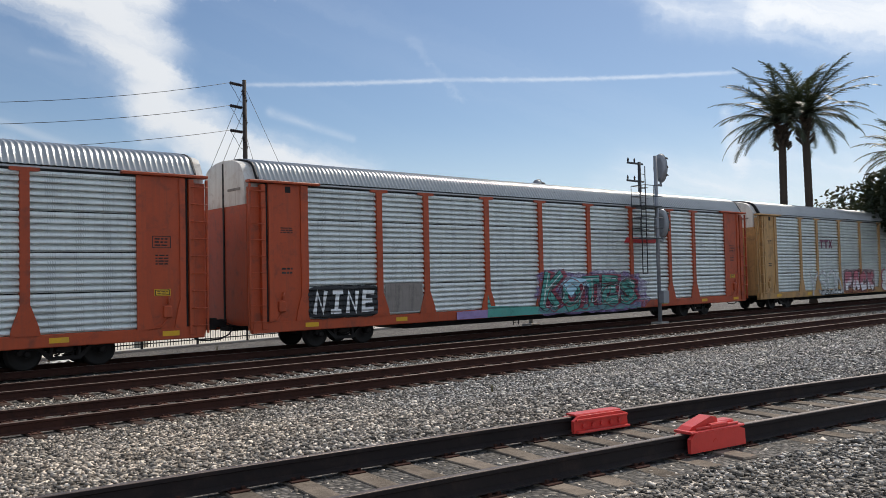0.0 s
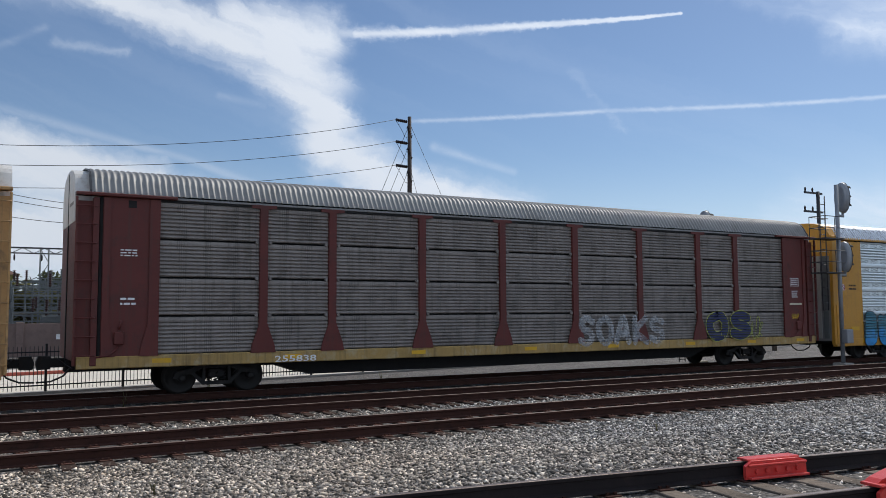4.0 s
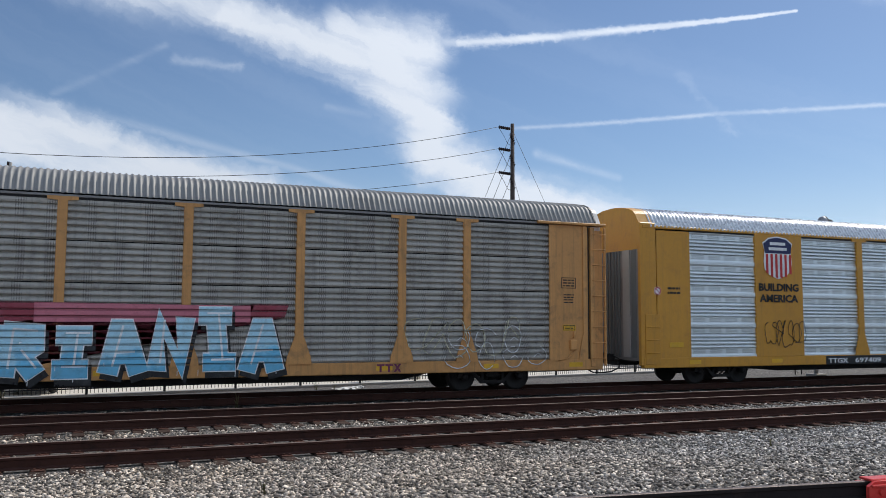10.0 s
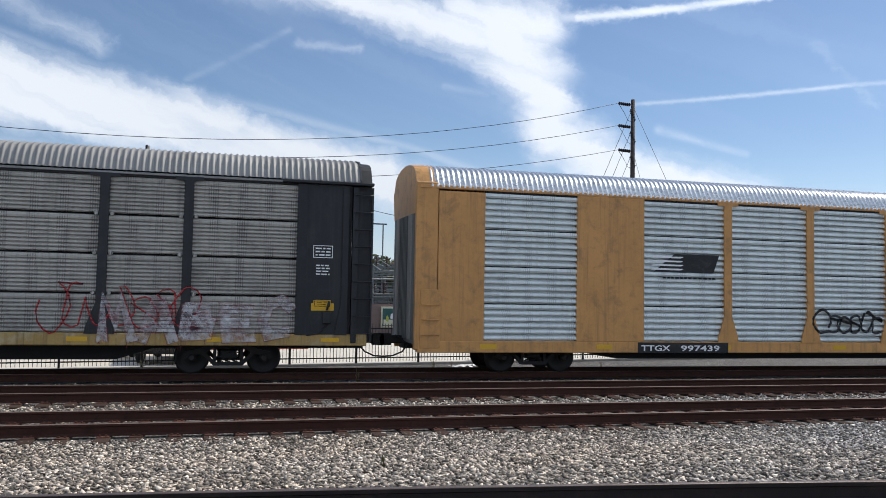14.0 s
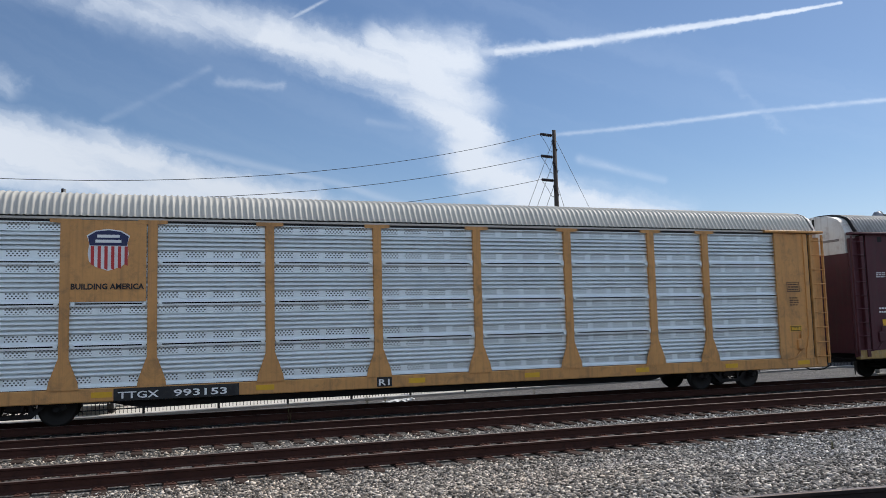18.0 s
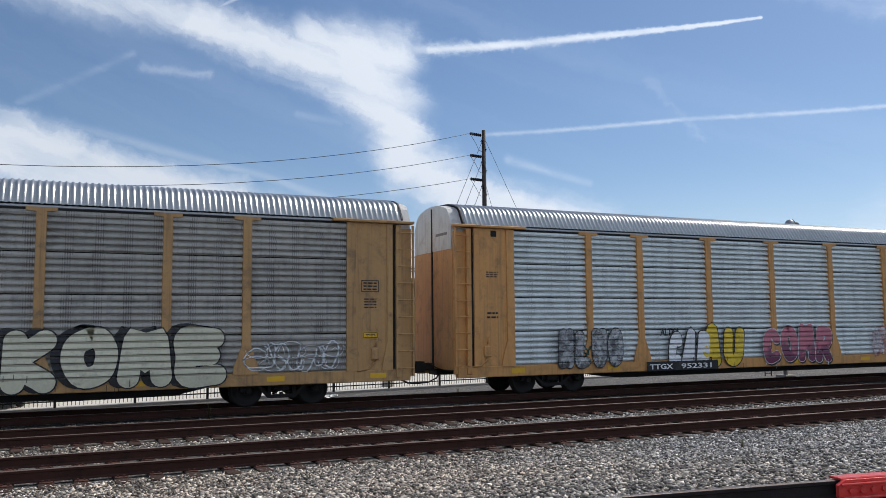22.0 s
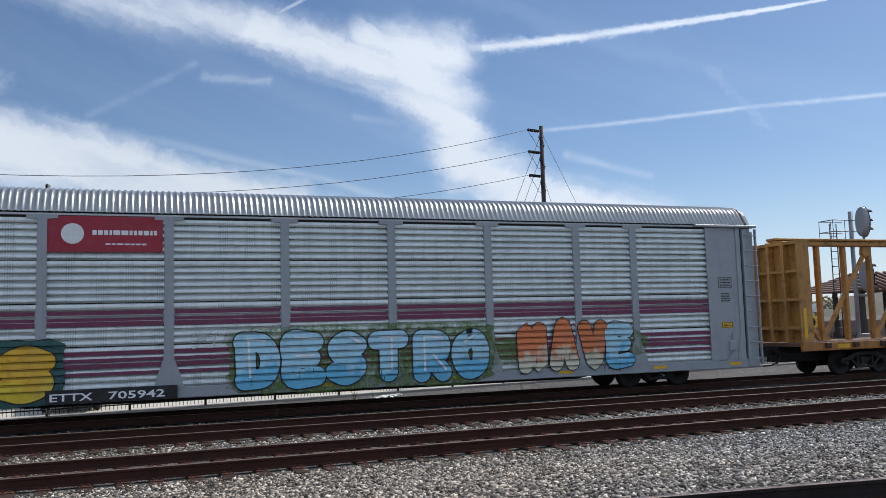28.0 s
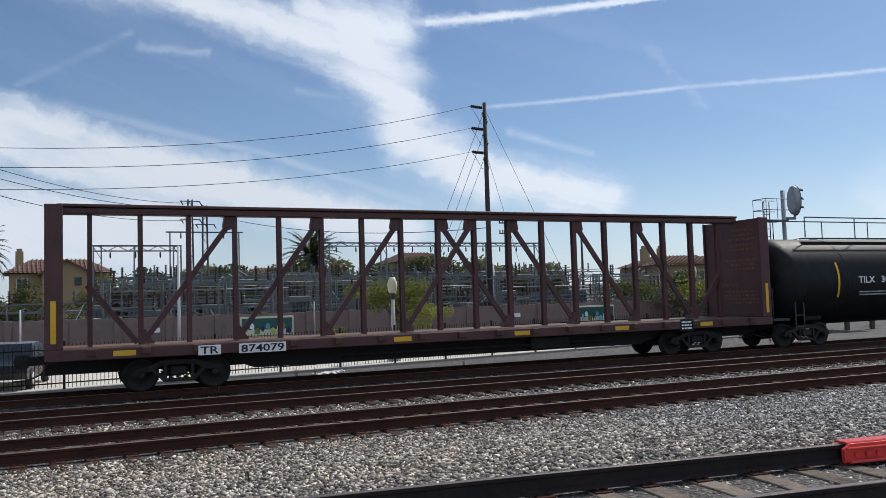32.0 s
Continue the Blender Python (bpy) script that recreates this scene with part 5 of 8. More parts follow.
        part("corner_panel", shared(("corner_panel", s, zp), lambda: Geo().box(a, b, -1.55, -1.44, zp - 0.02, ztop + 0.02, 0.012)), paint, root)
        part("corner_panel", shared(("far_corner_panel", s, zp), lambda: Geo().box(a, b, 1.44, 1.55, zp - 0.02, ztop + 0.02, 0.012)), paint, root)
        a2, b2 = sorted((s * (HALF - 0.60), s * HALF))
        if kind == "old":
            part("corner_rib", shared(("corner_rib", s, zp), lambda: Geo().prism([(s * 11.70, zp - 0.02), (s * 12.15, zp - 0.02), (s * 12.10, zp + 0.25), (s * 11.95, zp + 0.75), (s * 11.95, ztop), (s * 11.70, ztop)][::s], -1.59, -1.551)), paint, root)
            part("corner_rib", shared(("corner_rib_outer", s, zp), lambda: Geo().prism([(s * 12.70, zp - 0.02), (s * 13.02, zp - 0.02), (s * 13.02, ztop), (s * 12.86, ztop), (s * 12.86, zp + 0.75), (s * 12.74, zp + 0.25)][::s], -1.585, -1.551)), paint, root)
            # black box painting the shade between corner rib and ladder post
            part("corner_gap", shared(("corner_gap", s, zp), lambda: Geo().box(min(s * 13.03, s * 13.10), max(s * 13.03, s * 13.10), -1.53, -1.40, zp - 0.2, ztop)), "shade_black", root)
            part("corner_post", shared(("corner_post", s, zp), lambda: Geo().box(min(s * 13.12, s * 13.26), max(s * 13.12, s * 13.26), -1.60, -1.40, zp - 0.22, ztop - 0.02, 0.012).box(min(s * 13.26, s * 13.62), max(s * 13.26, s * 13.62), -1.47, -1.40, zp - 0.22, ztop - 0.1)), paint, root)
            lad = part("ladder", shared(("ladder", s, zp), lambda: Geo().box(min(s * 13.60, s * 13.65), max(s * 13.60, s * 13.65), -1.63, -1.55, zp - 0.2, ztop - 0.02, 0.008)), paint, root)
            for k in range(9):
                z = zp + 0.02 + k * (ztop - zp - 0.25) / 8
                part("rung", shared(("rung", s), lambda: Geo().tube([(s * 13.18, -1.60, 0), (s * 13.18, -1.645, 0), (s * 13.63, -1.645, 0), (s * 13.63, -1.60, 0)], 0.017, 6)), paint, lad, at=(0, 0, z))
            part("eave_bracket", shared(("eave_bracket", s), lambda: Geo().box(min(s * 11.3, s * HALF), max(s * 11.3, s * HALF), -1.66, -1.40, ztop + 0.02, ztop + 0.10, 0.015)), paint, root)
            part("brake_fitting", Geo().box(-0.11, 0.11, -0.06, 0.06, -0.16, 0.16, 0.03).tube([(0, -0.02, 0.2), (0.05, -0.05, 0.42)], 0.03).tube([(-0.5, 0.02, -0.45), (-0.2, -0.03, -0.4), (0.0, 0, -0.2)], 0.02, 5), paint, root, at=(s * 12.5 if s > 0 else -12.62, -1.575, zp + 0.42))
            ink = "white_spray" if paint in ("maroon_paint", "wine_paint", "black_paint") else "black_spray"
            if s > 0:
                frame_bars(root, 12.12, 3.0, 0.5, 0.32, ink, -1.556)
                bars(root, 12.2, 2.55, 0.35, 0.3, 4, ink, -1.556)
                plaque(root, 12.16, 1.74, 0.44, 0.18, "sign_yellow_spray", -1.556, "warning_plate")
                frame_bars(root, 12.18, 1.755, 0.40, 0.15, "black_spray", -1.562)
            else:
                bars(root, -12.62, 3.45, 0.4, 0.2, 3, ink, -1.556)
                bars(root, -12.6, 2.25, 0.36, 0.24, 2, ink, -1.556)
        else:
            part("corner_post", shared(("corner_post_new", s, zp), lambda: Geo().box(a2, b2, -1.55, -1.40, zp - 0.25, ztop + 0.2, 0.03)), paint, root)
            part("step_panel", Geo().box(min(s * 12.95, s * 13.5), max(s * 12.95, s * 13.5), -1.575, -1.55, zp - 0.2, zp + 1.35, 0.008), paint, root)
            for k in range(3):
                part("grab_iron", Geo().tube([(s * 13.0, -1.58, zp + 0.15 + 0.4 * k), (s * 13.0, -1.62, zp + 0.15 + 0.4 * k), (s * 13.45, -1.62, zp + 0.15 + 0.4 * k), (s * 13.45, -1.58, zp + 0.15 + 0.4 * k)], 0.013, 5), paint, root)
        a3, b3 = sorted((s * (HALF - 0.07), s * (HALF - 0.02)))
        for q in (-1, 1):
            part("end_door", shared(("end_door", s, q, zp), lambda: Geo().box(a3, b3, min(q * 0.03, q * 1.39), max(q * 0.03, q * 1.39), zp - 0.1, 4.30, 0.01)), paint if kind == "old" else "roof_weathered", root)
            if kind == "new":
                # folding leaves: a pale leaf, a dark recess, slim upright ribs
                strip = lambda y0, y1, t: Geo().box(min(s * (HALF - 0.018), s * (HALF - 0.018 + t)), max(s * (HALF - 0.018), s * (HALF - 0.018 + t)), min(q * y0, q * y1), max(q * y0, q * y1), zp, 4.29, 0.006)
                leaf_door = part("door_leaf", shared(("door_leaf", s, q, zp), lambda: strip(0.62, 0.98, 0.03)), "lamp_stone", root)
                part("door_recess", shared(("door_recess", s, q, zp), lambda: strip(1.06, 1.30, 0.012)), "transformer_grey", leaf_door)
                for y0 in (0.06, 0.22, 0.38):
                    part("door_rib", shared(("door_rib", s, q, zp, y0), lambda: strip(y0, y0 + 0.07, 0.035)), "transformer_grey", leaf_door)
        if kind == "old":
            # the arched end stands clear of the roof sheets; a black band paints the slot's shade
            cap_end = [(-1.36, 4.95)] + [(y * 0.90, z - 0.02) for y, z in ROOF_LINE[1:-1]] + [(1.36, 4.95), (1.36, 4.31), (-1.36, 4.31)]
            inner = HALF - 0.62
        else:
            cap_end = [(y * 1.005, z + 0.03) for y, z in ROOF_LINE] + [(1.54, 4.9), (1.40, 4.31), (-1.40, 4.31), (-1.54, 4.9)]
            inner = HALF - 0.50
        r1, r2 = [(s * inner, y, z) for y, z in cap_end], [(s * (HALF - 0.005), y * 0.985, z - 0.02) for y, z in cap_end]
        cap_part = part("end_cap", shared(("end_cap", s, kind), lambda: Geo().quad_strip([r1, r2] if s > 0 else [r2, r1], True, True)), cap if kind == "old" else paint, root, "" if kind != "old" else "pale painted upper end")
        if kind == "old":
            rim = [(y * 0.985, z - 0.012) for y, z in ROOF_LINE[1:-1]]
            a4, b4 = sorted((s * (HALF - 0.46), s * (HALF - 0.34)))
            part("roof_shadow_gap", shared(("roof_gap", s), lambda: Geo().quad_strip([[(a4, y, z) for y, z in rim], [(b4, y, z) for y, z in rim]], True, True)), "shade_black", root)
            g = Geo()
            for j in range(1, len(ROOF_LINE)):
                (ya, za), (yb, zb2) = ROOF_LINE[j - 1], ROOF_LINE[j]
                g.beam((s * (HALF - 0.33), ya, za + 0.01), (s * (HALF - 0.33), yb, zb2 + 0.01), 0.05, 0.03)
            part("roof_edge", shared(("roof_edge", s), lambda: g), "dark_steel", root)
            # black strip for the shade between the two end doors
            part("door_slot", shared(("door_slot", s, zp), lambda: Geo().box(min(s * (HALF - 0.03), s * (HALF + 0.004)), max(s * (HALF - 0.03), s * (HALF + 0.004)), -0.045, 0.045, zp - 0.1, 5.60)), "shade_black", root)
            part("end_notes", Geo().box(min(s * HALF, s * (HALF + 0.004)), max(s * HALF, s * (HALF + 0.004)), -1.1, -0.3, 4.72, 4.80), "grimy_galvanised", root)
            a5, b5 = sorted((s * 12.26, s * 12.46))
            if s < 0:
                # no opening is cut: a black block paints the hole's shade
                part("lifting_hole", shared(("lifting_hole", s), lambda: Geo().box(a5, b5, -1.556, -1.50, ztop - 0.24, ztop - 0.03, 0.02)), "shade_black", root)
    part("roof", shared("roof", lambda: roof_geo(HALF - 0.35)), roof, root, "ribbed galvanised arched roof")
    for x in (-10.1, 10.1):
        bogie(root, x, i)
    coupler(root, HALF - 0.1, 1)
    coupler(root, -HALF + 0.1, -1)
    # yellow reflective tabs along the sill
    for x in (-11.6, -8.2, -4.4, -0.4, 3.0, 6.6, 9.8, 12.6):
        part("reflector", shared(("reflector", zb, zp), lambda: Geo().box(-0.23, 0.23, -1.568, -1.561, zb + 0.10, zp - 0.09)), "sign_yellow_spray", root, at=(x, 0, 0))
    return root


def number(root, x, z, mark, digits, size=0.24, y=-1.566):
    plaque(root, x - 0.1, z - 0.06, 3.0, size + 0.13, "black_spray", y)
    text_part(root, mark, x, z, size * 1.3, "white_spray", 0.95, 0.004, y - 0.012)
    text_part(root, digits, x + 1.3, z, size * 1.3, "white_spray", 1.3, 0.004, y - 0.012)


TRAIN = {}


def build_autoracks():
    clean, grimy, worn, brightp = "clean_galvanised", "grimy_galvanised", "weathered_galvanised", "bright_galvanised"
    rg, rb, rw, rp = "roof_galvanised", "roof_bright", "roof_weathered", "roof_pale"
    TRAIN[0] = autorack(0, "orange_paint", clean, rg, label="orange enclosed car-carrier wagon with clean galvanised side sheets")
    TRAIN[1] = autorack(1, "orange_paint", clean, rg, label="orange enclosed car-carrier wagon with teal and black graffiti")
    TRAIN[2] = autorack(2, "dull_tan_paint", clean, rg, label="faded tan car-carrier wagon with red and white graffiti")
    TRAIN[3] = autorack(3, "maroon_paint", grimy, rw, sill="worn_yellow_paint", gap=0.016, ribs=8, zb=0.75, zp=1.05, label="maroon car-carrier wagon with grimy dark grey side sheets")
    TRAIN[4] = autorack(4, "yellow_paint", brightp, rb, "new", label="bright yellow car-carrier wagon with shiny perforated side sheets")
    TRAIN[5] = autorack(5, "tan_paint", worn, rw, label="tan car-carrier wagon with weathered sheets and white graffiti")
    TRAIN[6] = autorack(6, "tan_paint", worn, rw, label="tan car-carrier wagon with a painted slogan and weathered sheets")
    TRAIN[7] = autorack(7, "yellow_paint", brightp, rb, "new", label="yellow car-carrier wagon with shiny sheets and small black tags")
    TRAIN[8] = autorack(8, "black_paint", worn, rw, sill="worn_yellow_paint", gap=0.016, ribs=8, zb=0.75, zp=1.05, label="black car-carrier wagon with grimy sheets and a worn yellow sill", cap="black_paint")
    TRAIN[9] = autorack(9, "tan_paint", clean, rb, "new", label="tan-yellow car-carrier wagon with galvanised sheets and black tags")
    TRAIN[10] = autorack(10, "orange_paint", clean, rg, label="orange car-carrier wagon with a long purple and blue graffiti piece")
    TRAIN[11] = autorack(11, "tan_paint", brightp, rp, gap=0.016, ribs=4, label="golden tan car-carrier wagon with perforated sheets in dark-gapped rows")
    TRAIN[12] = autorack(12, "wine_paint", grimy, rw, sill="worn_yellow_paint", gap=0.016, ribs=8, zb=0.75, zp=1.05, label="wine-red car-carrier wagon with grimy sheets and outlined graffiti")
    TRAIN[13] = autorack(13, "dull_tan_paint", worn, rg, label="tan car-carrier wagon with dull weathered sheets and pale green graffiti")
    TRAIN[14] = autorack(14, "tan_paint", clean, rg, label="golden tan car-carrier wagon with a row of colourful graffiti")
    TRAIN[15] = autorack(15, "tan_paint", "pale_weathered", rp, gap=0.016, ribs=8, label="golden tan car-carrier wagon with weathered sheets and spiky grey graffiti")
    TRAIN[16] = autorack(16, "grey_paint", clean, rg, label="light grey car-carrier wagon with purple stripes and dark graffiti", cap="grey_paint", zb=0.48, zp=0.76)
    TRAIN[17] = autorack(17, "grey_paint", clean, rg, label="light grey car-carrier wagon with purple stripes and sky-blue graffiti", cap="grey_paint", zb=0.48, zp=0.76)


build_autoracks()


def painted_marks():
    """Emblems, numbers, slogans and graffiti, wagon by wagon."""
    T = TRAIN
    # 1
    plaque(T[1], -9.15, 1.0, 1.6, 0.98, "grimy_galvanised", -1.570, "patch_panel")
    g = part("logo_bar", Geo().prism([(3.9, 3.5), (6.2, 3.5), (6.38, 3.74), (4.1, 3.74)], -1.56, -1.552), "red_spray", T[1])
    # 2
    side_mark(T[2], -6.95, 3.38, 0.50, y=-1.556)
    number(T[2], -6.9, 0.66, "TTGX", "701083", 0.17)
    # 3
    scrawl(T[3], 9.9, 1.0, 0.9, 0.8, "lime_spray", 4, seed=9)
    text_part(T[3], "255838", -9.0, 0.78, 0.24, "white_spray", 1.2, 0.003, -1.566)
    plaque(T[3], 12.45, 2.35, 0.75, 0.08, "cream_spray", -1.56)
    # 4 and 7
    for k in (4, 7):
        shield(T[k], -9.02, 3.60, 1.36, 1.52)
        text_part(T[k], "BUILDING", -9.22, 3.19, 0.36, "black_spray", 1.8, 0.012)
        text_part(T[k], "AMERICA", -9.20, 2.80, 0.36, "black_spray", 1.74, 0.012)
        bars(T[k], -13.05, 2.98, 0.5, 0.3, 2, "black_spray", -1.562)
        part("warning_disc", Geo().disc_y(-13.45, 3.1, [(-1.566, 0.14), (-1.556, 0.14)], 20), "white_spray", T[k])
        part("warning_ring", Geo().tube([(-13.45 + 0.11 * math.cos(a), -1.568, 3.1 + 0.11 * math.sin(a)) for a in (0.35 * q for q in range(19))], 0.018, 4), "red_spray", T[k])
        part("warning_slash", Geo().beam((-13.52, -1.57, 3.17), (-13.38, -1.57, 3.03), 0.02), "red_spray", T[k])
        plaque(T[k], -13.0, 1.25, 0.55, 0.16, "sign_yellow_spray", -1.562)
    text_part(T[4], "Poak", -8.35, 1.62, 0.42, "black_spray", 0.95, 0.004, shear=0.2)
    number(T[4], -6.6, 0.66, "TTGX", "699014", 0.17, -1.632)
    scrawl(T[7], -9.0, 1.25, 1.8, 0.9, "black_spray", 7, seed=3, r=0.014)
    scrawl(T[7], 7.9, 1.3, 0.8, 0.7, "black_spray", 4, seed=5, r=0.014)
    number(T[7], -6.1, 0.64, "TTGX", "697409", 0.18)
    # 5
    plaque(T[5], -9.25, 2.95, 1.78, 2.05, "tan_paint", -1.577)
    shield(T[5], -9.05, 3.15, 1.40, 1.65)
    scrawl(T[5], -7.0, 1.5, 2.2, 0.7, "black_spray", 5, seed=8, r=0.03)
    text_part(T[5], "986653", -6.3, 0.62, 0.26, "white_spray", 1.25, 0.004, -1.604)
    text_part(T[5], "TTGX", -7.6, 0.62, 0.26, "white_spray", 0.8, 0.004, -1.604)
    # 6
    plaque(T[6], -12.05, 3.0, 2.55, 2.1, "faded_white", -1.557, "sign_board")
    text_part(T[6], "We will", -11.95, 4.38, 0.74, "black_spray", 2.35, 0.035, -1.571)
    text_part(T[6], "deliver", -11.95, 3.40, 0.66, "black_spray", 2.2, 0.035, -1.571)
    plaque(T[6], -9.25, 3.2, 1.78, 1.95, "tan_paint", -1.577)
    shield(T[6], -9.05, 3.42, 1.38, 1.55)
    scrawl(T[6], -7.0, 1.1, 2.9, 1.1, "cream_spray", 8, seed=5, r=0.018)
    scrawl(T[6], 7.5, 1.0, 3.6, 1.3, "cream_spray", 6, seed=8, r=0.018)
    number(T[6], -8.1, 0.66, "TTGX", "973605", 0.18)
    scrawl(T[6], -13.2, 2.7, 0.7, 0.7, "white_spray", 4, seed=2, r=0.015)
    # 8
    plaque(T[8], -7.25, 3.11, 2.66, 1.03, "brand_red_spray", -1.565, "sign_board")
    for k in range(6):
        x = -6.75 + 0.28 * k + (0.12 if k > 1 else 0)
        part("logo_mark", Geo().prism([(x, 3.5), (x + 0.19, 3.5), (x + 0.25, 3.80 - 0.06 * (k % 3 == 1)), (x + 0.06, 3.80)], -1.577, -1.573), "white_spray", T[8])
    scrawl(T[8], -7.1, 1.1, 2.5, 1.25, "white_spray", 7, seed=3, r=0.018)
    scrawl(T[8], -12.1, 1.3, 2.3, 0.6, "black_spray", 7, seed=4, r=0.03)
    number(T[8], -8.2, 0.70, "TTGX", "990419", 0.22)
    plaque(T[8], -13.0, 1.74, 0.68, 0.24, "sign_yellow_spray", -1.56)
    scrawl(T[8], 6.0, 1.1, 3.6, 1.2, "red_spray", 7, seed=11, r=0.02)
    plaque(T[8], 12.5, 1.7, 0.6, 0.2, "sign_yellow_spray", -1.56)
    # 9
    part("logo_mark", Geo().prism([(-6.9, 3.0), (-4.9, 3.0), (-4.7, 3.55), (-6.2, 3.55)], -1.56, -1.552), "black_spray", T[9])
    for k in range(4):
        part("logo_stripe", Geo().prism([(-7.0, 3.06 + 0.12 * k), (-6.0, 3.06 + 0.12 * k), (-5.9, 3.11 + 0.12 * k), (-6.9, 3.11 + 0.12 * k)], -1.566, -1.561), "white_spray", T[9])
    bars(T[9], -6.6, 2.78, 1.8, 0.12, 1, "black_spray", -1.556)
    for k, (x, w, z, h) in enumerate(((-1.3, 2.5, 1.15, 0.75), (1.6, 1.8, 1.12, 0.9), (4.5, 2.6, 1.2, 0.8), (7.5, 1.9, 1.05, 1.1))):
        scrawl(T[9], x, z, w, h, "black_spray", 6, seed=20 + k, r=0.04)
    text_part(T[9], "RTC", 9.75, 1.5, 0.75, "black_spray", 1.6, 0.01, -1.56, 0.2, "graffiti")
    number(T[9], -7.3, 0.64, "TTGX", "997439", 0.18)
    # 10
    part("logo_bar", Geo().prism([(4.6, 3.5), (6.9, 3.5), (7.05, 3.75), (4.8, 3.75)], -1.56, -1.552), "red_spray", T[10])
    # 11
    plaque(T[11], -9.25, 3.05, 1.78, 2.05, "tan_paint", -1.577)
    shield(T[11], -8.86, 3.82, 1.0, 1.06)
    text_part(T[11], "BUILDING AMERICA", -9.2, 3.36, 0.2, "black_spray", 1.68, 0.006, -1.587)
    number(T[11], -8.1, 0.64, "TTGX", "993153", 0.18)
    scrawl(T[11], -13.1, 1.2, 0.9, 0.8, "white_spray", 4, seed=4, r=0.02)
    # 12
    plaque(T[12], -4.28, 3.16, 2.66, 0.95, "wine_paint", -1.565, "sign_board")
    bars(T[12], -4.1, 3.72, 1.25, 0.2, 1, "white_spray", -1.575)
    for z in (3.42, 3.26):
        plaque(T[12], -4.2, z, 2.1, 0.09, "white_spray", -1.575, "logo_stripe")
    for r in (0.34, 0.2):
        part("logo_ring", Geo().tube([(-2.1 + r * math.cos(a), -1.577, 3.62 + r * math.sin(a)) for a in (0.25 * k for k in range(13))], 0.05, 4), "white_spray", T[12])
    number(T[12], -8.1, 0.78, "TTGX", "940316", 0.2)
    plaque(T[12], -12.9, 1.9, 0.62, 0.22, "sign_yellow_spray", -1.56)
    plaque(T[12], -2.05, 0.74, 0.42, 0.3, "black_spray", -1.566)
    text_part(T[12], "R1", -2.0, 0.8, 0.26, "white_spray", 0.3, 0.004, -1.578)
    plaque(T[11], -1.55, 0.62, 0.42, 0.26, "black_spray", -1.566)
    text_part(T[11], "R1", -1.5, 0.66, 0.24, "white_spray", 0.3, 0.004, -1.578)
    # 13
    plaque(T[13], -9.25, 2.95, 1.78, 2.1, "dull_tan_paint", -1.577)
    shield(T[13], -9.1, 3.3, 1.45, 1.55)
    scrawl(T[13], 9.4, 0.95, 2.4, 0.85, "white_spray", 7, seed=2, r=0.025)
    scrawl(T[13], -11.8, 0.95, 2.2, 0.8, "brick_red_spray", 6, seed=3, r=0.02)
    number(T[13], -7.8, 0.66, "TTGX", "987327", 0.18)
    # 14
    part("logo_bar", Geo().prism([(4.72, 3.62), (7.2, 3.62), (7.32, 3.88), (4.95, 3.88)], -1.56, -1.552), "red_spray", T[14])
    part("logo_bar", Geo().prism([(4.7, 3.50), (7.2, 3.56), (7.2, 3.59), (4.7, 3.57)], -1.56, -1.552), "black_spray", T[14])
    number(T[14], -7.1, 0.64, "TTGX", "952331", 0.18, -1.632)
    # 15
    plaque(T[15], -7.2, 3.1, 2.65, 1.0, "clean_galvanised", -1.557, "sign_board")
    part("logo_loop", Geo().tube([(-5.95, -1.580, 3.36), (-6.75, -1.580, 3.36), (-6.95, -1.580, 3.5), (-6.95, -1.580, 3.85), (-6.75, -1.580, 3.98), (-6.1, -1.580, 3.98), (-6.0, -1.580, 3.9), (-5.95, -1.580, 3.36), (-5.85, -1.580, 3.9), (-5.75, -1.580, 3.95), (-5.25, -1.580, 3.40), (-5.15, -1.580, 3.45), (-5.15, -1.580, 3.98)], 0.05, 5), "black_spray", T[15])
    plaque(T[15], -9.0, 0.60, 2.6, 0.35, "dark_plum_spray", -1.628)
    text_part(T[15], "CNA 712308", -8.85, 0.66, 0.30, "white_spray", 2.3, 0.005, -1.640)
    scrawl(T[15], -13.0, 3.2, 0.8, 0.6, "black_spray", 4, seed=4, r=0.02)
    # 16 and 17: purple stripes, red sign board
    for k in (16, 17):
        plaque(T[k], -7.22, 4.2, 2.66, 0.9, "brand_red_spray", -1.560, "sign_board")
        part("logo_disc", Geo().disc_y(-6.65, 4.66, [(-1.569, 0.26), (-1.561, 0.26)], 18), "white_spray", T[k])
        bars(T[k], -6.2, 4.58, 1.5, 0.26, 1, "white_spray", -1.569)
        bars(T[k], -5.9, 4.36, 0.95, 0.09, 1, "white_spray", -1.569)
    number(T[17], -7.1, 0.55, "ETTX", "705942", 0.2, -1.632)
    scrawl(T[17], -3.9, 1.7, 0.8, 0.5, "white_spray", 4, seed=4, r=0.012)
    street_paint(T)


def side_mark(root, x, z, h, material="plum_spray", y=-1.572):
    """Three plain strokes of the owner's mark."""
    for k in range(3):
        a, w = x + 1.12 * h * k, 0.98 * h
        g = Geo()
        if k < 2:
            g.prism([(a, z + 0.76 * h), (a + w * 0.34, z + 0.76 * h), (a + w * 0.34, z), (a + w * 0.62, z), (a + w * 0.62, z + 0.76 * h), (a + w, z + 0.76 * h), (a + w, z + h), (a, z + h)], y - 0.003, y + 0.003)
        else:
            g.prism([(a, z), (a + 0.3 * w, z), (a + w, z + h), (a + 0.7 * w, z + h)], y - 0.003, y + 0.003)
            g.prism([(a, z + h), (a + 0.7 * w, z), (a + w, z), (a + 0.3 * w, z + h)], y - 0.006, y - 0.0035)
        part("logo_mark", g, material, root)


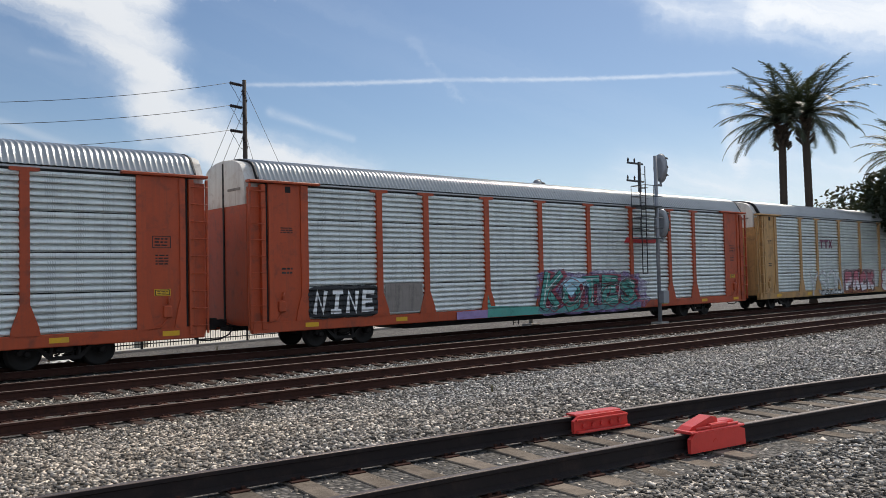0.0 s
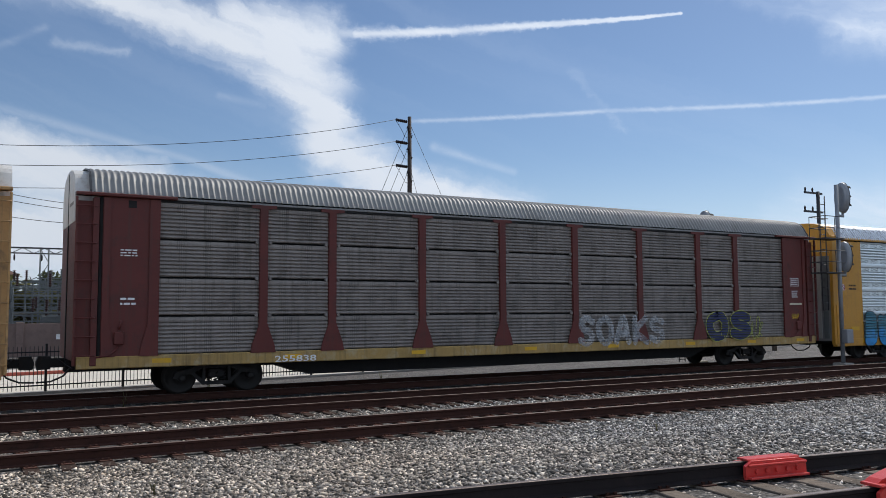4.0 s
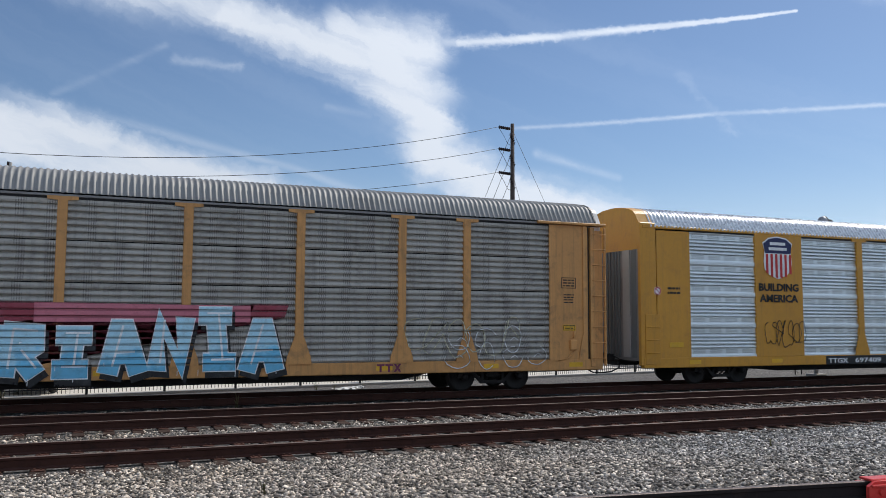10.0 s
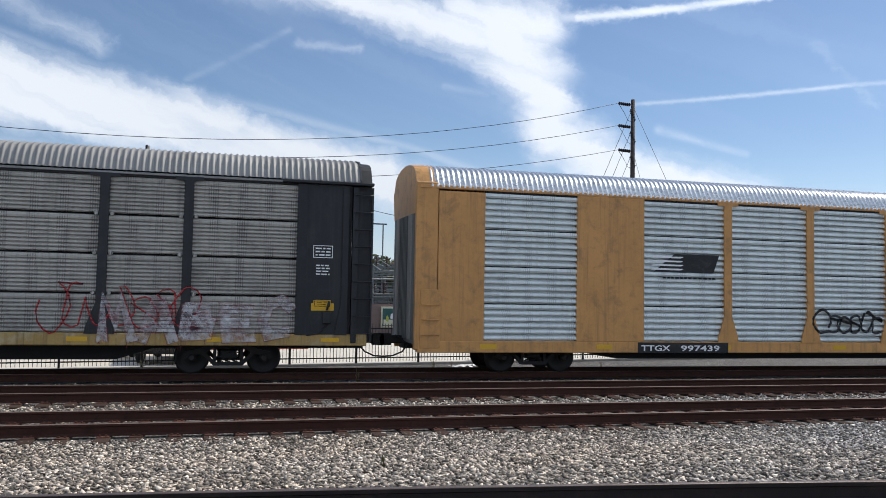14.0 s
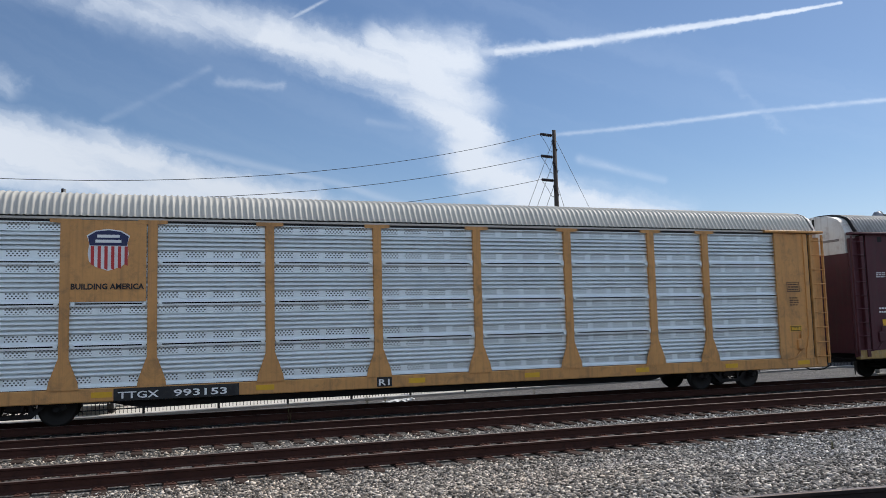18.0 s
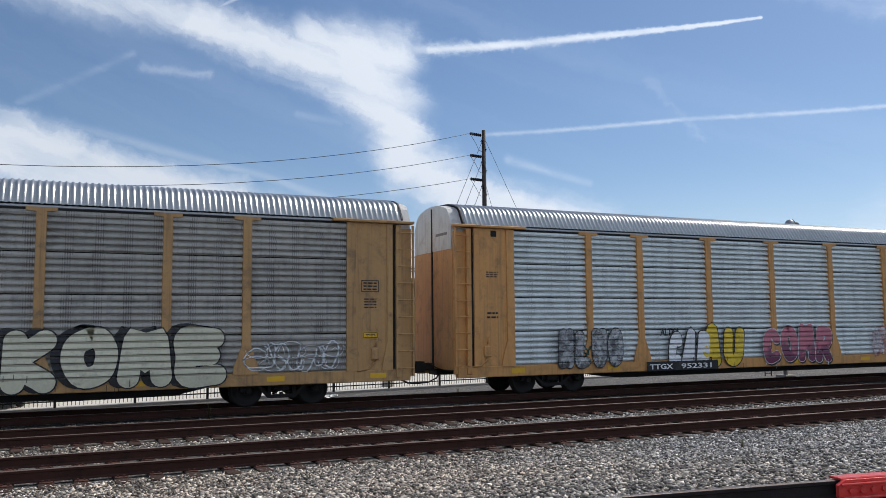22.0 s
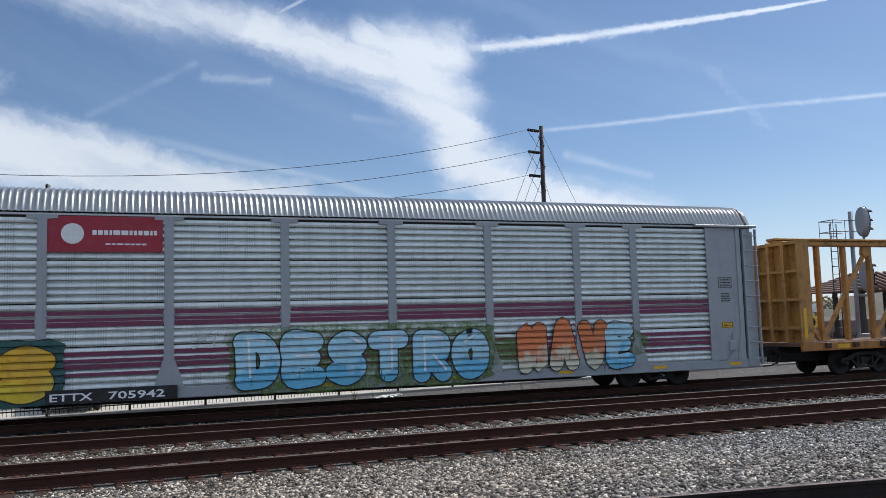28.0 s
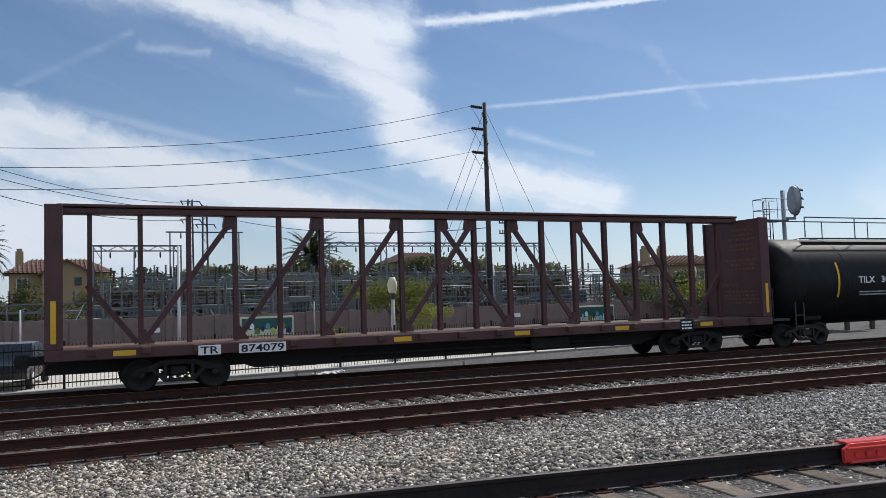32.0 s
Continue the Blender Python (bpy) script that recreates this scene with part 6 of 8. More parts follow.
def patch(root, pts, material, y=-1.594, label="sprayed patch of paint"):
    """A loose sprayed patch."""
    return part("graffiti", Geo().prism(pts, y - 0.003, y + 0.003), material, root, label)


def street_paint(T):
    """Sprayed pieces and tags, wagon by wagon."""
    # 1
    spray(T[1], "NINE", -12.0, 1.0, 2.4, 0.85, "white_spray", "black_spray", "black_spray", seed=2, fat=0.085, edge=0.05, sharp=True, shear=0.12, bulge=0.02)
    patch(T[1], [(-4.5, 0.60), (4.9, 0.60), (4.9, 0.86), (-1.6, 0.90), (-4.3, 1.02), (-4.45, 1.5)], "teal_spray", -1.590)
    patch(T[1], [(-6.0, 0.60), (-4.5, 0.60), (-4.45, 0.9), (-6.0, 0.88)], "lilac_spray", -1.590)
    spray(T[1], "KOTES", -1.6, 0.64, 6.2, 1.48, "teal_spray", "black_spray", "lilac_faded_spray", seed=5, fat=0.11, edge=0.03, block="crimson_spray", depth=(0.16, 0.02), sharp=True, shear=0.10, bulge=0.14, loose=0.24, shine="white_spray")
    patch(T[1], [(3.9, 0.66), (5.2, 0.62), (5.7, 0.95), (5.3, 1.25), (5.6, 1.7), (4.6, 2.05), (4.2, 1.5)], "lilac_faded_spray", -1.591)
    patch(T[1], [(0.2, 1.2), (0.8, 1.75), (1.5, 1.55), (1.1, 1.95), (0.3, 2.05), (-0.4, 1.8)], "pale_blue_spray", -1.618)
    scrawl(T[1], -1.6, 0.75, 6.3, 1.2, "black_spray", 9, seed=12, r=0.013, y=-1.626)
    scrawl(T[1], -1.2, 0.72, 5.6, 1.2, "crimson_spray", 6, seed=15, r=0.018, y=-1.622)
    scrawl(T[1], -1.4, 0.80, 5.8, 1.1, "white_spray", 5, seed=18, r=0.009, y=-1.630)
    # 2
    spray(T[2], "YSON", -8.6, 0.62, 4.6, 1.45, "white_faded_spray", "white_faded_spray", None, seed=3, fat=0.07, edge=0.01)
    spray(T[2], "PACK", -3.95, 0.70, 4.3, 1.30, "white_spray", "crimson_faded_spray", "crimson_faded_spray", seed=4, fat=0.15, edge=0.03, third="pink_spray", bulge=0.02, sharp=True, loose=0.03)
    spray(T[2], "SEARS", 1.5, 0.66, 5.4, 1.42, "white_spray", "crimson_spray", None, seed=8, fat=0.15, edge=0.045, block="pink_spray", depth=(-0.05, 0.03))
    # 3
    spray(T[3], "SOAKS", 1.5, 0.92, 4.0, 1.05, "grey_faded_spray", "white_faded_spray", None, seed=4, fat=0.10, edge=0.02)
    spray(T[3], "OS", 7.6, 0.95, 2.5, 1.15, "navy_spray", "lime_spray", None, seed=6, fat=0.15, edge=0.03)
    # 4
    spray(T[4], "BUAK", -12.15, 0.60, 3.75, 1.50, "azure_spray", "black_spray", None, seed=2, fat=0.145, edge=0.035, third="deep_teal_spray", shear=0.06, loose=0.10, drips=False)
    spray(T[4], "NTE", -6.95, 0.62, 3.0, 1.52, "green_spray", "black_spray", None, seed=6, fat=0.15, edge=0.03, third="dark_green_spray", shear=0.08, loose=0.10)
    patch(T[4], [(-3.95, 0.60), (-1.5, 0.60), (-1.6, 0.95), (-2.1, 1.15), (-2.6, 1.65), (-3.0, 1.2), (-3.9, 1.1)], "lime_faded_spray", -1.592)
    patch(T[4], [(-3.6, 0.80), (-2.0, 0.74), (-1.1, 0.80), (-0.75, 1.3), (-1.0, 2.0), (-2.8, 2.1), (-3.5, 1.6)], "grey_faded_spray", -1.602)
    patch(T[4], [(5.3, 0.62), (10.8, 0.62), (11.0, 1.3), (10.4, 1.9), (9.0, 2.05), (7.6, 1.95), (5.9, 2.1), (5.2, 1.3)], "lime_faded_spray", -1.592)
    spray(T[4], "COAUO", 5.6, 0.66, 5.2, 1.35, "grey_spray", "lime_faded_spray", None, seed=9, fat=0.19, edge=0.04, loose=0.15)
    scrawl(T[4], 6.0, 0.9, 4.4, 0.9, "black_spray", 6, seed=7, r=0.012, y=-1.625)
    side_mark(T[4], 1.55, 0.63, 0.24)
    # 5
    patch(T[5], [(-10.5, 1.4), (-7.2, 1.3), (-7.3, 2.1), (-9.2, 2.4), (-11.4, 2.3)], "green_faded_spray", -1.592)
    spray(T[5], "BOIKO", -12.85, 0.58, 5.5, 1.66, "white_spray", "black_spray", "black_spray", seed=4, fat=0.24, edge=0.05, loose=0.10)
    patch(T[5], [(-6.2, 1.35), (-5.1, 1.6), (-4.75, 2.15), (-2.2, 2.1), (-2.2, 2.22), (-4.85, 2.34), (-5.2, 1.85)], "sky_spray", -1.592, "turquoise sprayed arrow")
    spray(T[5], "INCH", -4.9, 0.60, 7.3, 1.66, "white_spray", "black_spray", "black_spray", seed=5, fat=0.165, edge=0.05, sharp=True, bulge=0.03, block="sky_spray", depth=(0.05, 0.05))
    spray(T[5], "OWAXED", 2.3, 0.68, 7.7, 1.42, "white_spray", "black_spray", "teal_faded_spray", seed=9, fat=0.115, edge=0.035, sharp=True, shine="black_spray", bulge=0.05, loose=0.08)
    # 6
    spray(T[6], "SUL", -12.1, 1.05, 2.3, 0.95, "grimy_galvanised", "black_spray", None, seed=2, fat=0.08, edge=0.03)
    patch(T[6], [(-4.2, 0.66), (-3.5, 0.66), (-3.3, 1.5), (-3.6, 2.5), (-2.0, 2.5), (-2.0, 2.2), (4.0, 2.15), (4.1, 2.5), (3.2, 2.5), (3.0, 2.0), (-4.0, 1.9)], "crimson_spray", -1.588)
    patch(T[6], [(-2.0, 2.02), (3.1, 2.02), (3.1, 2.46), (-2.0, 2.50)], "pink_spray", -1.592)
    spray(T[6], "ARIANIA", -3.95, 0.64, 7.9, 1.50, "sky_spray", "white_spray", None, seed=7, third="pale_blue_spray", fat=0.15, edge=0.03, block="black_spray", depth=(0.05, -0.10), loose=0.14, sharp=True, shine="white_spray")
    side_mark(T[6], 6.6, 0.64, 0.22)
    bubbles(T[6], 8.6, 0.64, 3.5, 1.30, "white_spray", 7, seed=11, r=0.016)
    # 8
    spray(T[8], "MABEC", 7.2, 0.80, 4.9, 1.20, "white_faded_spray", "crimson_faded_spray", None, seed=5, fat=0.11, edge=0.03, sharp=True, loose=0.14)
    # 9
    side_mark(T[9], 3.2, 0.64, 0.18)
    # 10
    spray(T[10], "SESMK", -11.6, 0.62, 9.4, 1.62, "purple_spray", "pale_blue_spray", "crimson_faded_spray", seed=4, fat=0.17, edge=0.022, sharp=True, shear=0.14, loose=0.16, block="navy_spray", depth=(0.08, -0.05), shine="sky_spray")
    spray(T[10], "REM", -1.3, 1.2, 1.5, 0.85, "navy_spray", "lilac_spray", "crimson_spray", seed=5, fat=0.09, edge=0.02)
    spray(T[10], "NUTRO", 1.6, 0.60, 9.0, 1.62, "dark_green_spray", "teal_spray", "purple_spray", seed=6, fat=0.14, edge=0.022, sharp=True, loose=0.16, shine="sky_spray")
    # 12
    bubbles(T[12], -12.3, 0.74, 5.9, 1.22, "white_spray", 17, seed=9)
    bubbles(T[12], -6.6, 0.95, 0.9, 0.85, "lilac_spray", 5, seed=4, r=0.012)
    patch(T[12], [(-4.7, 1.05), (-3.6, 1.35), (-3.2, 2.1), (-2.6, 2.35), (-2.1, 2.1), (-0.7, 2.15), (0.3, 2.3), (1.0, 2.05), (1.1, 1.5), (0.6, 1.06)], "teal_faded_spray", -1.592)
    spray(T[12], "AOAIO", -4.1, 1.0, 5.0, 1.25, "grey_faded_spray", "white_faded_spray", None, seed=3, fat=0.10, edge=0.03)
    spray(T[12], "SEDLK", 1.4, 1.02, 5.6, 0.98, "white_faded_spray", "grey_faded_spray", None, seed=3, fat=0.15, edge=0.02, sharp=True, shear=0.15, loose=0.15)
    bubbles(T[12], 7.6, 0.80, 3.4, 1.1, "white_spray", 12, seed=5, r=0.012)
    # 13
    spray(T[13], "YAPR", -6.4, 0.95, 5.0, 1.25, "white_faded_spray", "brick_red_faded_spray", None, seed=2, fat=0.10, edge=0.05)
    spray(T[13], "III", 0.35, 0.98, 1.15, 0.80, "sky_spray", "blue_spray", None, seed=2, fat=0.14, edge=0.02)
    spray(T[13], "KOME", 3.6, 0.62, 5.2, 1.56, "cream_spray", "black_spray", None, seed=12, fat=0.165, edge=0.035, block="black_spray", depth=(-0.12, 0.02), loose=0.08)
    bubbles(T[13], 9.3, 0.9, 2.6, 0.8, "white_spray", 10, seed=6, r=0.012)
    # 14
    spray(T[14], "HLUO", -10.6, 0.74, 2.5, 1.25, "white_faded_spray", "black_spray", None, seed=2, fat=0.12, edge=0.03)
    spray(T[14], "CAD", -6.3, 0.66, 1.8, 1.30, "white_spray", "black_spray", None, seed=2, fat=0.13, edge=0.04, shear=0.15)
    spray(T[14], "AU", -4.95, 0.62, 2.0, 1.40, "yellow_spray", "black_spray", None, seed=3, fat=0.14, edge=0.04, shear=0.10)
    spray(T[14], "COMR", -2.1, 0.66, 3.4, 1.35, "plum_spray", "white_spray", None, seed=2, fat=0.13, edge=0.022, third="pink_spray", block="black_spray", depth=(0.03, -0.04), loose=0.12)
    spray(T[14], "NOICE", 3.5, 0.80, 4.0, 1.15, "white_faded_spray", "pink_faded_spray", None, seed=2, fat=0.14, edge=0.04)
    spray(T[14], "ZESL", 7.75, 0.70, 2.6, 1.25, "blue_spray", "white_spray", None, seed=2, fat=0.17, edge=0.05, third="navy_spray", block="navy_spray")
    text_part(T[14], "ALTKA", -6.6, 1.75, 0.34, "black_spray", 0.8, 0.006, -1.6, 0.1, "graffiti")
    scrawl(T[14], -10.4, 0.95, 1.5, 0.5, "dark_green_spray", 5, seed=3, r=0.02)
    side_mark(T[14], 5.4, 0.66, 0.20)
    # 15
    spray(T[15], "madae", -12.4, 0.60, 8.3, 1.66, "white_faded_spray", "black_spray", None, seed=2, fat=0.115, edge=0.022, sharp=True, block="navy_spray", depth=(-0.20, 0.04), loose=0.04, drips=False)
    patch(T[15], [(-12.3, 0.62), (-4.2, 0.62), (-4.2, 0.95), (-12.1, 0.95)], "grey_spray", -1.596)
    patch(T[15], [(-0.9, 0.98), (-0.7, 1.9), (5.6, 2.0), (6.2, 1.5), (5.8, 0.98)], "purple_faded_spray", -1.586)
    patch(T[15], [(0.2, 0.62), (6.4, 0.62), (6.2, 0.92), (0.3, 0.92)], "teal_faded_spray", -1.590)
    spray(T[15], "KNIAR", -0.2, 0.78, 6.0, 1.30, "teal_faded_spray", "grey_faded_spray", None, seed=2, fat=0.12, edge=0.02, shear=-0.12, block="purple_faded_spray", depth=(0.08, 0.0), sharp=True, loose=0.1)
    spray(T[15], "OKLA", 7.5, 0.9, 3.4, 1.05, "grey_spray", "pink_faded_spray", None, seed=2, fat=0.13, edge=0.02)
    text_part(T[15], "2019", -3.9, 0.66, 0.3, "black_spray", 0.7, 0.01, -1.61, 0.2, "graffiti")
    # 16
    patch(T[16], [(-7.0, 0.50), (5.0, 0.50), (5.4, 0.9), (5.3, 2.0), (4.4, 2.42), (-6.4, 2.40), (-7.1, 1.9)], "dark_plum_spray", -1.590, "dark plum sprayed ground of a large piece")
    spray(T[16], "OSYER", -6.9, 0.56, 12.0, 1.80, "dark_plum_spray", "white_spray", None, seed=2, fat=0.19, edge=0.030, block="tan_spray", depth=(0.17, -0.02), sharp=False, shine="grey_spray", loose=0.03, drips=False)
    patch(T[16], [(5.0, 0.8), (6.0, 0.95), (6.9, 1.5), (6.6, 1.9), (5.6, 2.15), (4.9, 2.2)], "lime_faded_spray", -1.586, "pale yellow sprayed patch")
    patch(T[16], [(-1.9, 0.95), (-1.15, 0.95), (-1.0, 1.7), (-1.5, 1.75), (-1.8, 1.4)], "cream_spray", -1.63, "pale yellow sprayed patch")
    patch(T[16], [(1.3, 1.3), (1.75, 1.3), (1.8, 1.8), (1.0, 1.75), (1.3, 1.6)], "cream_spray", -1.63, "pale yellow sprayed patch")
    scrawl(T[16], 5.8, 1.5, 0.9, 0.5, "black_spray", 5, seed=3, r=0.016)
    # 17
    spray(T[17], "EMS", -11.2, 0.56, 4.3, 1.42, "yellow_spray", "black_spray", "dark_green_spray", seed=3, fat=0.18, edge=0.035, bulge=0.03, third="sign_yellow_spray", shear=0.05, block="dark_green_spray", depth=(0.08, 0.04), loose=0.08)
    patch(T[17], [(-11.9, 0.52), (-11.0, 0.52), (-6.6, 0.52), (-6.6, 0.78), (-11.9, 0.80)], "sky_spray", -1.588)
    patch(T[17], [(-8.4, 2.05), (-8.15, 1.7), (-7.75, 1.68), (-8.05, 1.42), (-7.98, 1.05), (-8.3, 1.27), (-8.65, 1.08), (-8.58, 1.42), (-8.9, 1.66), (-8.52, 1.7)], "sign_yellow_spray", -1.63, "sprayed gold star")
    spray(T[17], "DESTRO", -2.85, 0.56, 7.2, 1.55, "sky_spray", "black_spray", "green_faded_spray", seed=2, fat=0.165, edge=0.035, third="pale_blue_spray", bulge=0.05, loose=0.05, shine="white_spray")
    patch(T[17], [(4.3, 0.9), (5.2, 1.0), (5.2, 1.7), (4.5, 1.8)], "green_faded_spray", -1.590)
    patch(T[17], [(8.6, 0.9), (9.6, 1.1), (9.7, 1.6), (9.1, 1.95), (8.6, 1.7)], "green_faded_spray", -1.590)
    spray(T[17], "NAV", 5.2, 0.62, 3.1, 1.50, "cream_spray", "black_spray", None, seed=2, fat=0.15, edge=0.03, third="orange_spray", loose=0.05)
    spray(T[17], "E", 8.15, 0.66, 1.05, 1.45, "sky_spray", "black_spray", None, seed=2, fat=0.15, edge=0.03, third="pale_blue_spray")


def side_stripes():
    """Purple bands along the two grey wagons."""
    for k in (16, 17):
        for x0, x1 in zip((-PANEL_END,) + POSTS_OLD, POSTS_OLD + (PANEL_END,)):
            a = x0 + (0.13 if x0 > -11.7 else 0)
            b = x1 - (0.13 if x1 < 11.7 else 0)
            for z, h in ((2.53, 0.10), (2.38, 0.08), (2.26, 0.11), (1.57, 0.10), (1.42, 0.08), (1.27, 0.11), (1.10, 0.08)):
                part("stripe", shared(("stripe", round(b - a, 2), h), lambda: Geo().box(0, b - a, -0.002, 0.003, 0, h)), "plum_spray", TRAIN[k], at=(a, -1.553, z))


def fit_marks():
    """The marks were drawn for a wagon 3 percent longer and 5 percent taller."""
    before = {k: set(root.children) for k, root in TRAIN.items()}
    painted_marks()
    fit = Matrix.Translation((0, 0, 0.03)) @ Matrix.Diagonal((0.968, 1, 0.953, 1))
    for k, root in TRAIN.items():
        for ob in root.children:
            if ob not in before[k]:
                ob.matrix_basis = fit @ ob.matrix_basis
                if ob.name.startswith("graffiti"):
                    for q in [ob] + list(ob.children):
                        q.color = (*RIBS[k], 1.0)


fit_marks()
side_stripes()


def centerbeam(i, paint, label, numbers):
    """A centre-beam flat wagon: deck, end bulkheads, a middle wall of posts and braces under one long top beam."""
    root = thing("centerbeam_flatcar", (0, TRACK_T, 0), label, "railway wagon", "freight train")
    h = 11.35
    for s in (-1, 1):
        part("side_sill", shared(("cb_sill", s), lambda: Geo().box(-h, h, min(s * 1.42, s * 1.30), max(s * 1.42, s * 1.30), 0.88, 1.15, 0.015)), "rusty_mustard_paint" if paint == "mustard_paint" else paint, root)
    part("deck", shared("cb_deck", lambda: Geo().box(-h + 0.01, h - 0.01, -1.295, 1.295, 1.03, 1.14)), "deck_rust", root)
    # underframe in the same near-black, its shade being in the colour
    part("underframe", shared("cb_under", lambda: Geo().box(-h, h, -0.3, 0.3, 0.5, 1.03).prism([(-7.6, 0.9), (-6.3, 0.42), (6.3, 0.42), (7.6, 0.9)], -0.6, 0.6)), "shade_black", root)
    part("top_beam", shared("cb_top", lambda: Geo().box(-h + 0.26, h - 0.26, -0.26, 0.26, 4.67, 4.75, 0.015).box(-h + 0.26, h - 0.26, -0.20, 0.20, 4.50, 4.66, 0.015)), paint, root)
    post = shared("cb_post", lambda: Geo().box(-0.058, 0.058, -0.10, -0.07, 1.15, 4.49).box(-0.058, 0.058, 0.07, 0.10, 1.15, 4.49).box(-0.02, 0.02, -0.069, 0.069, 1.15, 4.49))
    xs = [0.61 + 1.215 * k for k in range(9)]
    for s in (-1, 1):
        for x in xs:
            part("post", post, paint, root, at=(s * x, 0, 0))
            part("tie_down", shared("cb_latch", lambda: Geo().box(-0.10, 0.10, -0.09, 0.06, -0.07, 0.10, 0.015)), "latch_rust", root, at=(s * x, -1.44, 1.04))
        for a, b in ((-0.61, 1.825), (1.825, 4.255), (4.255, 6.685), (6.685, 9.115)):
            y = 0.03 * s if a < 0 else 0
            part("brace", Geo().beam((s * (b - 0.06), y, 1.2), (s * (a + 0.06), y, 4.42), 0.10, 0.14), paint, root)
            part("gusset", Geo().prism([(s * a, 4.49), (s * (a + 0.28), 4.49), (s * (a + 0.33), 4.22), (s * (a + 0.22), 4.12), (s * a, 4.18)][::s], -0.095, 0.095), paint, root)
            part("gusset", Geo().prism([(s * b, 1.16), (s * b, 1.54), (s * (b - 0.10), 1.54), (s * (b - 0.34), 1.16)][::s], -0.09, 0.09), paint, root)
        part("brace", Geo().beam((s * 9.2, 0, 1.2), (s * 10.4, 0, 2.7), 0.12, 0.14), paint, root)
        a, b = sorted((s * (h - 0.33), s * (h - 0.28)))
        bulk = part("bulkhead", Geo().box(a, b, -1.335, 1.335, 1.16, 4.58, 0.01), paint, root)
        for y in (-1.37, 1.37):
            c, d = sorted((s * (h - (0.52 if i == 18 else 0.40)), s * h))
            part("bulkhead_post", Geo().box(c, d, y - 0.03, y + 0.03, 1.16, 4.60, 0.012), paint, bulk)
        for y in (-0.7, 0, 0.7):
            c, d = sorted((s * (h - 0.278), s * (h - 0.02)))
            part("bulkhead_rib", Geo().box(c, d, y - 0.06, y + 0.06, 1.16, 4.58, 0.01), paint, bulk)
        for z in (1.6, 2.55, 3.5, 4.45):
            c, d = sorted((s * (h - 0.277), s * (h - 0.06)))
            part("bulkhead_rib", Geo().box(c, d, -1.33, 1.33, z, z + 0.1), paint, bulk)
        rng = random.Random(i * 2 + s)
        ink = "deck_rust"
        g = Geo()
        c, d = sorted((s * (h - 0.336), s * (h - 0.332)))
        for z, y0, y1 in ((4.18, -1.05, 0.1), (4.02, -0.95, 0.0), (3.86, -1.1, 0.15), (3.66, -1.0, 0.1), (3.5, -1.0, 0.0), (3.12, -1.15, 0.3), (2.96, -1.0, 0.1), (2.8, -1.0, 0.1), (2.0, -1.15, 0.5), (1.87, -1.15, 0.35), (1.74, -1.15, 0.4), (1.61, -1.15, 0.1)):
            y = y0
            while y < y1:
                l = rng.uniform(0.05, 0.2)
                g.box(c, d, y, y + l, z, z + 0.075)
                y += l + rng.uniform(0.03, 0.09)
        part("stencil", g, ink, bulk)["kind"] = "stuff"
        part("lettering", letters("WARNING", 0.19, 1.35, 0.006), ink, bulk, at=pose(s * (h - 0.338), 1.15 * s, 2.22, 0, 0, -90 * s))
        part("reflector", Geo().box(s * (h - 0.19) - 0.06, s * (h - 0.19) + 0.06, -1.412, -1.405, 1.3, 2.3), "sign_yellow_spray", bulk)
    for x in (-9.6, -6.0, -2.4, 1.4, 5.0, 8.4):
        part("reflector", shared("cb_reflector", lambda: Geo().box(-0.26, 0.26, -1.428, -1.421, 0.95, 1.08)), "sign_yellow_spray", root, at=(x, 0, 0))
    plate, ink, mark = ("white_spray", "black_spray", "TR") if i != 18 else ("black_spray", "white_spray", "TTZX")
    plaque(root, -7.9, 0.87, 0.55, 0.24, plate, -1.54)
    plaque(root, -6.9, 0.87, 1.2, 0.24, plate, -1.54)
    if numbers:
        text_part(root, numbers, -6.85, 0.90, 0.26, ink, 1.1, 0.004, -1.55)
        text_part(root, mark, -7.85, 0.90, 0.26, ink, 0.45, 0.004, -1.55)
    plaque(root, 7.3, 0.82, 0.55, 0.38, "black_spray", -1.43)
    bars(root, 7.35, 0.86, 0.45, 0.3, 3, "white_spray", -1.436)
    for x in (-8.3, 8.3):
        bogie(root, x, i)
    coupler(root, h - 0.05, 1)
    coupler(root, -h + 0.05, -1)
    part("brake_gear", Geo().box(2.0, 3.4, -0.9, -0.2, 0.45, 0.85, 0.05).tube([(-4, -0.8, 0.62), (5, -0.8, 0.62)], 0.04), "bogie_grime", root)
    TRAIN[i] = root


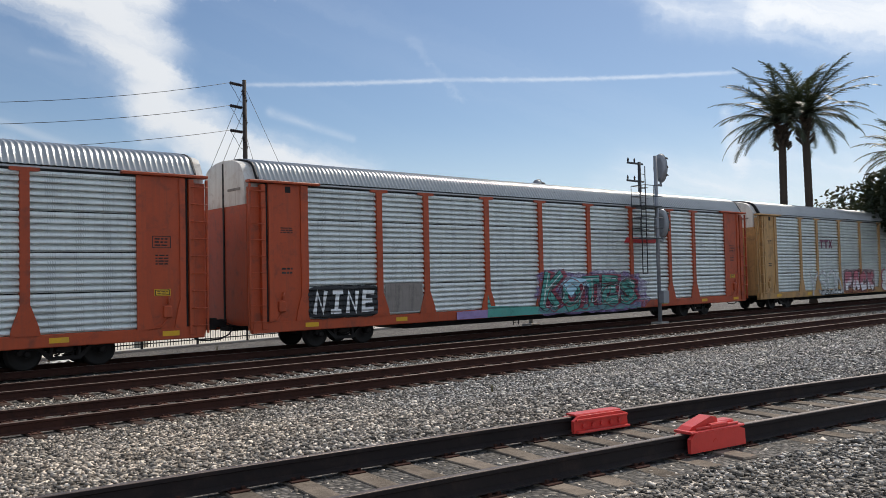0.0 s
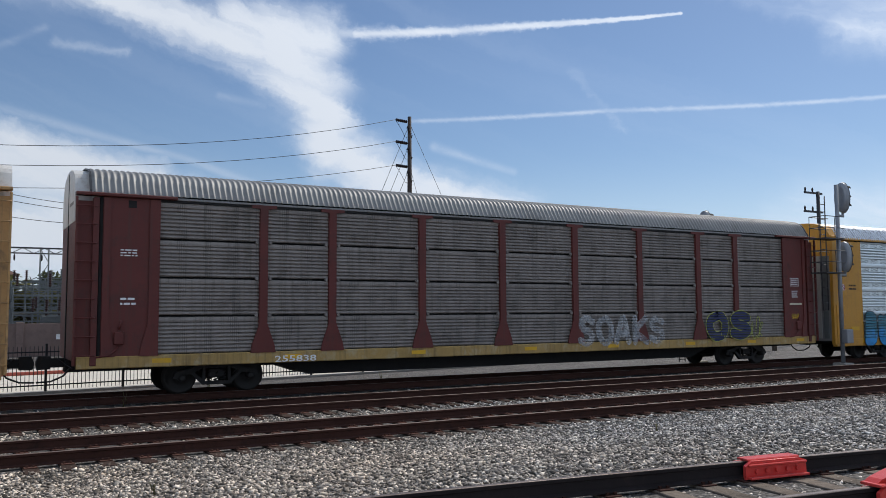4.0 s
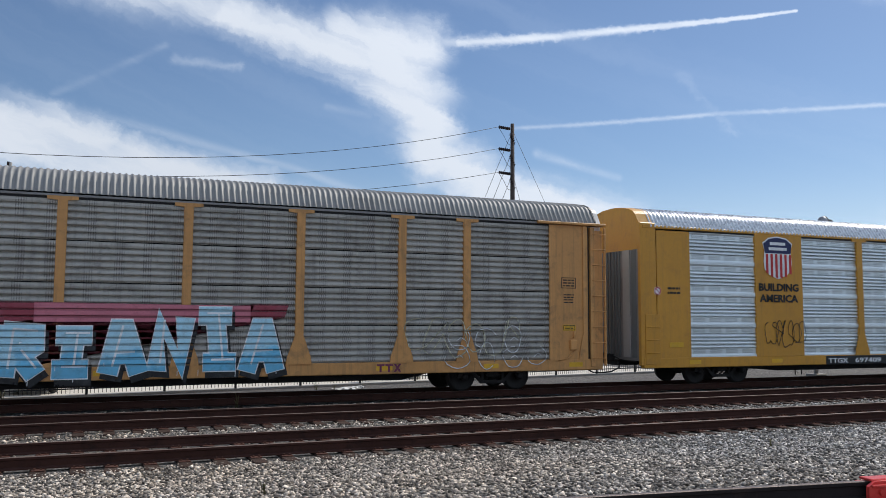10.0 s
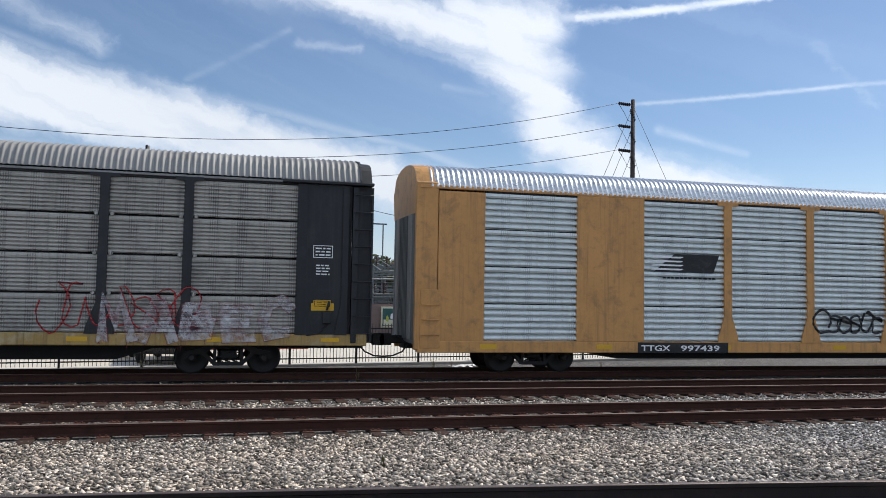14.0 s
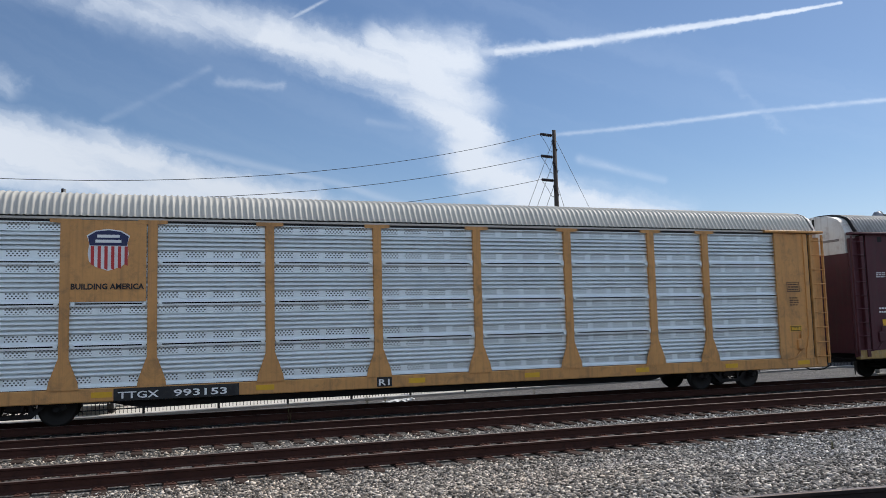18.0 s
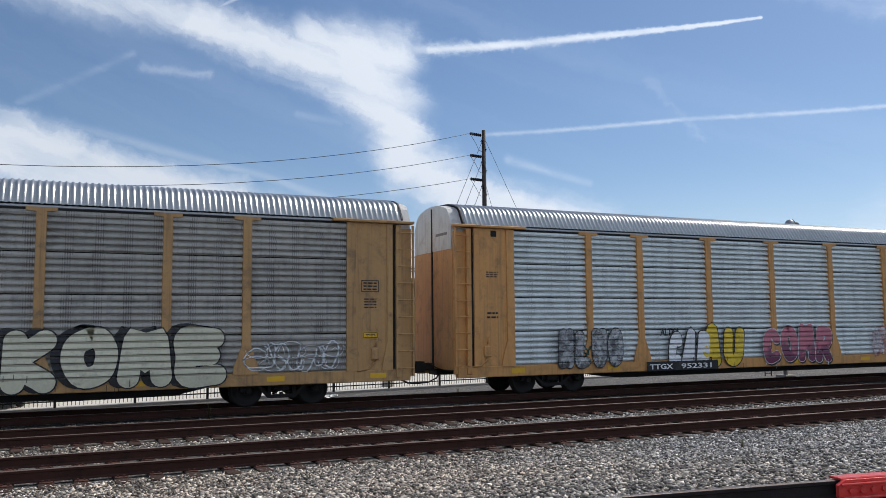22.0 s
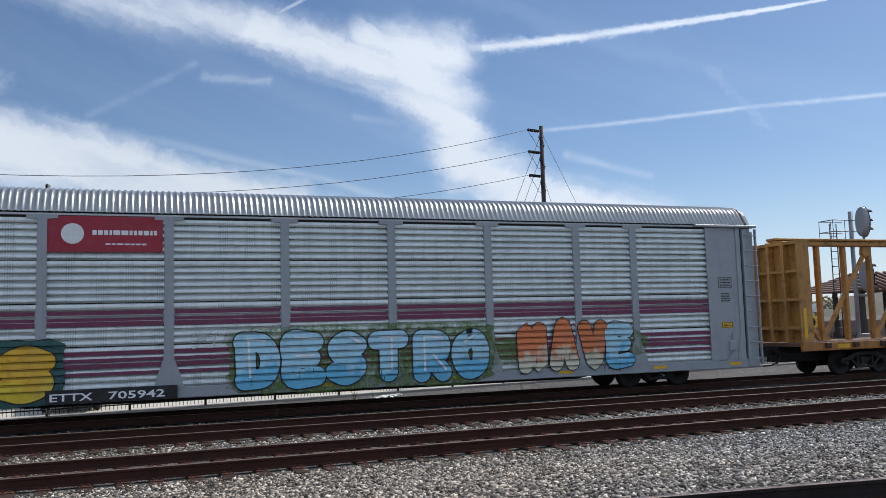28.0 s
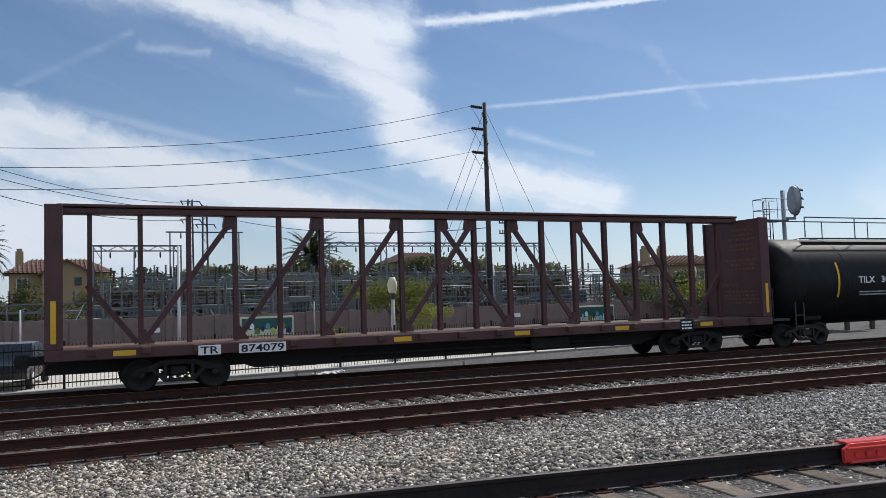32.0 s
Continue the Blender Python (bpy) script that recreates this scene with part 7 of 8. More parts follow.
def tank_wagon(i):
    root = thing("tank_wagon", (0, TRACK_T, 0), "glossy black cylindrical tank wagon with yellow reflective strips", "railway wagon", "freight train")
    n, r, zc, half = 40, 1.6, 2.33, 8.55
    prof = [(-half, 0.02), (-half + 0.02, 0.5), (-half + 0.10, 0.95), (-half + 0.25, 1.3), (-half + 0.45, 1.52), (-half + 0.7, r), (half - 0.7, r), (half - 0.45, 1.52), (half - 0.25, 1.3), (half - 0.10, 0.95), (half - 0.02, 0.5), (half, 0.02)]
    rings = [[(x, q * math.sin(a), zc + q * math.cos(a)) for a in (2 * math.pi * k / n for k in range(n))] for x, q in prof]
    shell = part("shell", Geo().quad_strip(rings, True, True, True), "tank_paint", root)
    for x in (-5.4, 0, 5.4):
        part("seam", Geo().quad_strip([[(x + d, (r + e) * math.sin(a), zc + (r + e) * math.cos(a)) for a in (2 * math.pi * k / n for k in range(n))] for d, e in ((-0.03, 0.001), (-0.02, 0.012), (0.02, 0.012), (0.03, 0.001))], True), "tank_paint", shell)
    for x in (-5.9, -2.0, 2.0, 5.9):
        part("reflector", Geo().quad_strip([[(x + d, -(r + 0.012) * math.sin(a), zc + (r + 0.012) * math.cos(a)) for a in (1.15 + 0.1 * k for k in range(9))] for d in (-0.05, 0.05)]), "sign_yellow_spray", shell)
    text_part(root, "TILX", -4.9, 2.23, 0.34, "white_spray", 0.85, 0.004, -r - 0.01)
    text_part(root, "302019", -3.7, 2.23, 0.34, "white_spray", 1.3, 0.004, -r - 0.01)
    bars(root, -4.9, 1.76, 2.4, 0.2, 2, "grey_spray", -r - 0.005)
    rail = Geo()
    for s in (-1, 1):
        rail.tube([(-6.5, s * 0.75, 3.97), (-6.5, s * 0.75, 4.70), (6.5, s * 0.75, 4.70), (6.5, s * 0.75, 3.97)], 0.025)
        for x in (-3.9, -1.3, 1.3, 3.9):
            rail.tube([(x, s * 0.75, 3.92), (x, s * 0.75, 4.70)], 0.02)
    part("handrail", rail, "dark_steel", root)
    part("walkway", Geo().box(-6.6, 6.6, -0.8, -0.55, 3.90, 3.94).box(-6.6, 6.6, 0.55, 0.8, 3.90, 3.94), "dark_steel", root)
    part("manway", Geo().turned(0, 0, [(3.85, 0.45), (4.15, 0.45), (4.22, 0.4), (4.25, 0.1)], 16), "tank_paint", root)
    for s in (-1, 1):
        part("stub_sill", Geo().box(min(s * 5.2, s * 8.9), max(s * 5.2, s * 8.9), -0.32, 0.32, 0.62, 1.05, 0.03), "tank_paint", root)
        part("end_platform", Geo().box(min(s * 8.2, s * 8.95), max(s * 8.2, s * 8.95), -1.4, 1.4, 0.98, 1.06), "dark_steel", root)
        part("end_railing", Geo().tube([(s * 8.9, -1.35, 1.06), (s * 8.9, -1.35, 2.1), (s * 8.9, 1.35, 2.1), (s * 8.9, 1.35, 1.06)], 0.025), "dark_steel", root)
        part("saddle", Geo().box(s * 6.6 - 0.4, s * 6.6 + 0.4, -1.0, 1.0, 0.9, 1.55, 0.05), "tank_paint", root)
        part("ladder", Geo().beam((s * 7.9, -1.4, 0.6), (s * 7.9, -1.4, 1.6), 0.04).beam((s * 7.5, -1.4, 0.6), (s * 7.5, -1.4, 1.6), 0.04).beam((s * 7.5, -1.4, 0.75), (s * 7.9, -1.4, 0.75), 0.03).beam((s * 7.5, -1.4, 1.15), (s * 7.9, -1.4, 1.15), 0.03), "dark_steel", root)
        bogie(root, s * 7.0, i)
        coupler(root, s * 8.8, s)
    TRAIN[i] = root


centerbeam(18, "mustard_paint", "mustard-yellow empty centre-beam flat wagon, rust-streaked", "855436")
centerbeam(19, "brown_paint", "dark brown empty centre-beam flat wagon with white stencils", "873756")
centerbeam(20, "brown_paint", "dark brown empty centre-beam flat wagon with yellow reflectors", "874079")
tank_wagon(21)

# offsets of the wagons' middles along the line at the start
SLACK = (-0.01, -0.01, -0.01, 0.08, -0.03, -0.04, -0.04, 0.03, 0.1, 0.01, 0.03, -0.01, -0.04, -0.07, -0.06, 0.01, 0.03, 0.07)
OFFSETS = {k: 1.164 + 28.55 * k + SLACK[k] for k in range(18)}
OFFSETS.update({18: 513.4, 19: 538.0, 20: 562.75, 21: 583.1})


def travelled(t):
    # a little slack runs out of the couplers early on
    u = min(1.0, max(0.0, (t - 2) / 2.5))
    return 17.1039 * t + 0.01757 * (t - 16) ** 2 + 0.24 * (1 - u * u * (3 - 2 * u))


def roll(wheelset, e, k):
    """A wheelset turning under its wagon while that passes through the view."""
    start = OFFSETS[k] - 75
    end = OFFSETS[k] + 30
    t0, t1 = max(0.0, start / 17.11), min(32.0, end / 17.11)
    if t1 - t0 < 0.2:
        return
    n = int((t1 - t0) / 0.034) + 1
    rows = [] if t0 < 0.05 else [(0.0, pose(e, 0, -0.028))]
    for j in range(n + 1):
        t = t0 + (t1 - t0) * j / n
        turn = -math.degrees((travelled(t) - travelled(t0)) / 0.42)
        rows.append((t, pose(e, 0, -0.028, 0, turn, 0)))
    if t1 < 31.95:
        rows.append((32.0, rows[-1][1]))
    walk(wheelset, rows)


def motions():
    for wheelset, e, k in WHEELS:
        roll(wheelset, e, k)
    for k, root in TRAIN.items():
        walk(root, [(t, pose(OFFSETS[k] - travelled(t), TRACK_T, 0)) for t in range(33)])


# ---- beyond the train and beside the track ----
LOW = -0.42


def at_bearing(az, dist, z=LOW):
    return (dist * math.sin(radians(az)), dist * math.cos(radians(az)), z)


def height_at(el, dist):
    return EYE[2] + dist * math.tan(radians(el))


def wire(parent, a, b, sag, r, name="wire", n=18):
    a, b = Vector(a), Vector(b)
    pts = [a.lerp(b, k / n) - Vector((0, 0, sag * 4 * (k / n) * (1 - k / n))) for k in range(n + 1)]
    return part(name, Geo().tube(pts, r, 4), "wire_black", parent)


def insulator_geo(length, discs, r=0.13):
    """A string of insulator bells hanging along x from the start."""
    g = Geo().tube([(0, 0, 0), (length, 0, 0)], 0.03, 5)
    for k in range(discs):
        x = length * (k + 0.7) / (discs + 0.4)
        ring = lambda q, d: [(x + d, q * math.cos(a), q * math.sin(a)) for a in (2 * math.pi * j / 10 for j in range(10))]
        g.quad_strip([ring(0.04, -0.05), ring(r, -0.01), ring(r, 0.03), ring(0.05, 0.05)], True, True)
    return g


def power_pole():
    x, y, _ = at_bearing(27.75, 66)
    top = height_at(13.4, 66)
    p = thing("power_pole", (x, y, LOW), "tall dark wooden power pole with dead-end insulators and guy wires", "power pole")
    h = top - LOW
    part("shaft", Geo().turned(0, 0, [(0, 0.24), (h * 0.5, 0.20), (h, 0.15)], 10), "pole_wood", p)
    left = Vector((-52 - x, 40 - y, 0)).normalized()
    ang = math.degrees(math.atan2(left.y, left.x))
    part("conduit", Geo().tube([(0.25, -0.1, 0), (0.25, -0.1, 5.2)], 0.09, 8), "pole_white", p)
    for k, dz in enumerate((0.45, 2.2, 4.1)):
        z = h - dz
        part("insulator", shared("insulator_long", lambda: insulator_geo(1.25, 6)), "insulator_glaze", p, at=pose(left.x * 0.2, left.y * 0.2, z, 0, 0, ang))
        part("insulator", shared("insulator_short", lambda: insulator_geo(1.0, 5)), "insulator_glaze", p, at=pose(-0.28, -0.1, z - 0.35, 0, 64, 0))
        start = (left.x * 1.45, left.y * 1.45, z)
        wire(p, start, (-52 - x, 40 - y, z - 0.6 + 0.3 * k), 6.25 - 0.58 * k, 0.018, n=30)
        part("jumper", Geo().tube([start, (-0.9, -0.3, z - 0.7), (-0.5, -0.15, z - 1.25), (-0.2, 0, z - 1.3)], 0.02, 4), "wire_black", p)
    for dz, ex, ey in ((0.5, 8.5, -1.0), (4.0, 4.6, 0.5), (2.2, -6.0, 2.0), (4.1, -5.0, 2.5), (0.6, -7.2, 1.4)):
        part("guy_wire", Geo().tube([(0, 0, h - dz), (ex, ey, 0.0)], 0.018, 4), "wire_black", p)


def far_pole(az, el, dist, arms, label, material="pole_wood", r=0.20):
    x, y, _ = at_bearing(az, dist)
    h = height_at(el, dist) - LOW
    p = thing("utility_pole", (x, y, LOW), label, "utility pole", "utility poles")
    part("shaft", Geo().turned(0, 0, [(0, r), (h, r * 0.65)], 8), material, p)
    for dz, w in arms:
        part("crossarm", Geo().box(-w, w * 0.3, -0.06, 0.06, h - dz - 0.07, h - dz + 0.07), material, p)
        for q in (-w + 0.1, -w * 0.4):
            part("insulator", Geo().turned(q, 0, [(h - dz + 0.07, 0.06), (h - dz + 0.3, 0.08), (h - dz + 0.42, 0.03)], 8), "insulator_glaze", p)
    return p, h


def signal(x, y, top, label, heads, ladder_from, basket, reach=0.34):
    """A colour-light railway signal: mast, oval heads with hoods, ladder and caged platform."""
    s = thing("railway_signal", (x, y, -0.25), label, "railway signal", "signals")
    z0 = 0.25
    part("base", Geo().box(-0.28, 0.28, -0.28, 0.28, 0.0, 0.22, 0.03), "concrete", s)
    part("mast", Geo().tube([(0, 0, 0.2), (0, 0, top + z0 - 0.1)], 0.085, 10), "signal_grey", s)
    part("relay_box", Geo().box(-0.2, 0.2, -0.36, -0.12, 1.0, 1.55, 0.03), "signal_grey", s)
    for z in heads:
        n = 20
        oval = [(0.30 * math.cos(a), 0.62 * math.sin(a)) for a in (2 * math.pi * k / n for k in range(n))]
        ring = lambda d, k: [(reach + d, 0.28 + q * k - 0.3, z + z0 + w * k) for q, w in oval]
        hd = part("signal_head", Geo().quad_strip([ring(-0.16, 0.7), ring(-0.12, 0.95), ring(0.0, 1.0), ring(0.06, 1.0)], True, True, True), "signal_grey", s, "grey oval signal head seen from behind")
        part("background_plate", Geo().quad_strip([ring(0.062, 1.02), ring(0.085, 1.02)], True, True), "shade_black", hd)
        for k in (-0.36, 0, 0.36):
            part("hood", Geo().quad_strip([[(reach + 0.09 + d, -0.02 + 0.15 * math.cos(a), z + z0 + k + 0.15 * math.sin(a)) for a in (0.2 + 0.35 * j for j in range(9))] for d in (0, 0.3)]), "shade_black", hd)
        part("bracket", Geo().tube([(0, 0, z + z0 - 0.75), (reach - 0.01, -0.02, z + z0 - 0.75), (reach - 0.01, -0.02, z + z0 - 0.5)], 0.06, 8), "signal_grey", hd)
    g = Geo()
    lx = -0.95
    for q in (-0.17, 0.17):
        g.tube([(lx + q, 0, 0.1 if ladder_from < 0.2 else ladder_from), (lx + q, 0, top + z0 - 0.6)], 0.022, 5)
    zz = max(0.3, ladder_from)
    while zz < top - 0.6:
        g.tube([(lx - 0.17, 0, zz), (lx + 0.17, 0, zz)], 0.014, 4)
        zz += 0.3
    part("ladder", g, "dark_steel", s)
    for z in basket:
        b = part("platform", Geo().box(-1.3, -0.1, -0.35, 0.35, z + z0, z + z0 + 0.05), "dark_steel", s)
        cage = Geo()
        for dz in (0.45, 0.9):
            cage.tube([(-0.1, -0.35, z + z0 + dz), (-1.3, -0.35, z + z0 + dz), (-1.3, 0.35, z + z0 + dz), (-0.1, 0.35, z + z0 + dz)], 0.016, 4)
        for q in ((-1.3, -0.35), (-1.3, 0.35), (-0.7, -0.35), (-0.7, 0.35)):
            cage.tube([(*q, z + z0), (*q, z + z0 + 0.9)], 0.016, 4)
        part("cage", cage, "dark_steel", b)
    return s


def date_palm(az, el, dist, spread, fronds, label, seed, lean=0.0, leaf=0.028, stout=1.0, droop=0.0):
    """A date palm: ringed trunk, a boss of old leaf bases, arching feather fronds."""
    rng = random.Random(seed)
    x, y, _ = at_bearing(az, dist)
    h = height_at(el, dist) - LOW
    p = thing("palm_tree", (x, y, LOW), label, "palm tree", "palms")
    r = spread * 0.052 * stout
    prof = []
    for k in range(int(h * 3)):
        z = h * k / (h * 3)
        prof += [(z, r * (1.15 if z < 0.8 else 1.0)), (z + 0.22, r * 0.92)]
    trunk = Geo().turned(0, 0, prof, 9)
    trunk.v = [(a + lean * (c / h) ** 2, b, c) for a, b, c in trunk.v]
    part("trunk", trunk, "palm_trunk", p)
    boss = Geo()
    for k in range(46):
        a, z = k * 2.4, h - spread * 0.42 * rng.random()
        q = r * 1.1
        boss.beam((lean + q * math.cos(a), q * math.sin(a), z), (lean + (q + 0.3) * math.cos(a), (q + 0.3) * math.sin(a), z + 0.3), 0.16, 0.09)
    part("crown_boss", boss, "palm_trunk", p)
    for k in range(fronds):
        a = k * 2.39996 + rng.uniform(-0.2, 0.2)
        up = 1.25 - (1.35 + droop) * (k / fronds) ** 0.9
        length = spread * rng.uniform(0.85, 1.08)
        g = Geo()
        pts, e = [Vector((lean, 0, h - 0.1))], up
        steps = 13
        for j in range(steps):
            e -= (0.55 + 0.55 * (1 - abs(up) / 1.5)) * 1.3 / steps * (0.3 + 1.2 * j / steps)
            pts.append(pts[-1] + Vector((math.cos(a) * math.cos(e), math.sin(a) * math.cos(e), math.sin(e))) * (length / steps))
        g.tube(pts, [0.045 * (1 - 0.8 * j / steps) for j in range(steps + 1)], 4)
        side = Vector((-math.sin(a), math.cos(a), 0))
        for j in range(1, steps * 4):
            u = j / (steps * 4)
            q = pts[0].lerp(pts[0], 0) if j == 0 else pts[int(u * steps)].lerp(pts[min(int(u * steps) + 1, steps)], u * steps % 1)
            d = (pts[min(int(u * steps) + 1, steps)] - pts[int(u * steps)]).normalized()
            ll = spread * 0.17 * math.sin(math.pi * (0.12 + 0.82 * u)) * rng.uniform(0.8, 1.1)
            for s in (-1, 1):
                tip = q + (side * s * 0.75 + d * 0.65 + Vector((0, 0, rng.uniform(-0.35, 0.05)))).normalized() * ll
                w = d * leaf * spread * 0.35
                b = len(g.v)
                g.v.extend([tuple(q - w), tuple(q + w), tuple(tip)])
                g.f.append((b, b + 1, b + 2))
        part("frond", g, "palm_leaf", p)


def leafy(name, x, y, z0, rx, rz, count, size, material, label, category, seed, trunk=True, group=""):
    """A tree or bush: trunk with limbs and a crown of many small leaf clumps with gaps."""
    rng = random.Random(seed)
    t = thing(name, (x, y, LOW), label, category, group)
    cz = z0 - LOW + rz
    if trunk:
        g = Geo().tube([(0, 0, 0), (0.05, 0, cz * 0.45), (0.0, 0.05, cz * 0.8)], [0.05 * rx + 0.05, 0.04 * rx + 0.04, 0.03 * rx + 0.02], 7)
        for k in range(7):
            a = k * 2.4
            g.tube([(0, 0, cz * (0.45 + 0.05 * k)), (0.35 * rx * math.cos(a), 0.35 * rx * math.sin(a), cz * 0.75), (0.65 * rx * math.cos(a), 0.65 * rx * math.sin(a), cz + rz * 0.3 * math.sin(k))], [0.022 * rx + 0.02, 0.015 * rx + 0.01, 0.006], 5)
        part("trunk", g, "bark", t)
    lobes = [(rng.gauss(0, 0.42) * rx, rng.gauss(0, 0.42) * rx, cz + rng.uniform(-0.6, 0.75) * rz, rng.uniform(0.3, 0.55)) for _ in range(14)]
    g = Geo()
    for k in range(count):
        lx, ly, lz, lr = rng.choice(lobes)
        d = Vector((rng.gauss(0, 1), rng.gauss(0, 1), rng.gauss(0, 1))).normalized() * (rng.random() ** 0.4)
        c = Vector((lx + d.x * lr * rx, ly + d.y * lr * rx, max(0.05, lz + d.z * lr * rz)))
        u = Vector((rng.gauss(0, 1), rng.gauss(0, 1), rng.gauss(0, 0.6))).normalized() * size * rng.uniform(0.6, 1.3)
        w = u.cross(Vector((rng.gauss(0, 1), rng.gauss(0, 1), rng.gauss(0, 1)))).normalized() * size * rng.uniform(0.3, 0.6)
        b = len(g.v)
        g.v.extend([tuple(c - u), tuple(c + w), tuple(c + u), tuple(c - w)])
        g.f.append((b, b + 1, b + 2, b + 3))
    part("crown", g, material, t)


def fence():
    f = thing("picket_fence", (0, 0, 0), "black iron picket fence on a low kerb behind the tracks", "fence")
    picket_panel = lambda: panel_geo()

    def panel_geo():
        g = Geo().box(0, 2.4, -0.02, 0.02, 0.18, 0.22).box(0, 2.4, -0.02, 0.02, 1.22, 1.26)
        for k in range(1, 20):
            g.box(k * 0.12 - 0.008, k * 0.12 + 0.008, -0.008, 0.008, 0.06, 1.42)
        return g
    a = math.atan(0.17)
    for k in range(-13, 16):
        x = 2.4 * math.cos(a) * k
        y = 28.7 + 0.17 * x
        part("fence_post", shared("fence_post", lambda: Geo().box(-0.035, 0.035, -0.035, 0.035, 0, 1.5, 0.008)), "fence_black", f, at=pose(x, y, LOW + 0.06, 0, 0, math.degrees(a)))
        part("picket_panel", shared("picket_panel", picket_panel), "fence_black", f, at=pose(x, y, LOW + 0.06, 0, 0, math.degrees(a)))["kind"] = "stuff"
    k0 = Geo()
    k0.prism([(-34, 0), (40, 0), (40, 0.13), (-34, 0.13)], -0.12, 0.25)
    kerb = part("kerb", k0, "concrete", None, at=pose(0, 28.7, LOW - 0.06, 0, 0, math.degrees(a)))
    tagged(kerb, "pale concrete kerb under the picket fence", "kerb", kind="structure")
    walk_strip = part("pavement", Geo().prism([(-60, 0), (27, 0), (27, 0.05), (-60, 0.05)], 0.26, 13.0), "pale_paving", None, at=pose(0, 28.7, LOW - 0.03, 0, 0, math.degrees(a)))
    tagged(walk_strip, "sunlit pale concrete paving behind the fence", "pavement", kind="structure")
    edge = part("road_kerb", Geo().box(-30, 6, -0.07, 0.07, 0, 0.14, 0.02), "kerb_red", None, at=pose(-2, 37.2, LOW + 0.02, 0, 0, math.degrees(a)))
    tagged(edge, "red painted kerb at the parking bay", "kerb", kind="structure")


def block_wall():
    w = thing("block_wall", (0, 55, LOW), "long brown block wall in front of the substation", "wall", kind="structure")
    for k in range(-14, 26):
        x = 3.0 * k
        part("wall_panel", shared("wall_panel", lambda: Geo().box(0, 2.98, -0.1, 0.1, 0, 1.95, 0.01)), "wall_block", w, at=(x, 0, 0))
        part("wall_pier", shared("wall_pier", lambda: Geo().box(-0.2, 0.2, -0.16, 0.16, 0, 2.02, 0.02)), "wall_block", w, at=(x, -0.08, 0))
    for x, z, wd, h, m in ((10.5, 0.5, 3.3, 1.15, "lime_spray"), (36.5, 0.4, 3.2, 1.2, "sky_spray")):
        b = thing("mural_board", (x, 54.7, LOW + z), "small colourful painted board fixed on the wall", "painted board", "boards")
        part("board", Geo().box(0, wd, -0.03, 0.03, 0, h, 0.01), "dark_green_spray", b)
        part("frame", Geo().box(-0.12, wd + 0.12, 0.032, 0.07, -0.12, h + 0.12, 0.01), "cream_spray", b)
        part("painted_shape", Geo().box(0.05, wd - 0.05, -0.036, -0.031, 0.04, h * 0.36), "cream_spray", b)
        for k in range(9):
            part("painted_shape", Geo().prism([(q * (0.10 + 0.05 * (k % 3)) + 0.3 + k * wd / 9.6, h * (0.40 + 0.16 * math.sin(k * 2.1)) + w0 * 0.2) for q, w0 in ((-1, -0.6), (0.7, -1), (1, 0.4), (0.1, 1.2), (-0.8, 0.7))], -0.045, -0.037), (m, "white_spray", "green_spray", "navy_spray", "teal_spray")[k % 5], b)
    for x, z in ((22.6, 1.1), (5.2, 1.0), (31.0, 1.05)):
        s = part("wall_notice", Geo().box(-0.25, 0.25, -0.02, 0.02, 0, 0.3), "white_spray", w, at=(x, -0.27, z))


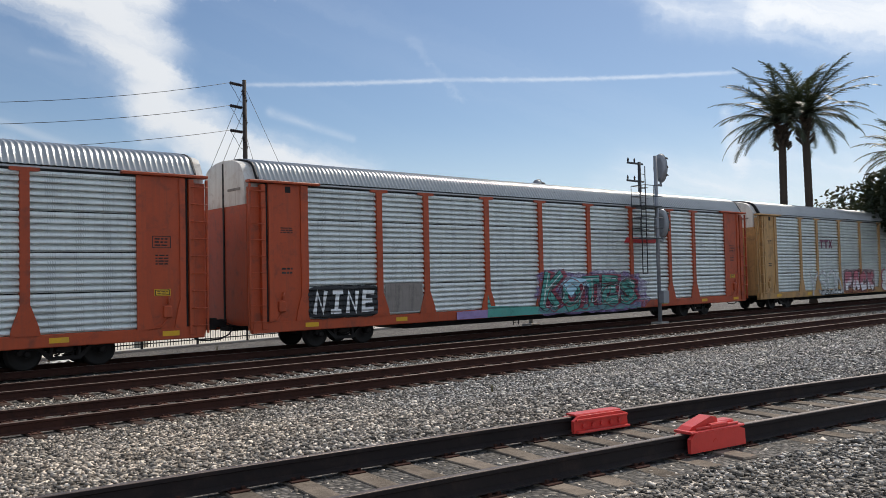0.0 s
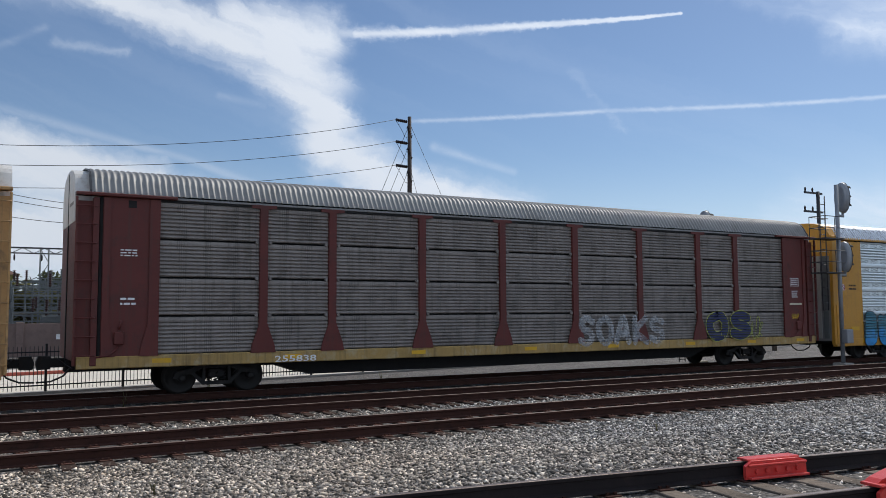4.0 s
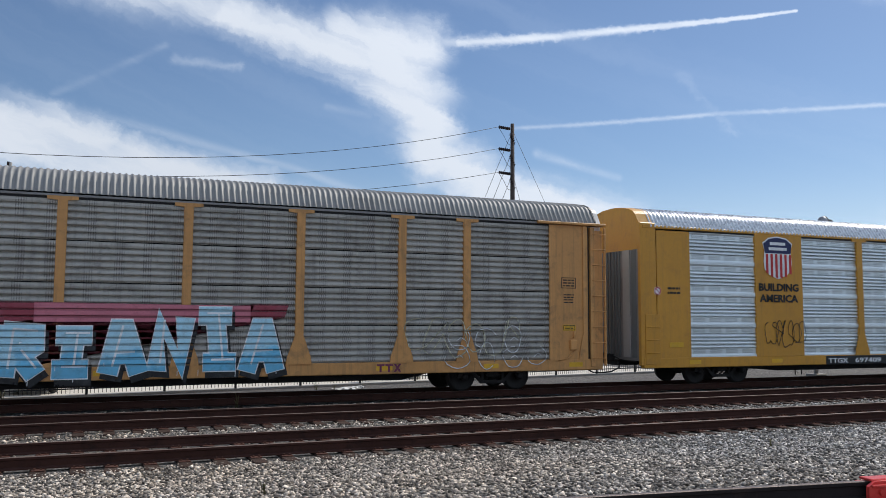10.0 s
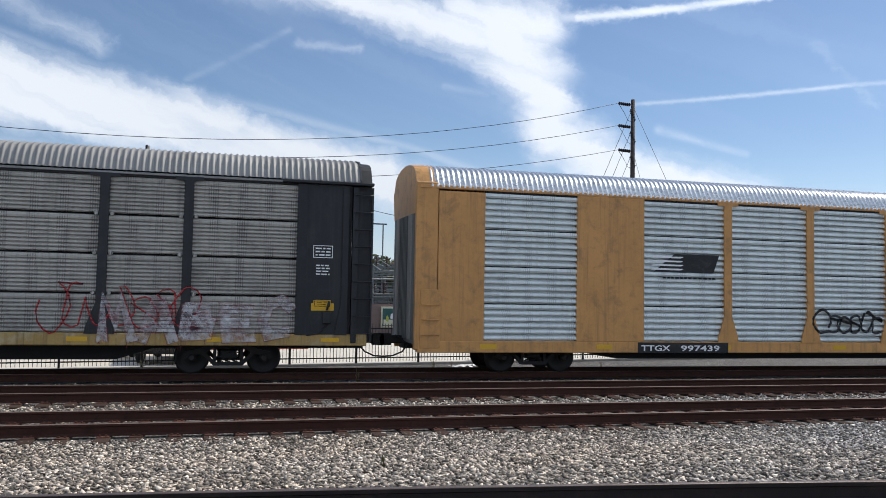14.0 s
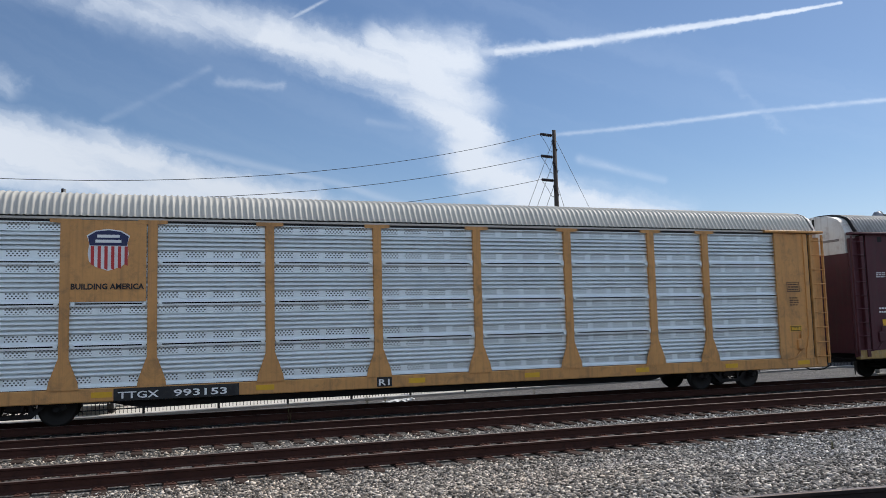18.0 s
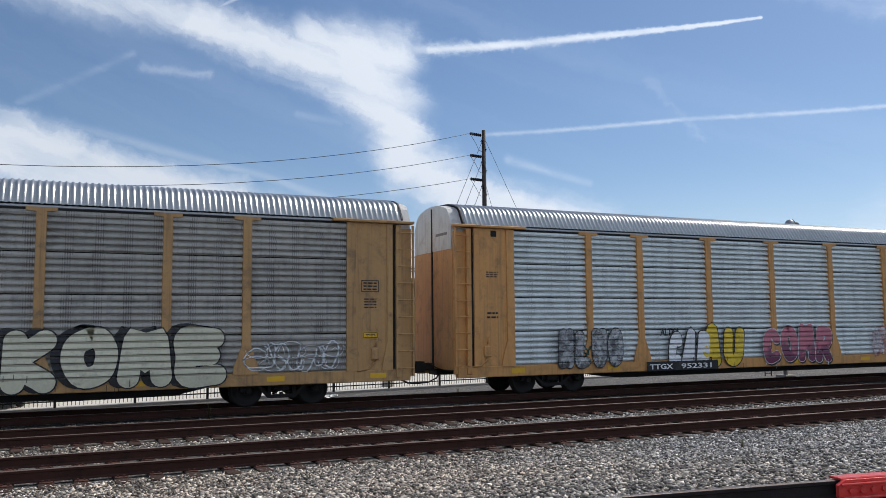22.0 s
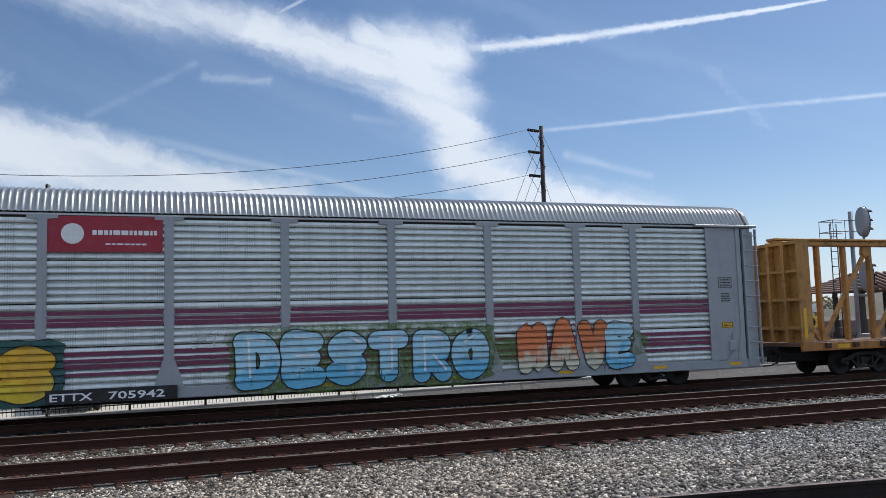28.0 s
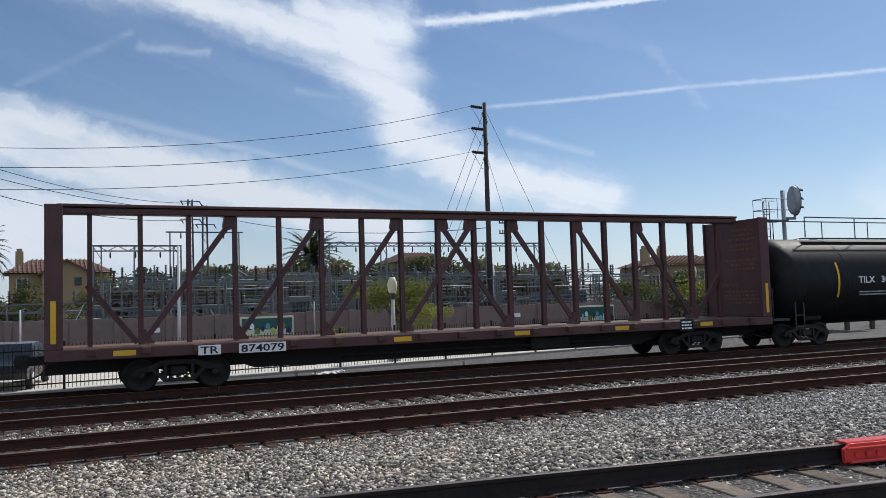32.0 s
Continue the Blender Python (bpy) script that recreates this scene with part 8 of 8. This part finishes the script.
def gantry(x, y, w, h, bays, seed):
    """Steel bus structure of the substation: lattice columns, trusses, insulator posts, disconnect arms."""
    rng = random.Random(seed)
    t = thing("substation_gantry", (x, y, LOW), "grey-green galvanised steel substation gantry with insulators", "substation frame", "substation")
    for k in range(bays + 1):
        cx = w * k / bays
        g = Geo()
        for sx in (-0.28, 0.28):
            for sy in (-0.28, 0.28):
                g.beam((cx + sx, sy, 0), (cx + sx * 0.75, sy * 0.75, h), 0.07)
        n = int(h / 0.7)
        for j in range(n):
            z0, z1 = h * j / n, h * (j + 1) / n
            s = 1 if j % 2 else -1
            g.beam((cx - 0.27 * s, -0.26, z0), (cx + 0.27 * s, -0.26, z1), 0.04)
        part("lattice_column", g, "substation_steel", t)
    for z in (h, h * 0.62):
        g = Geo().beam((-0.4, 0, z), (w + 0.4, 0, z), 0.09).beam((-0.4, 0, z - 0.55), (w + 0.4, 0, z - 0.55), 0.09)
        n = int(w / 0.8)
        for j in range(n):
            a, b = w * j / n, w * (j + 1) / n
            g.beam((a, 0, z if j % 2 else z - 0.55), (b, 0, z - 0.55 if j % 2 else z), 0.045)
        part("truss", g, "substation_steel", t)
    for k in range(bays * 4):
        q, z = w * (k + 0.5) / (bays * 4), rng.choice((h, h * 0.62))
        g = Geo()
        prof = [(z, 0.07)]
        for j in range(6):
            prof += [(z + 0.08 + 0.14 * j, 0.06), (z + 0.12 + 0.14 * j, 0.15), (z + 0.15 + 0.14 * j, 0.06)]
        g.turned(q, rng.choice((-0.2, 0.2)), prof, 7)
        part("insulator_post", g, "porcelain_brown" if rng.random() < 0.6 else "transformer_grey", t)
    for k in range(3):
        z = h * rng.uniform(0.35, 1.0) + 0.3
        part("bus_bar", Geo().tube([(-1, 0.3 * k, z), (w + 1, 0.3 * k, z)], 0.045, 5), "substation_steel", t)
    for k in range(bays * 2):
        q = rng.uniform(0, w)
        part("disconnect_arm", Geo().beam((q, 0, h + 0.1), (q + rng.uniform(-0.9, 0.9), 0.2, h + rng.uniform(0.3, 0.8)), 0.05), "pale_steel" if k % 4 == 0 else "dark_steel", t)
    for k in range(bays * 2):
        q, z = rng.uniform(0, w), h * rng.uniform(0.15, 0.6)
        part("strut", Geo().beam((q, -0.3, z), (q + rng.uniform(-0.8, 0.8), -0.3, z + rng.uniform(0.6, 1.2)), 0.06), "pale_steel" if k % 3 == 0 else "substation_steel", t)


def substation():
    rows = [(-3.5, 59, 6, 3.0, 2), (2.5, 58, 11, 4.2, 3), (14, 59, 16, 4.4, 4), (31, 58, 14, 4.2, 3), (4, 64, 18, 4.7, 5), (24, 65, 18, 4.7, 5), (44, 63, 12, 4.4, 3), (3, 71, 13, 5.0, 4), (16, 72, 18, 5.2, 5), (36, 72, 16, 5.0, 4), (6, 80, 20, 5.6, 5), (30, 81, 22, 5.6, 5)]
    for k, r in enumerate(rows):
        gantry(*r, seed=k + 3)
    for a0, a1, el, y, deep, label in ((1.94, 6.8, 4.12, 60, 0.35, "steel portal with a flat lattice girder above the substation"), (6.35, 10.75, 5.0, 66, 0.0, "slim tubular steel portal above the substation"), (16.56, 31.0, 4.15, 62, 0.25, "long low steel portal carrying the substation bus")):
        x0, x1 = y * math.tan(radians(a0)), y * math.tan(radians(a1))
        top = height_at(el, y / math.cos(radians(a0))) - LOW
        t = thing("substation_portal", (x0, y, LOW), label, "steel portal", "portals")
        w = x1 - x0
        n = max(2, round(w / 4.5)) if deep else 1
        for k in range(n + 1):
            g = Geo()
            for q in ((-0.3, 0.3) if deep else (0,)):
                g.beam((w * k / n + q, 0, 0), (w * k / n + q * 0.8, 0, top), 0.09)
            if deep:
                for j in range(7):
                    g.beam((w * k / n + 0.28 * (-1) ** j, 0, top * j / 7), (w * k / n - 0.28 * (-1) ** j, 0, top * (j + 1) / 7), 0.045)
            part("column", g, "substation_steel", t)
        g = Geo().beam((-0.3, 0, top), (w + 0.3, 0, top), 0.10)
        if deep:
            g.beam((-0.3, 0, top - deep), (w + 0.3, 0, top - deep), 0.08)
            m = int(w / 0.6)
            for j in range(m):
                g.beam((w * j / m, 0, top - deep * (j % 2)), (w * (j + 1) / m, 0, top - deep * ((j + 1) % 2)), 0.045)
        part("girder", g, "dark_steel", t)
        for j in range(int(w / 1.6)):
            part("insulator", Geo().turned(0.8 + 1.6 * j, 0, [(top - deep - 0.5, 0.02), (top - deep - 0.4, 0.06), (top - deep - 0.2, 0.06), (top - deep - 0.05, 0.03)], 7), "insulator_glaze", t)
    rng = random.Random(8)
    for k in range(15):
        x, y = 3 + 3.4 * k + rng.uniform(-1, 1), rng.uniform(57, 69)
        t = thing("transformer", (x, y, LOW), "grey substation transformer with brown bushings and cooling fins", "transformer", "transformers")
        w, h = rng.uniform(1.2, 2.2), rng.uniform(2.2, 3.2)
        part("tank", Geo().box(-w / 2, w / 2, -0.7, 0.7, 0.2, h, 0.06), "transformer_grey", t)
        for j in range(6):
            part("cooling_fin", Geo().box(-w / 2 + j * w / 6 + 0.05, -w / 2 + j * w / 6 + 0.13, -1.0, -0.71, 0.5, h - 0.3), "transformer_grey", t)
        for j in (-0.35, 0, 0.35):
            prof = [(h, 0.09)]
            for i in range(7):
                prof += [(h + 0.06 + 0.15 * i, 0.07), (h + 0.11 + 0.15 * i, 0.15), (h + 0.14 + 0.15 * i, 0.07)]
            part("bushing", Geo().turned(j * w, 0, prof, 7), "porcelain_brown", t)
        part("plinth", Geo().box(-w / 2 - 0.2, w / 2 + 0.2, -0.9, 0.9, 0, 0.19), "concrete", t)
    for az, el, dist in ((7.64, 7.13, 105), (8.57, 6.75, 108)):
        x, y, _ = at_bearing(az, dist)
        h = height_at(el, dist) - LOW
        t = thing("lattice_mast", (x, y, LOW), "slim steel lattice mast with short crossarms", "steel mast", "masts")
        g = Geo()
        for sx in (-0.4, 0.4):
            for sy in (-0.4, 0.4):
                g.beam((sx, sy, 0), (sx * 0.6, sy * 0.6, h), 0.10)
        n = int(h)
        for j in range(n):
            s = 1 if j % 2 else -1
            g.beam((-0.35 * s, -0.35, h * j / n), (0.35 * s, -0.35, h * (j + 1) / n), 0.06)
        part("frame", g, "dark_steel", t)
        for dz in (0.2, 2.4):
            part("crossarm", Geo().beam((-1.2, 0, h - dz), (1.2, 0, h - dz), 0.11), "dark_steel", t)
            for q in (-1.1, 1.1):
                part("insulator", Geo().tube([(q, 0, h - dz), (q + 0.3, 0, h - dz - 0.5)], 0.07, 6), "insulator_glaze", t)
    for a, b, dip in (((-4.8, 9.1, 75), (7.64, 6.9, 105), 0.8), ((-4.8, 8.5, 75), (8.57, 6.5, 108), 0.8), ((-4.8, 7.5, 75), (7.64, 5.8, 105), 0.9), ((7.64, 6.5, 105), (27.75, 4.9, 66), 1.4)):
        pa, pb = at_bearing(a[0], a[2], height_at(a[1], a[2])), at_bearing(b[0], b[2], height_at(b[1], b[2]))
        ob = wire(None, pa, pb, dip, 0.03, "power_line")
        tagged(ob, "thin sagging overhead power line", "power line", "power lines")


def house(az, dist, w, d, eave, ridge, label, turn=0.0, windows=3, chimneys=(), wing=0.0, sheltered=False):
    """Stucco building with a hipped tile roof in courses, framed windows and an open eave."""
    x, y, _ = at_bearing(az, dist)
    b = thing("stucco_building", pose(x, y, LOW, 0, 0, turn), label, "building", "buildings")
    if sheltered:
        for k in range(4):
            for q in (0.1, d - 0.1):
                part("post", Geo().box(-w / 2 + 0.15 + k * (w - 0.3) / 3 - 0.11, -w / 2 + 0.15 + k * (w - 0.3) / 3 + 0.11, q - 0.11, q + 0.11, 0, eave + 0.1, 0.02), "bark", b)
        part("bench", Geo().box(-w / 4, w / 4, d / 2, d / 2 + 0.5, 0.42, 0.5).box(-w / 4, -w / 4 + 0.1, d / 2, d / 2 + 0.45, 0, 0.42).box(w / 4 - 0.1, w / 4, d / 2, d / 2 + 0.45, 0, 0.42), "old_wood", b)
    else:
        part("wall", Geo().box(-w / 2, w / 2, 0, d, 0, eave, 0.02), "stucco", b)
    o, r = 0.7, 0.28 * w
    roof = Geo()
    rings = []
    steps = 9
    for k in range(steps):
        u0, u1 = k / steps, (k + 1) / steps
        q = lambda u: [(-w / 2 - o + u * (w / 2 + o - r), -o + u * (d / 2 + o)), (w / 2 + o - u * (w / 2 + o - r), -o + u * (d / 2 + o)), (w / 2 + o - u * (w / 2 + o - r), d + o - u * (d / 2 + o)), (-w / 2 - o + u * (w / 2 + o - r), d + o - u * (d / 2 + o))]
        z0, z1 = eave + (ridge - eave) * u0, eave + (ridge - eave) * u1
        rings += [[(a, c, z0 + 0.06) for a, c in q(u0)], [(a, c, z1 + 0.02) for a, c in q(u1)]]
    roof.quad_strip(rings, True, True)
    rf = part("roof", roof, "roof_tile", b)
    for k in range(int(w / 0.5)):
        xx = -w / 2 - o + 0.25 + 0.5 * k
        tt = 1 - max(0, (abs(xx) - r) / (w / 2 + o - r))
        part("roof_tile", Geo().tube([(xx, -o, eave + 0.09), (xx, -o + tt * (d / 2 + o), eave + 0.07 + tt * (ridge - eave))], 0.1, 5), "roof_tile", rf)
    for k in range(windows):
        cx = -w / 2 + w * (k + 0.5) / windows
        for z in ([1.1, eave - 1.9] if eave > 4.5 else [1.0]):
            wn = part("window", Geo().box(cx - 0.6, cx + 0.6, -0.06, -0.005, z, z + 1.3), "pole_white", b)
            part("pane", Geo().box(cx - 0.52, cx - 0.03, -0.075, -0.062, z + 0.08, z + 1.22), "car_glass", wn)
            part("pane", Geo().box(cx + 0.03, cx + 0.52, -0.075, -0.062, z + 0.08, z + 1.22), "car_glass", wn)
    for q in chimneys:
        st = part("chimney", Geo().box(q - 0.45, q + 0.45, d * 0.3, d * 0.3 + 0.9, eave, ridge + 0.95, 0.04), "stucco", b)
        part("chimney_cap", Geo().box(q - 0.32, q + 0.32, d * 0.3 + 0.1, d * 0.3 + 0.8, ridge + 0.95, ridge + 1.3, 0.06), "stucco", st)
    if wing:
        c, v, top = 0.6, wing / 2, ridge - 0.35
        wg = part("wing", Geo().prism([(c - v, 0), (c + v, 0), (c + v, eave), (c, top - 0.15), (c - v, eave)], -1.6, -0.01), "stucco", b)
        for q in (-1, 1):
            part("wing_roof", Geo().prism([(c, top + 0.1), (c + q * (v + 0.5), eave - 0.15), (c + q * (v + 0.5), eave - 0.35), (c, top - 0.1)][::-q], -2.1, 0.8), "roof_tile", wg)
        for q in (-1.3, 1.3):
            part("window", Geo().box(c + q - 0.4, c + q + 0.4, -1.66, -1.61, eave - 1.6, eave - 0.6), "car_glass", wg)


def road_sign():
    x, y, _ = at_bearing(44.48, 50)
    r = thing("road_sign", pose(x, y, LOW, 0, 0, -44), "yellow diamond warning sign under a small white plate", "road sign")
    part("post", Geo().box(-0.03, 0.03, -0.03, 0.03, 0, 3.1), "pale_steel", r)
    part("diamond", Geo().prism([(0, 1.68), (0.42, 2.1), (0, 2.52), (-0.42, 2.1)], -0.06, -0.04), "yellow_spray", r)
    part("pictogram", Geo().prism([(-0.08, 1.9), (0.06, 1.9), (0.1, 2.15), (0.03, 2.32), (-0.06, 2.3), (-0.1, 2.1)], -0.065, -0.061), "black_spray", r)
    part("plate", Geo().box(-0.25, 0.25, -0.06, -0.04, 2.65, 3.1, 0.008), "white_spray", r)


def lamp_post(x, y, top):
    l = thing("street_lamp", (x, y, LOW), "pale stone-grey park lamp post with a frosted acorn globe", "street lamp", "lamps")
    h = top - LOW
    part("base", Geo().turned(0, 0, [(0, 0.26), (0.35, 0.25), (0.42, 0.2), (0.55, 0.17), (0.6, 0.11)], 12), "lamp_stone", l)
    part("post", Geo().turned(0, 0, [(0.6, 0.10), (h - 1.05, 0.075)], 12), "lamp_stone", l)
    part("collar", Geo().turned(0, 0, [(h - 1.05, 0.08), (h - 1.0, 0.12), (h - 0.86, 0.10), (h - 0.8, 0.135)], 12), "dark_steel", l)
    part("globe", Geo().turned(0, 0, [(h - 0.8, 0.11), (h - 0.68, 0.185), (h - 0.45, 0.215), (h - 0.25, 0.17), (h - 0.12, 0.09)], 14), "globe_glass", l)
    part("finial", Geo().turned(0, 0, [(h - 0.12, 0.095), (h - 0.06, 0.04), (h, 0.015)], 10), "dark_steel", l)


def parked_car(x, y, turn, paint, label, tall=False):
    c = thing("parked_car", pose(x, y, LOW + 0.03, 0, 0, turn), label, "car", "parked cars")
    if tall:
        poly = [(-2.25, 0.35), (2.2, 0.35), (2.28, 0.6), (2.2, 0.95), (1.25, 1.10), (0.62, 1.44), (0.4, 1.49), (-1.95, 1.49), (-2.2, 1.1)]
        glass = [(1.08, 1.13), (0.55, 1.39), (-1.85, 1.41), (-2.0, 1.13)]
    else:
        poly = [(-2.2, 0.35), (2.15, 0.35), (2.25, 0.55), (2.2, 0.8), (1.2, 0.95), (0.5, 1.42), (-0.9, 1.45), (-1.6, 1.05), (-2.2, 0.98), (-2.28, 0.6)]
        glass = [(1.0, 0.98), (0.45, 1.36), (-0.85, 1.39), (-1.4, 1.02)]
    g = Geo().prism(poly, -0.86, 0.86)
    g.v = [(a, b * (0.82 if cz > 1.15 else 1.0), cz) for a, b, cz in g.v]
    part("body", g, paint, c)
    part("side_window", Geo().prism(glass, -0.875, -0.80), "car_glass", c)
    part("bumper", Geo().box(-2.34, -2.2, -0.8, 0.8, 0.35, 0.6, 0.04), "tyre", c)
    rear = ((-2.225, 1.1), (-2.02, 1.42)) if tall else ((-1.62, 1.07), (-0.98, 1.43))
    part("rear_window", Geo().quad_strip([[(q, -0.66, z) for q, z in rear] + [(q + 0.03, -0.66, z) for q, z in rear[::-1]], [(q, 0.66, z) for q, z in rear] + [(q + 0.03, 0.66, z) for q, z in rear[::-1]]], True, True), "car_glass", c)
    for q in (-0.7, 0.7):
        part("tail_light", Geo().box(-2.27, -2.2, q - 0.12, q + 0.12, 0.72, 0.95, 0.02), "kerb_red", c)
    for q in (-0.75, 0.25):
        part("window_pillar", Geo().box(q - 0.04, q + 0.04, -0.885, -0.80, 1.0, 1.42), paint, c)
    for xx in (-1.4, 1.4):
        for s in (-1, 1):
            w = part("wheel", shared("road_wheel", lambda: Geo().disc_y(0, 0, [(-0.1, 0.24), (-0.1, 0.31), (-0.06, 0.33), (0.06, 0.33), (0.1, 0.31), (0.1, 0.24)], 18)), "tyre", c, at=(xx, s * 0.8, 0.33))
            part("rim", shared("road_rim", lambda: Geo().disc_y(0, 0, [(-0.11, 0.05), (-0.105, 0.2), (0.105, 0.2), (0.11, 0.05)], 14)), "pale_steel", w)


def hills():
    """Far low ridge, too distant to shift."""
    g = Geo()
    rng = random.Random(4)
    a = [k * 4 for k in range(-30, 40)]
    prof = [max(0.3, 0.9 + 0.6 * math.sin(q * 0.11) + 0.4 * math.sin(q * 0.37 + 1) + (1.0 if 36 < q < 50 else 0) + rng.uniform(-0.1, 0.1)) for q in a]
    rows = []
    for u, d in ((0, 1450), (0.6, 1550), (1.0, 1700)):
        rows.append([at_bearing(q, d, LOW + u * d * math.tan(radians(e))) for q, e in zip(a, prof)])
    g.quad_strip(rows)
    tagged(part("backdrop", g, "hill_scrub"), "distant low scrub-covered ridge", "hills", kind="structure")


power_pole()
far_pole(-4.85, 9.45, 75, ((0.35, 0.3),), "tall grey utility pole beyond the substation", "pole_grey", 0.19)
far_pole(6.87, 4.1, 48, (), "slim pale steel pole in front of the brown wall", "pole_white", 0.095)
far_pole(15.65, 0.2, 50, (), "short slim grey post in front of the brown wall", "pole_grey", 0.07)
far_pole(-2.44, 0.2, 50, (), "short slim pale post in front of the brown wall", "pole_white", 0.06)
far_pole(54.5, 7.45, 70, ((0.15, 1.6), (1.6, 1.7), (3.1, 1.6)), "utility pole with three short crossarms", "dark_steel")
far_pole(34.06, 4.6, 110, (), "slim brown wooden pole behind the substation", "pole_wood")
far_pole(28.9, 5.35, 96, ((0.3, 0.8), (1.5, 0.8)), "distant wooden utility pole with two crossarms", "pole_wood")
signal(30.4, 20.85, 7.2, "tall grey railway signal with two oval heads", (6.6, 4.2), 2.3, (4.85, 3.5))
signal(27.0, 25.2, 6.25, "grey railway signal with two oval heads and a caged ladder", (5.75, 3.55), 0.2, (4.85,), 0.62)
date_palm(63.44, 9.55, 60, 4.9, 36, "tall date palm with a full dark green crown", 3, 0.15)
date_palm(64.97, 9.75, 60, 4.9, 36, "tall date palm leaning slightly beside another", 5, -0.3)
date_palm(70.7, 6.8, 58, 3.6, 46, "date palm partly hidden by a dark tree", 9)
date_palm(-5.3, 3.8, 66, 3.1, 84, "stout date palm beyond the brown wall", 7, 0.0, 0.045, 2.2, 0.5)
date_palm(15.6, 3.3, 98, 4.2, 56, "stout date palm behind the substation steelwork", 11, 0.0, 0.05, 1.8, 0.4)
leafy("broadleaf_tree", *at_bearing(70.2, 62)[:2], 1.5, 5.0, 3.3, 12000, 0.21, "dark_leaf", "dense dark green broadleaf tree beside the palms", "tree", 4)
leafy("street_tree", *at_bearing(21.3, 47)[:2], 0.9, 1.7, 1.35, 4200, 0.10, "bush_leaf", "small yellow-green young tree behind the lamp post", "tree", 2)
leafy("shrub", *at_bearing(23.0, 46)[:2], 0.0, 1.2, 1.1, 1900, 0.08, "bush_leaf", "rounded yellow-green shrub near the lamp post", "shrub", 3, False, "shrubs")
leafy("shrub", *at_bearing(17.0, 47)[:2], -0.4, 0.9, 0.6, 900, 0.08, "bush_leaf", "low yellow-green shrub by the wall", "shrub", 6, False, "shrubs")
for k, (az, d, z, r, h, m) in enumerate(((42.7, 58, -0.2, 1.4, 1.2, "tree_leaf"), (40.6, 70, 0.3, 2.6, 1.7, "tree_leaf"), (41.8, 66, 0.0, 2.0, 1.5, "bush_leaf"), (43.2, 68, 0.3, 2.6, 1.7, "dry_leaf"), (38.0, 72, 0.2, 2.4, 1.5, "tree_leaf"), (-8.5, 70, -0.2, 3.0, 1.7, "tree_leaf"), (-3.5, 66, -0.2, 2.2, 1.4, "tree_leaf"), (-13.0, 75, 0.0, 4.0, 1.9, "dry_leaf"), (-18.0, 74, 0.0, 3.6, 2.0, "bush_leaf"), (12.5, 92, 1.5, 3.0, 1.8, "tree_leaf"), (9.0, 96, 1.8, 3.4, 1.9, "tree_leaf"), (-24, 76, 0.2, 4.0, 2.2, "tree_leaf"), (-2.5, 80, 0.6, 1.7, 2.1, "tree_leaf"), (-0.9, 92, 0.2, 2.2, 1.6, "tree_leaf"), (1.6, 90, 0.4, 1.8, 1.9, "dry_leaf"))):
    leafy("garden_tree", *at_bearing(az, d)[:2], z, r, h, 1500, 0.16, m, ("dark green bushy tree beyond the wall", "yellow-green bushy tree beyond the wall", "dry olive-brown tree beyond the wall")[("tree_leaf", "bush_leaf", "dry_leaf").index(m)], "tree", 20 + k, True, "garden trees")
for k in range(13):
    leafy("screening_tree", *at_bearing(3.6 + 2.3 * k, 86 + 3 * (k % 3))[:2], 0.4, 3.4, 2.5 + 0.7 * (k * 7 % 4) / 3, 3600, 0.28, "tree_leaf" if k % 2 else "dry_leaf", "dark bushy tree behind the substation steelwork", "tree", 60 + k, True, "screening trees")
fence()
block_wall()
substation()
house(-0.2, 112, 11.2, 9, 7.2, 9.1, "yellow stucco house with a gabled wing and brown tile roof", 2, 4, (-4.5,), 5.4)
house(41.3, 104, 10.4, 10, 5.8, 7.1, "pale yellow apartment building with two chimneys behind trees", -14, 4, (-4.6, -2.4))
house(49.6, 54, 5.6, 5, 3.75, 4.85, "open station shelter with a red-brown tile roof on posts", -10, 0, sheltered=True)
road_sign()
house(23.4, 118, 8, 9, 8.0, 9.5, "stucco building behind the substation", 0, 4)
house(14.0, 122, 14, 9, 6.2, 8.0, "low stucco building far behind the steelwork", 0, 4)
lamp_post(12.46, 32.45, 3.2)
lamp_post(*at_bearing(41.26, 50)[:2], 3.7)
parked_car(-3.7, 34.6, 82, "car_white", "white hatchback car parked behind the picket fence", True)
parked_car(-1.6, 31.7, -98, "car_black", "black car parked behind the picket fence")
hills()

loose_stones()
motions()
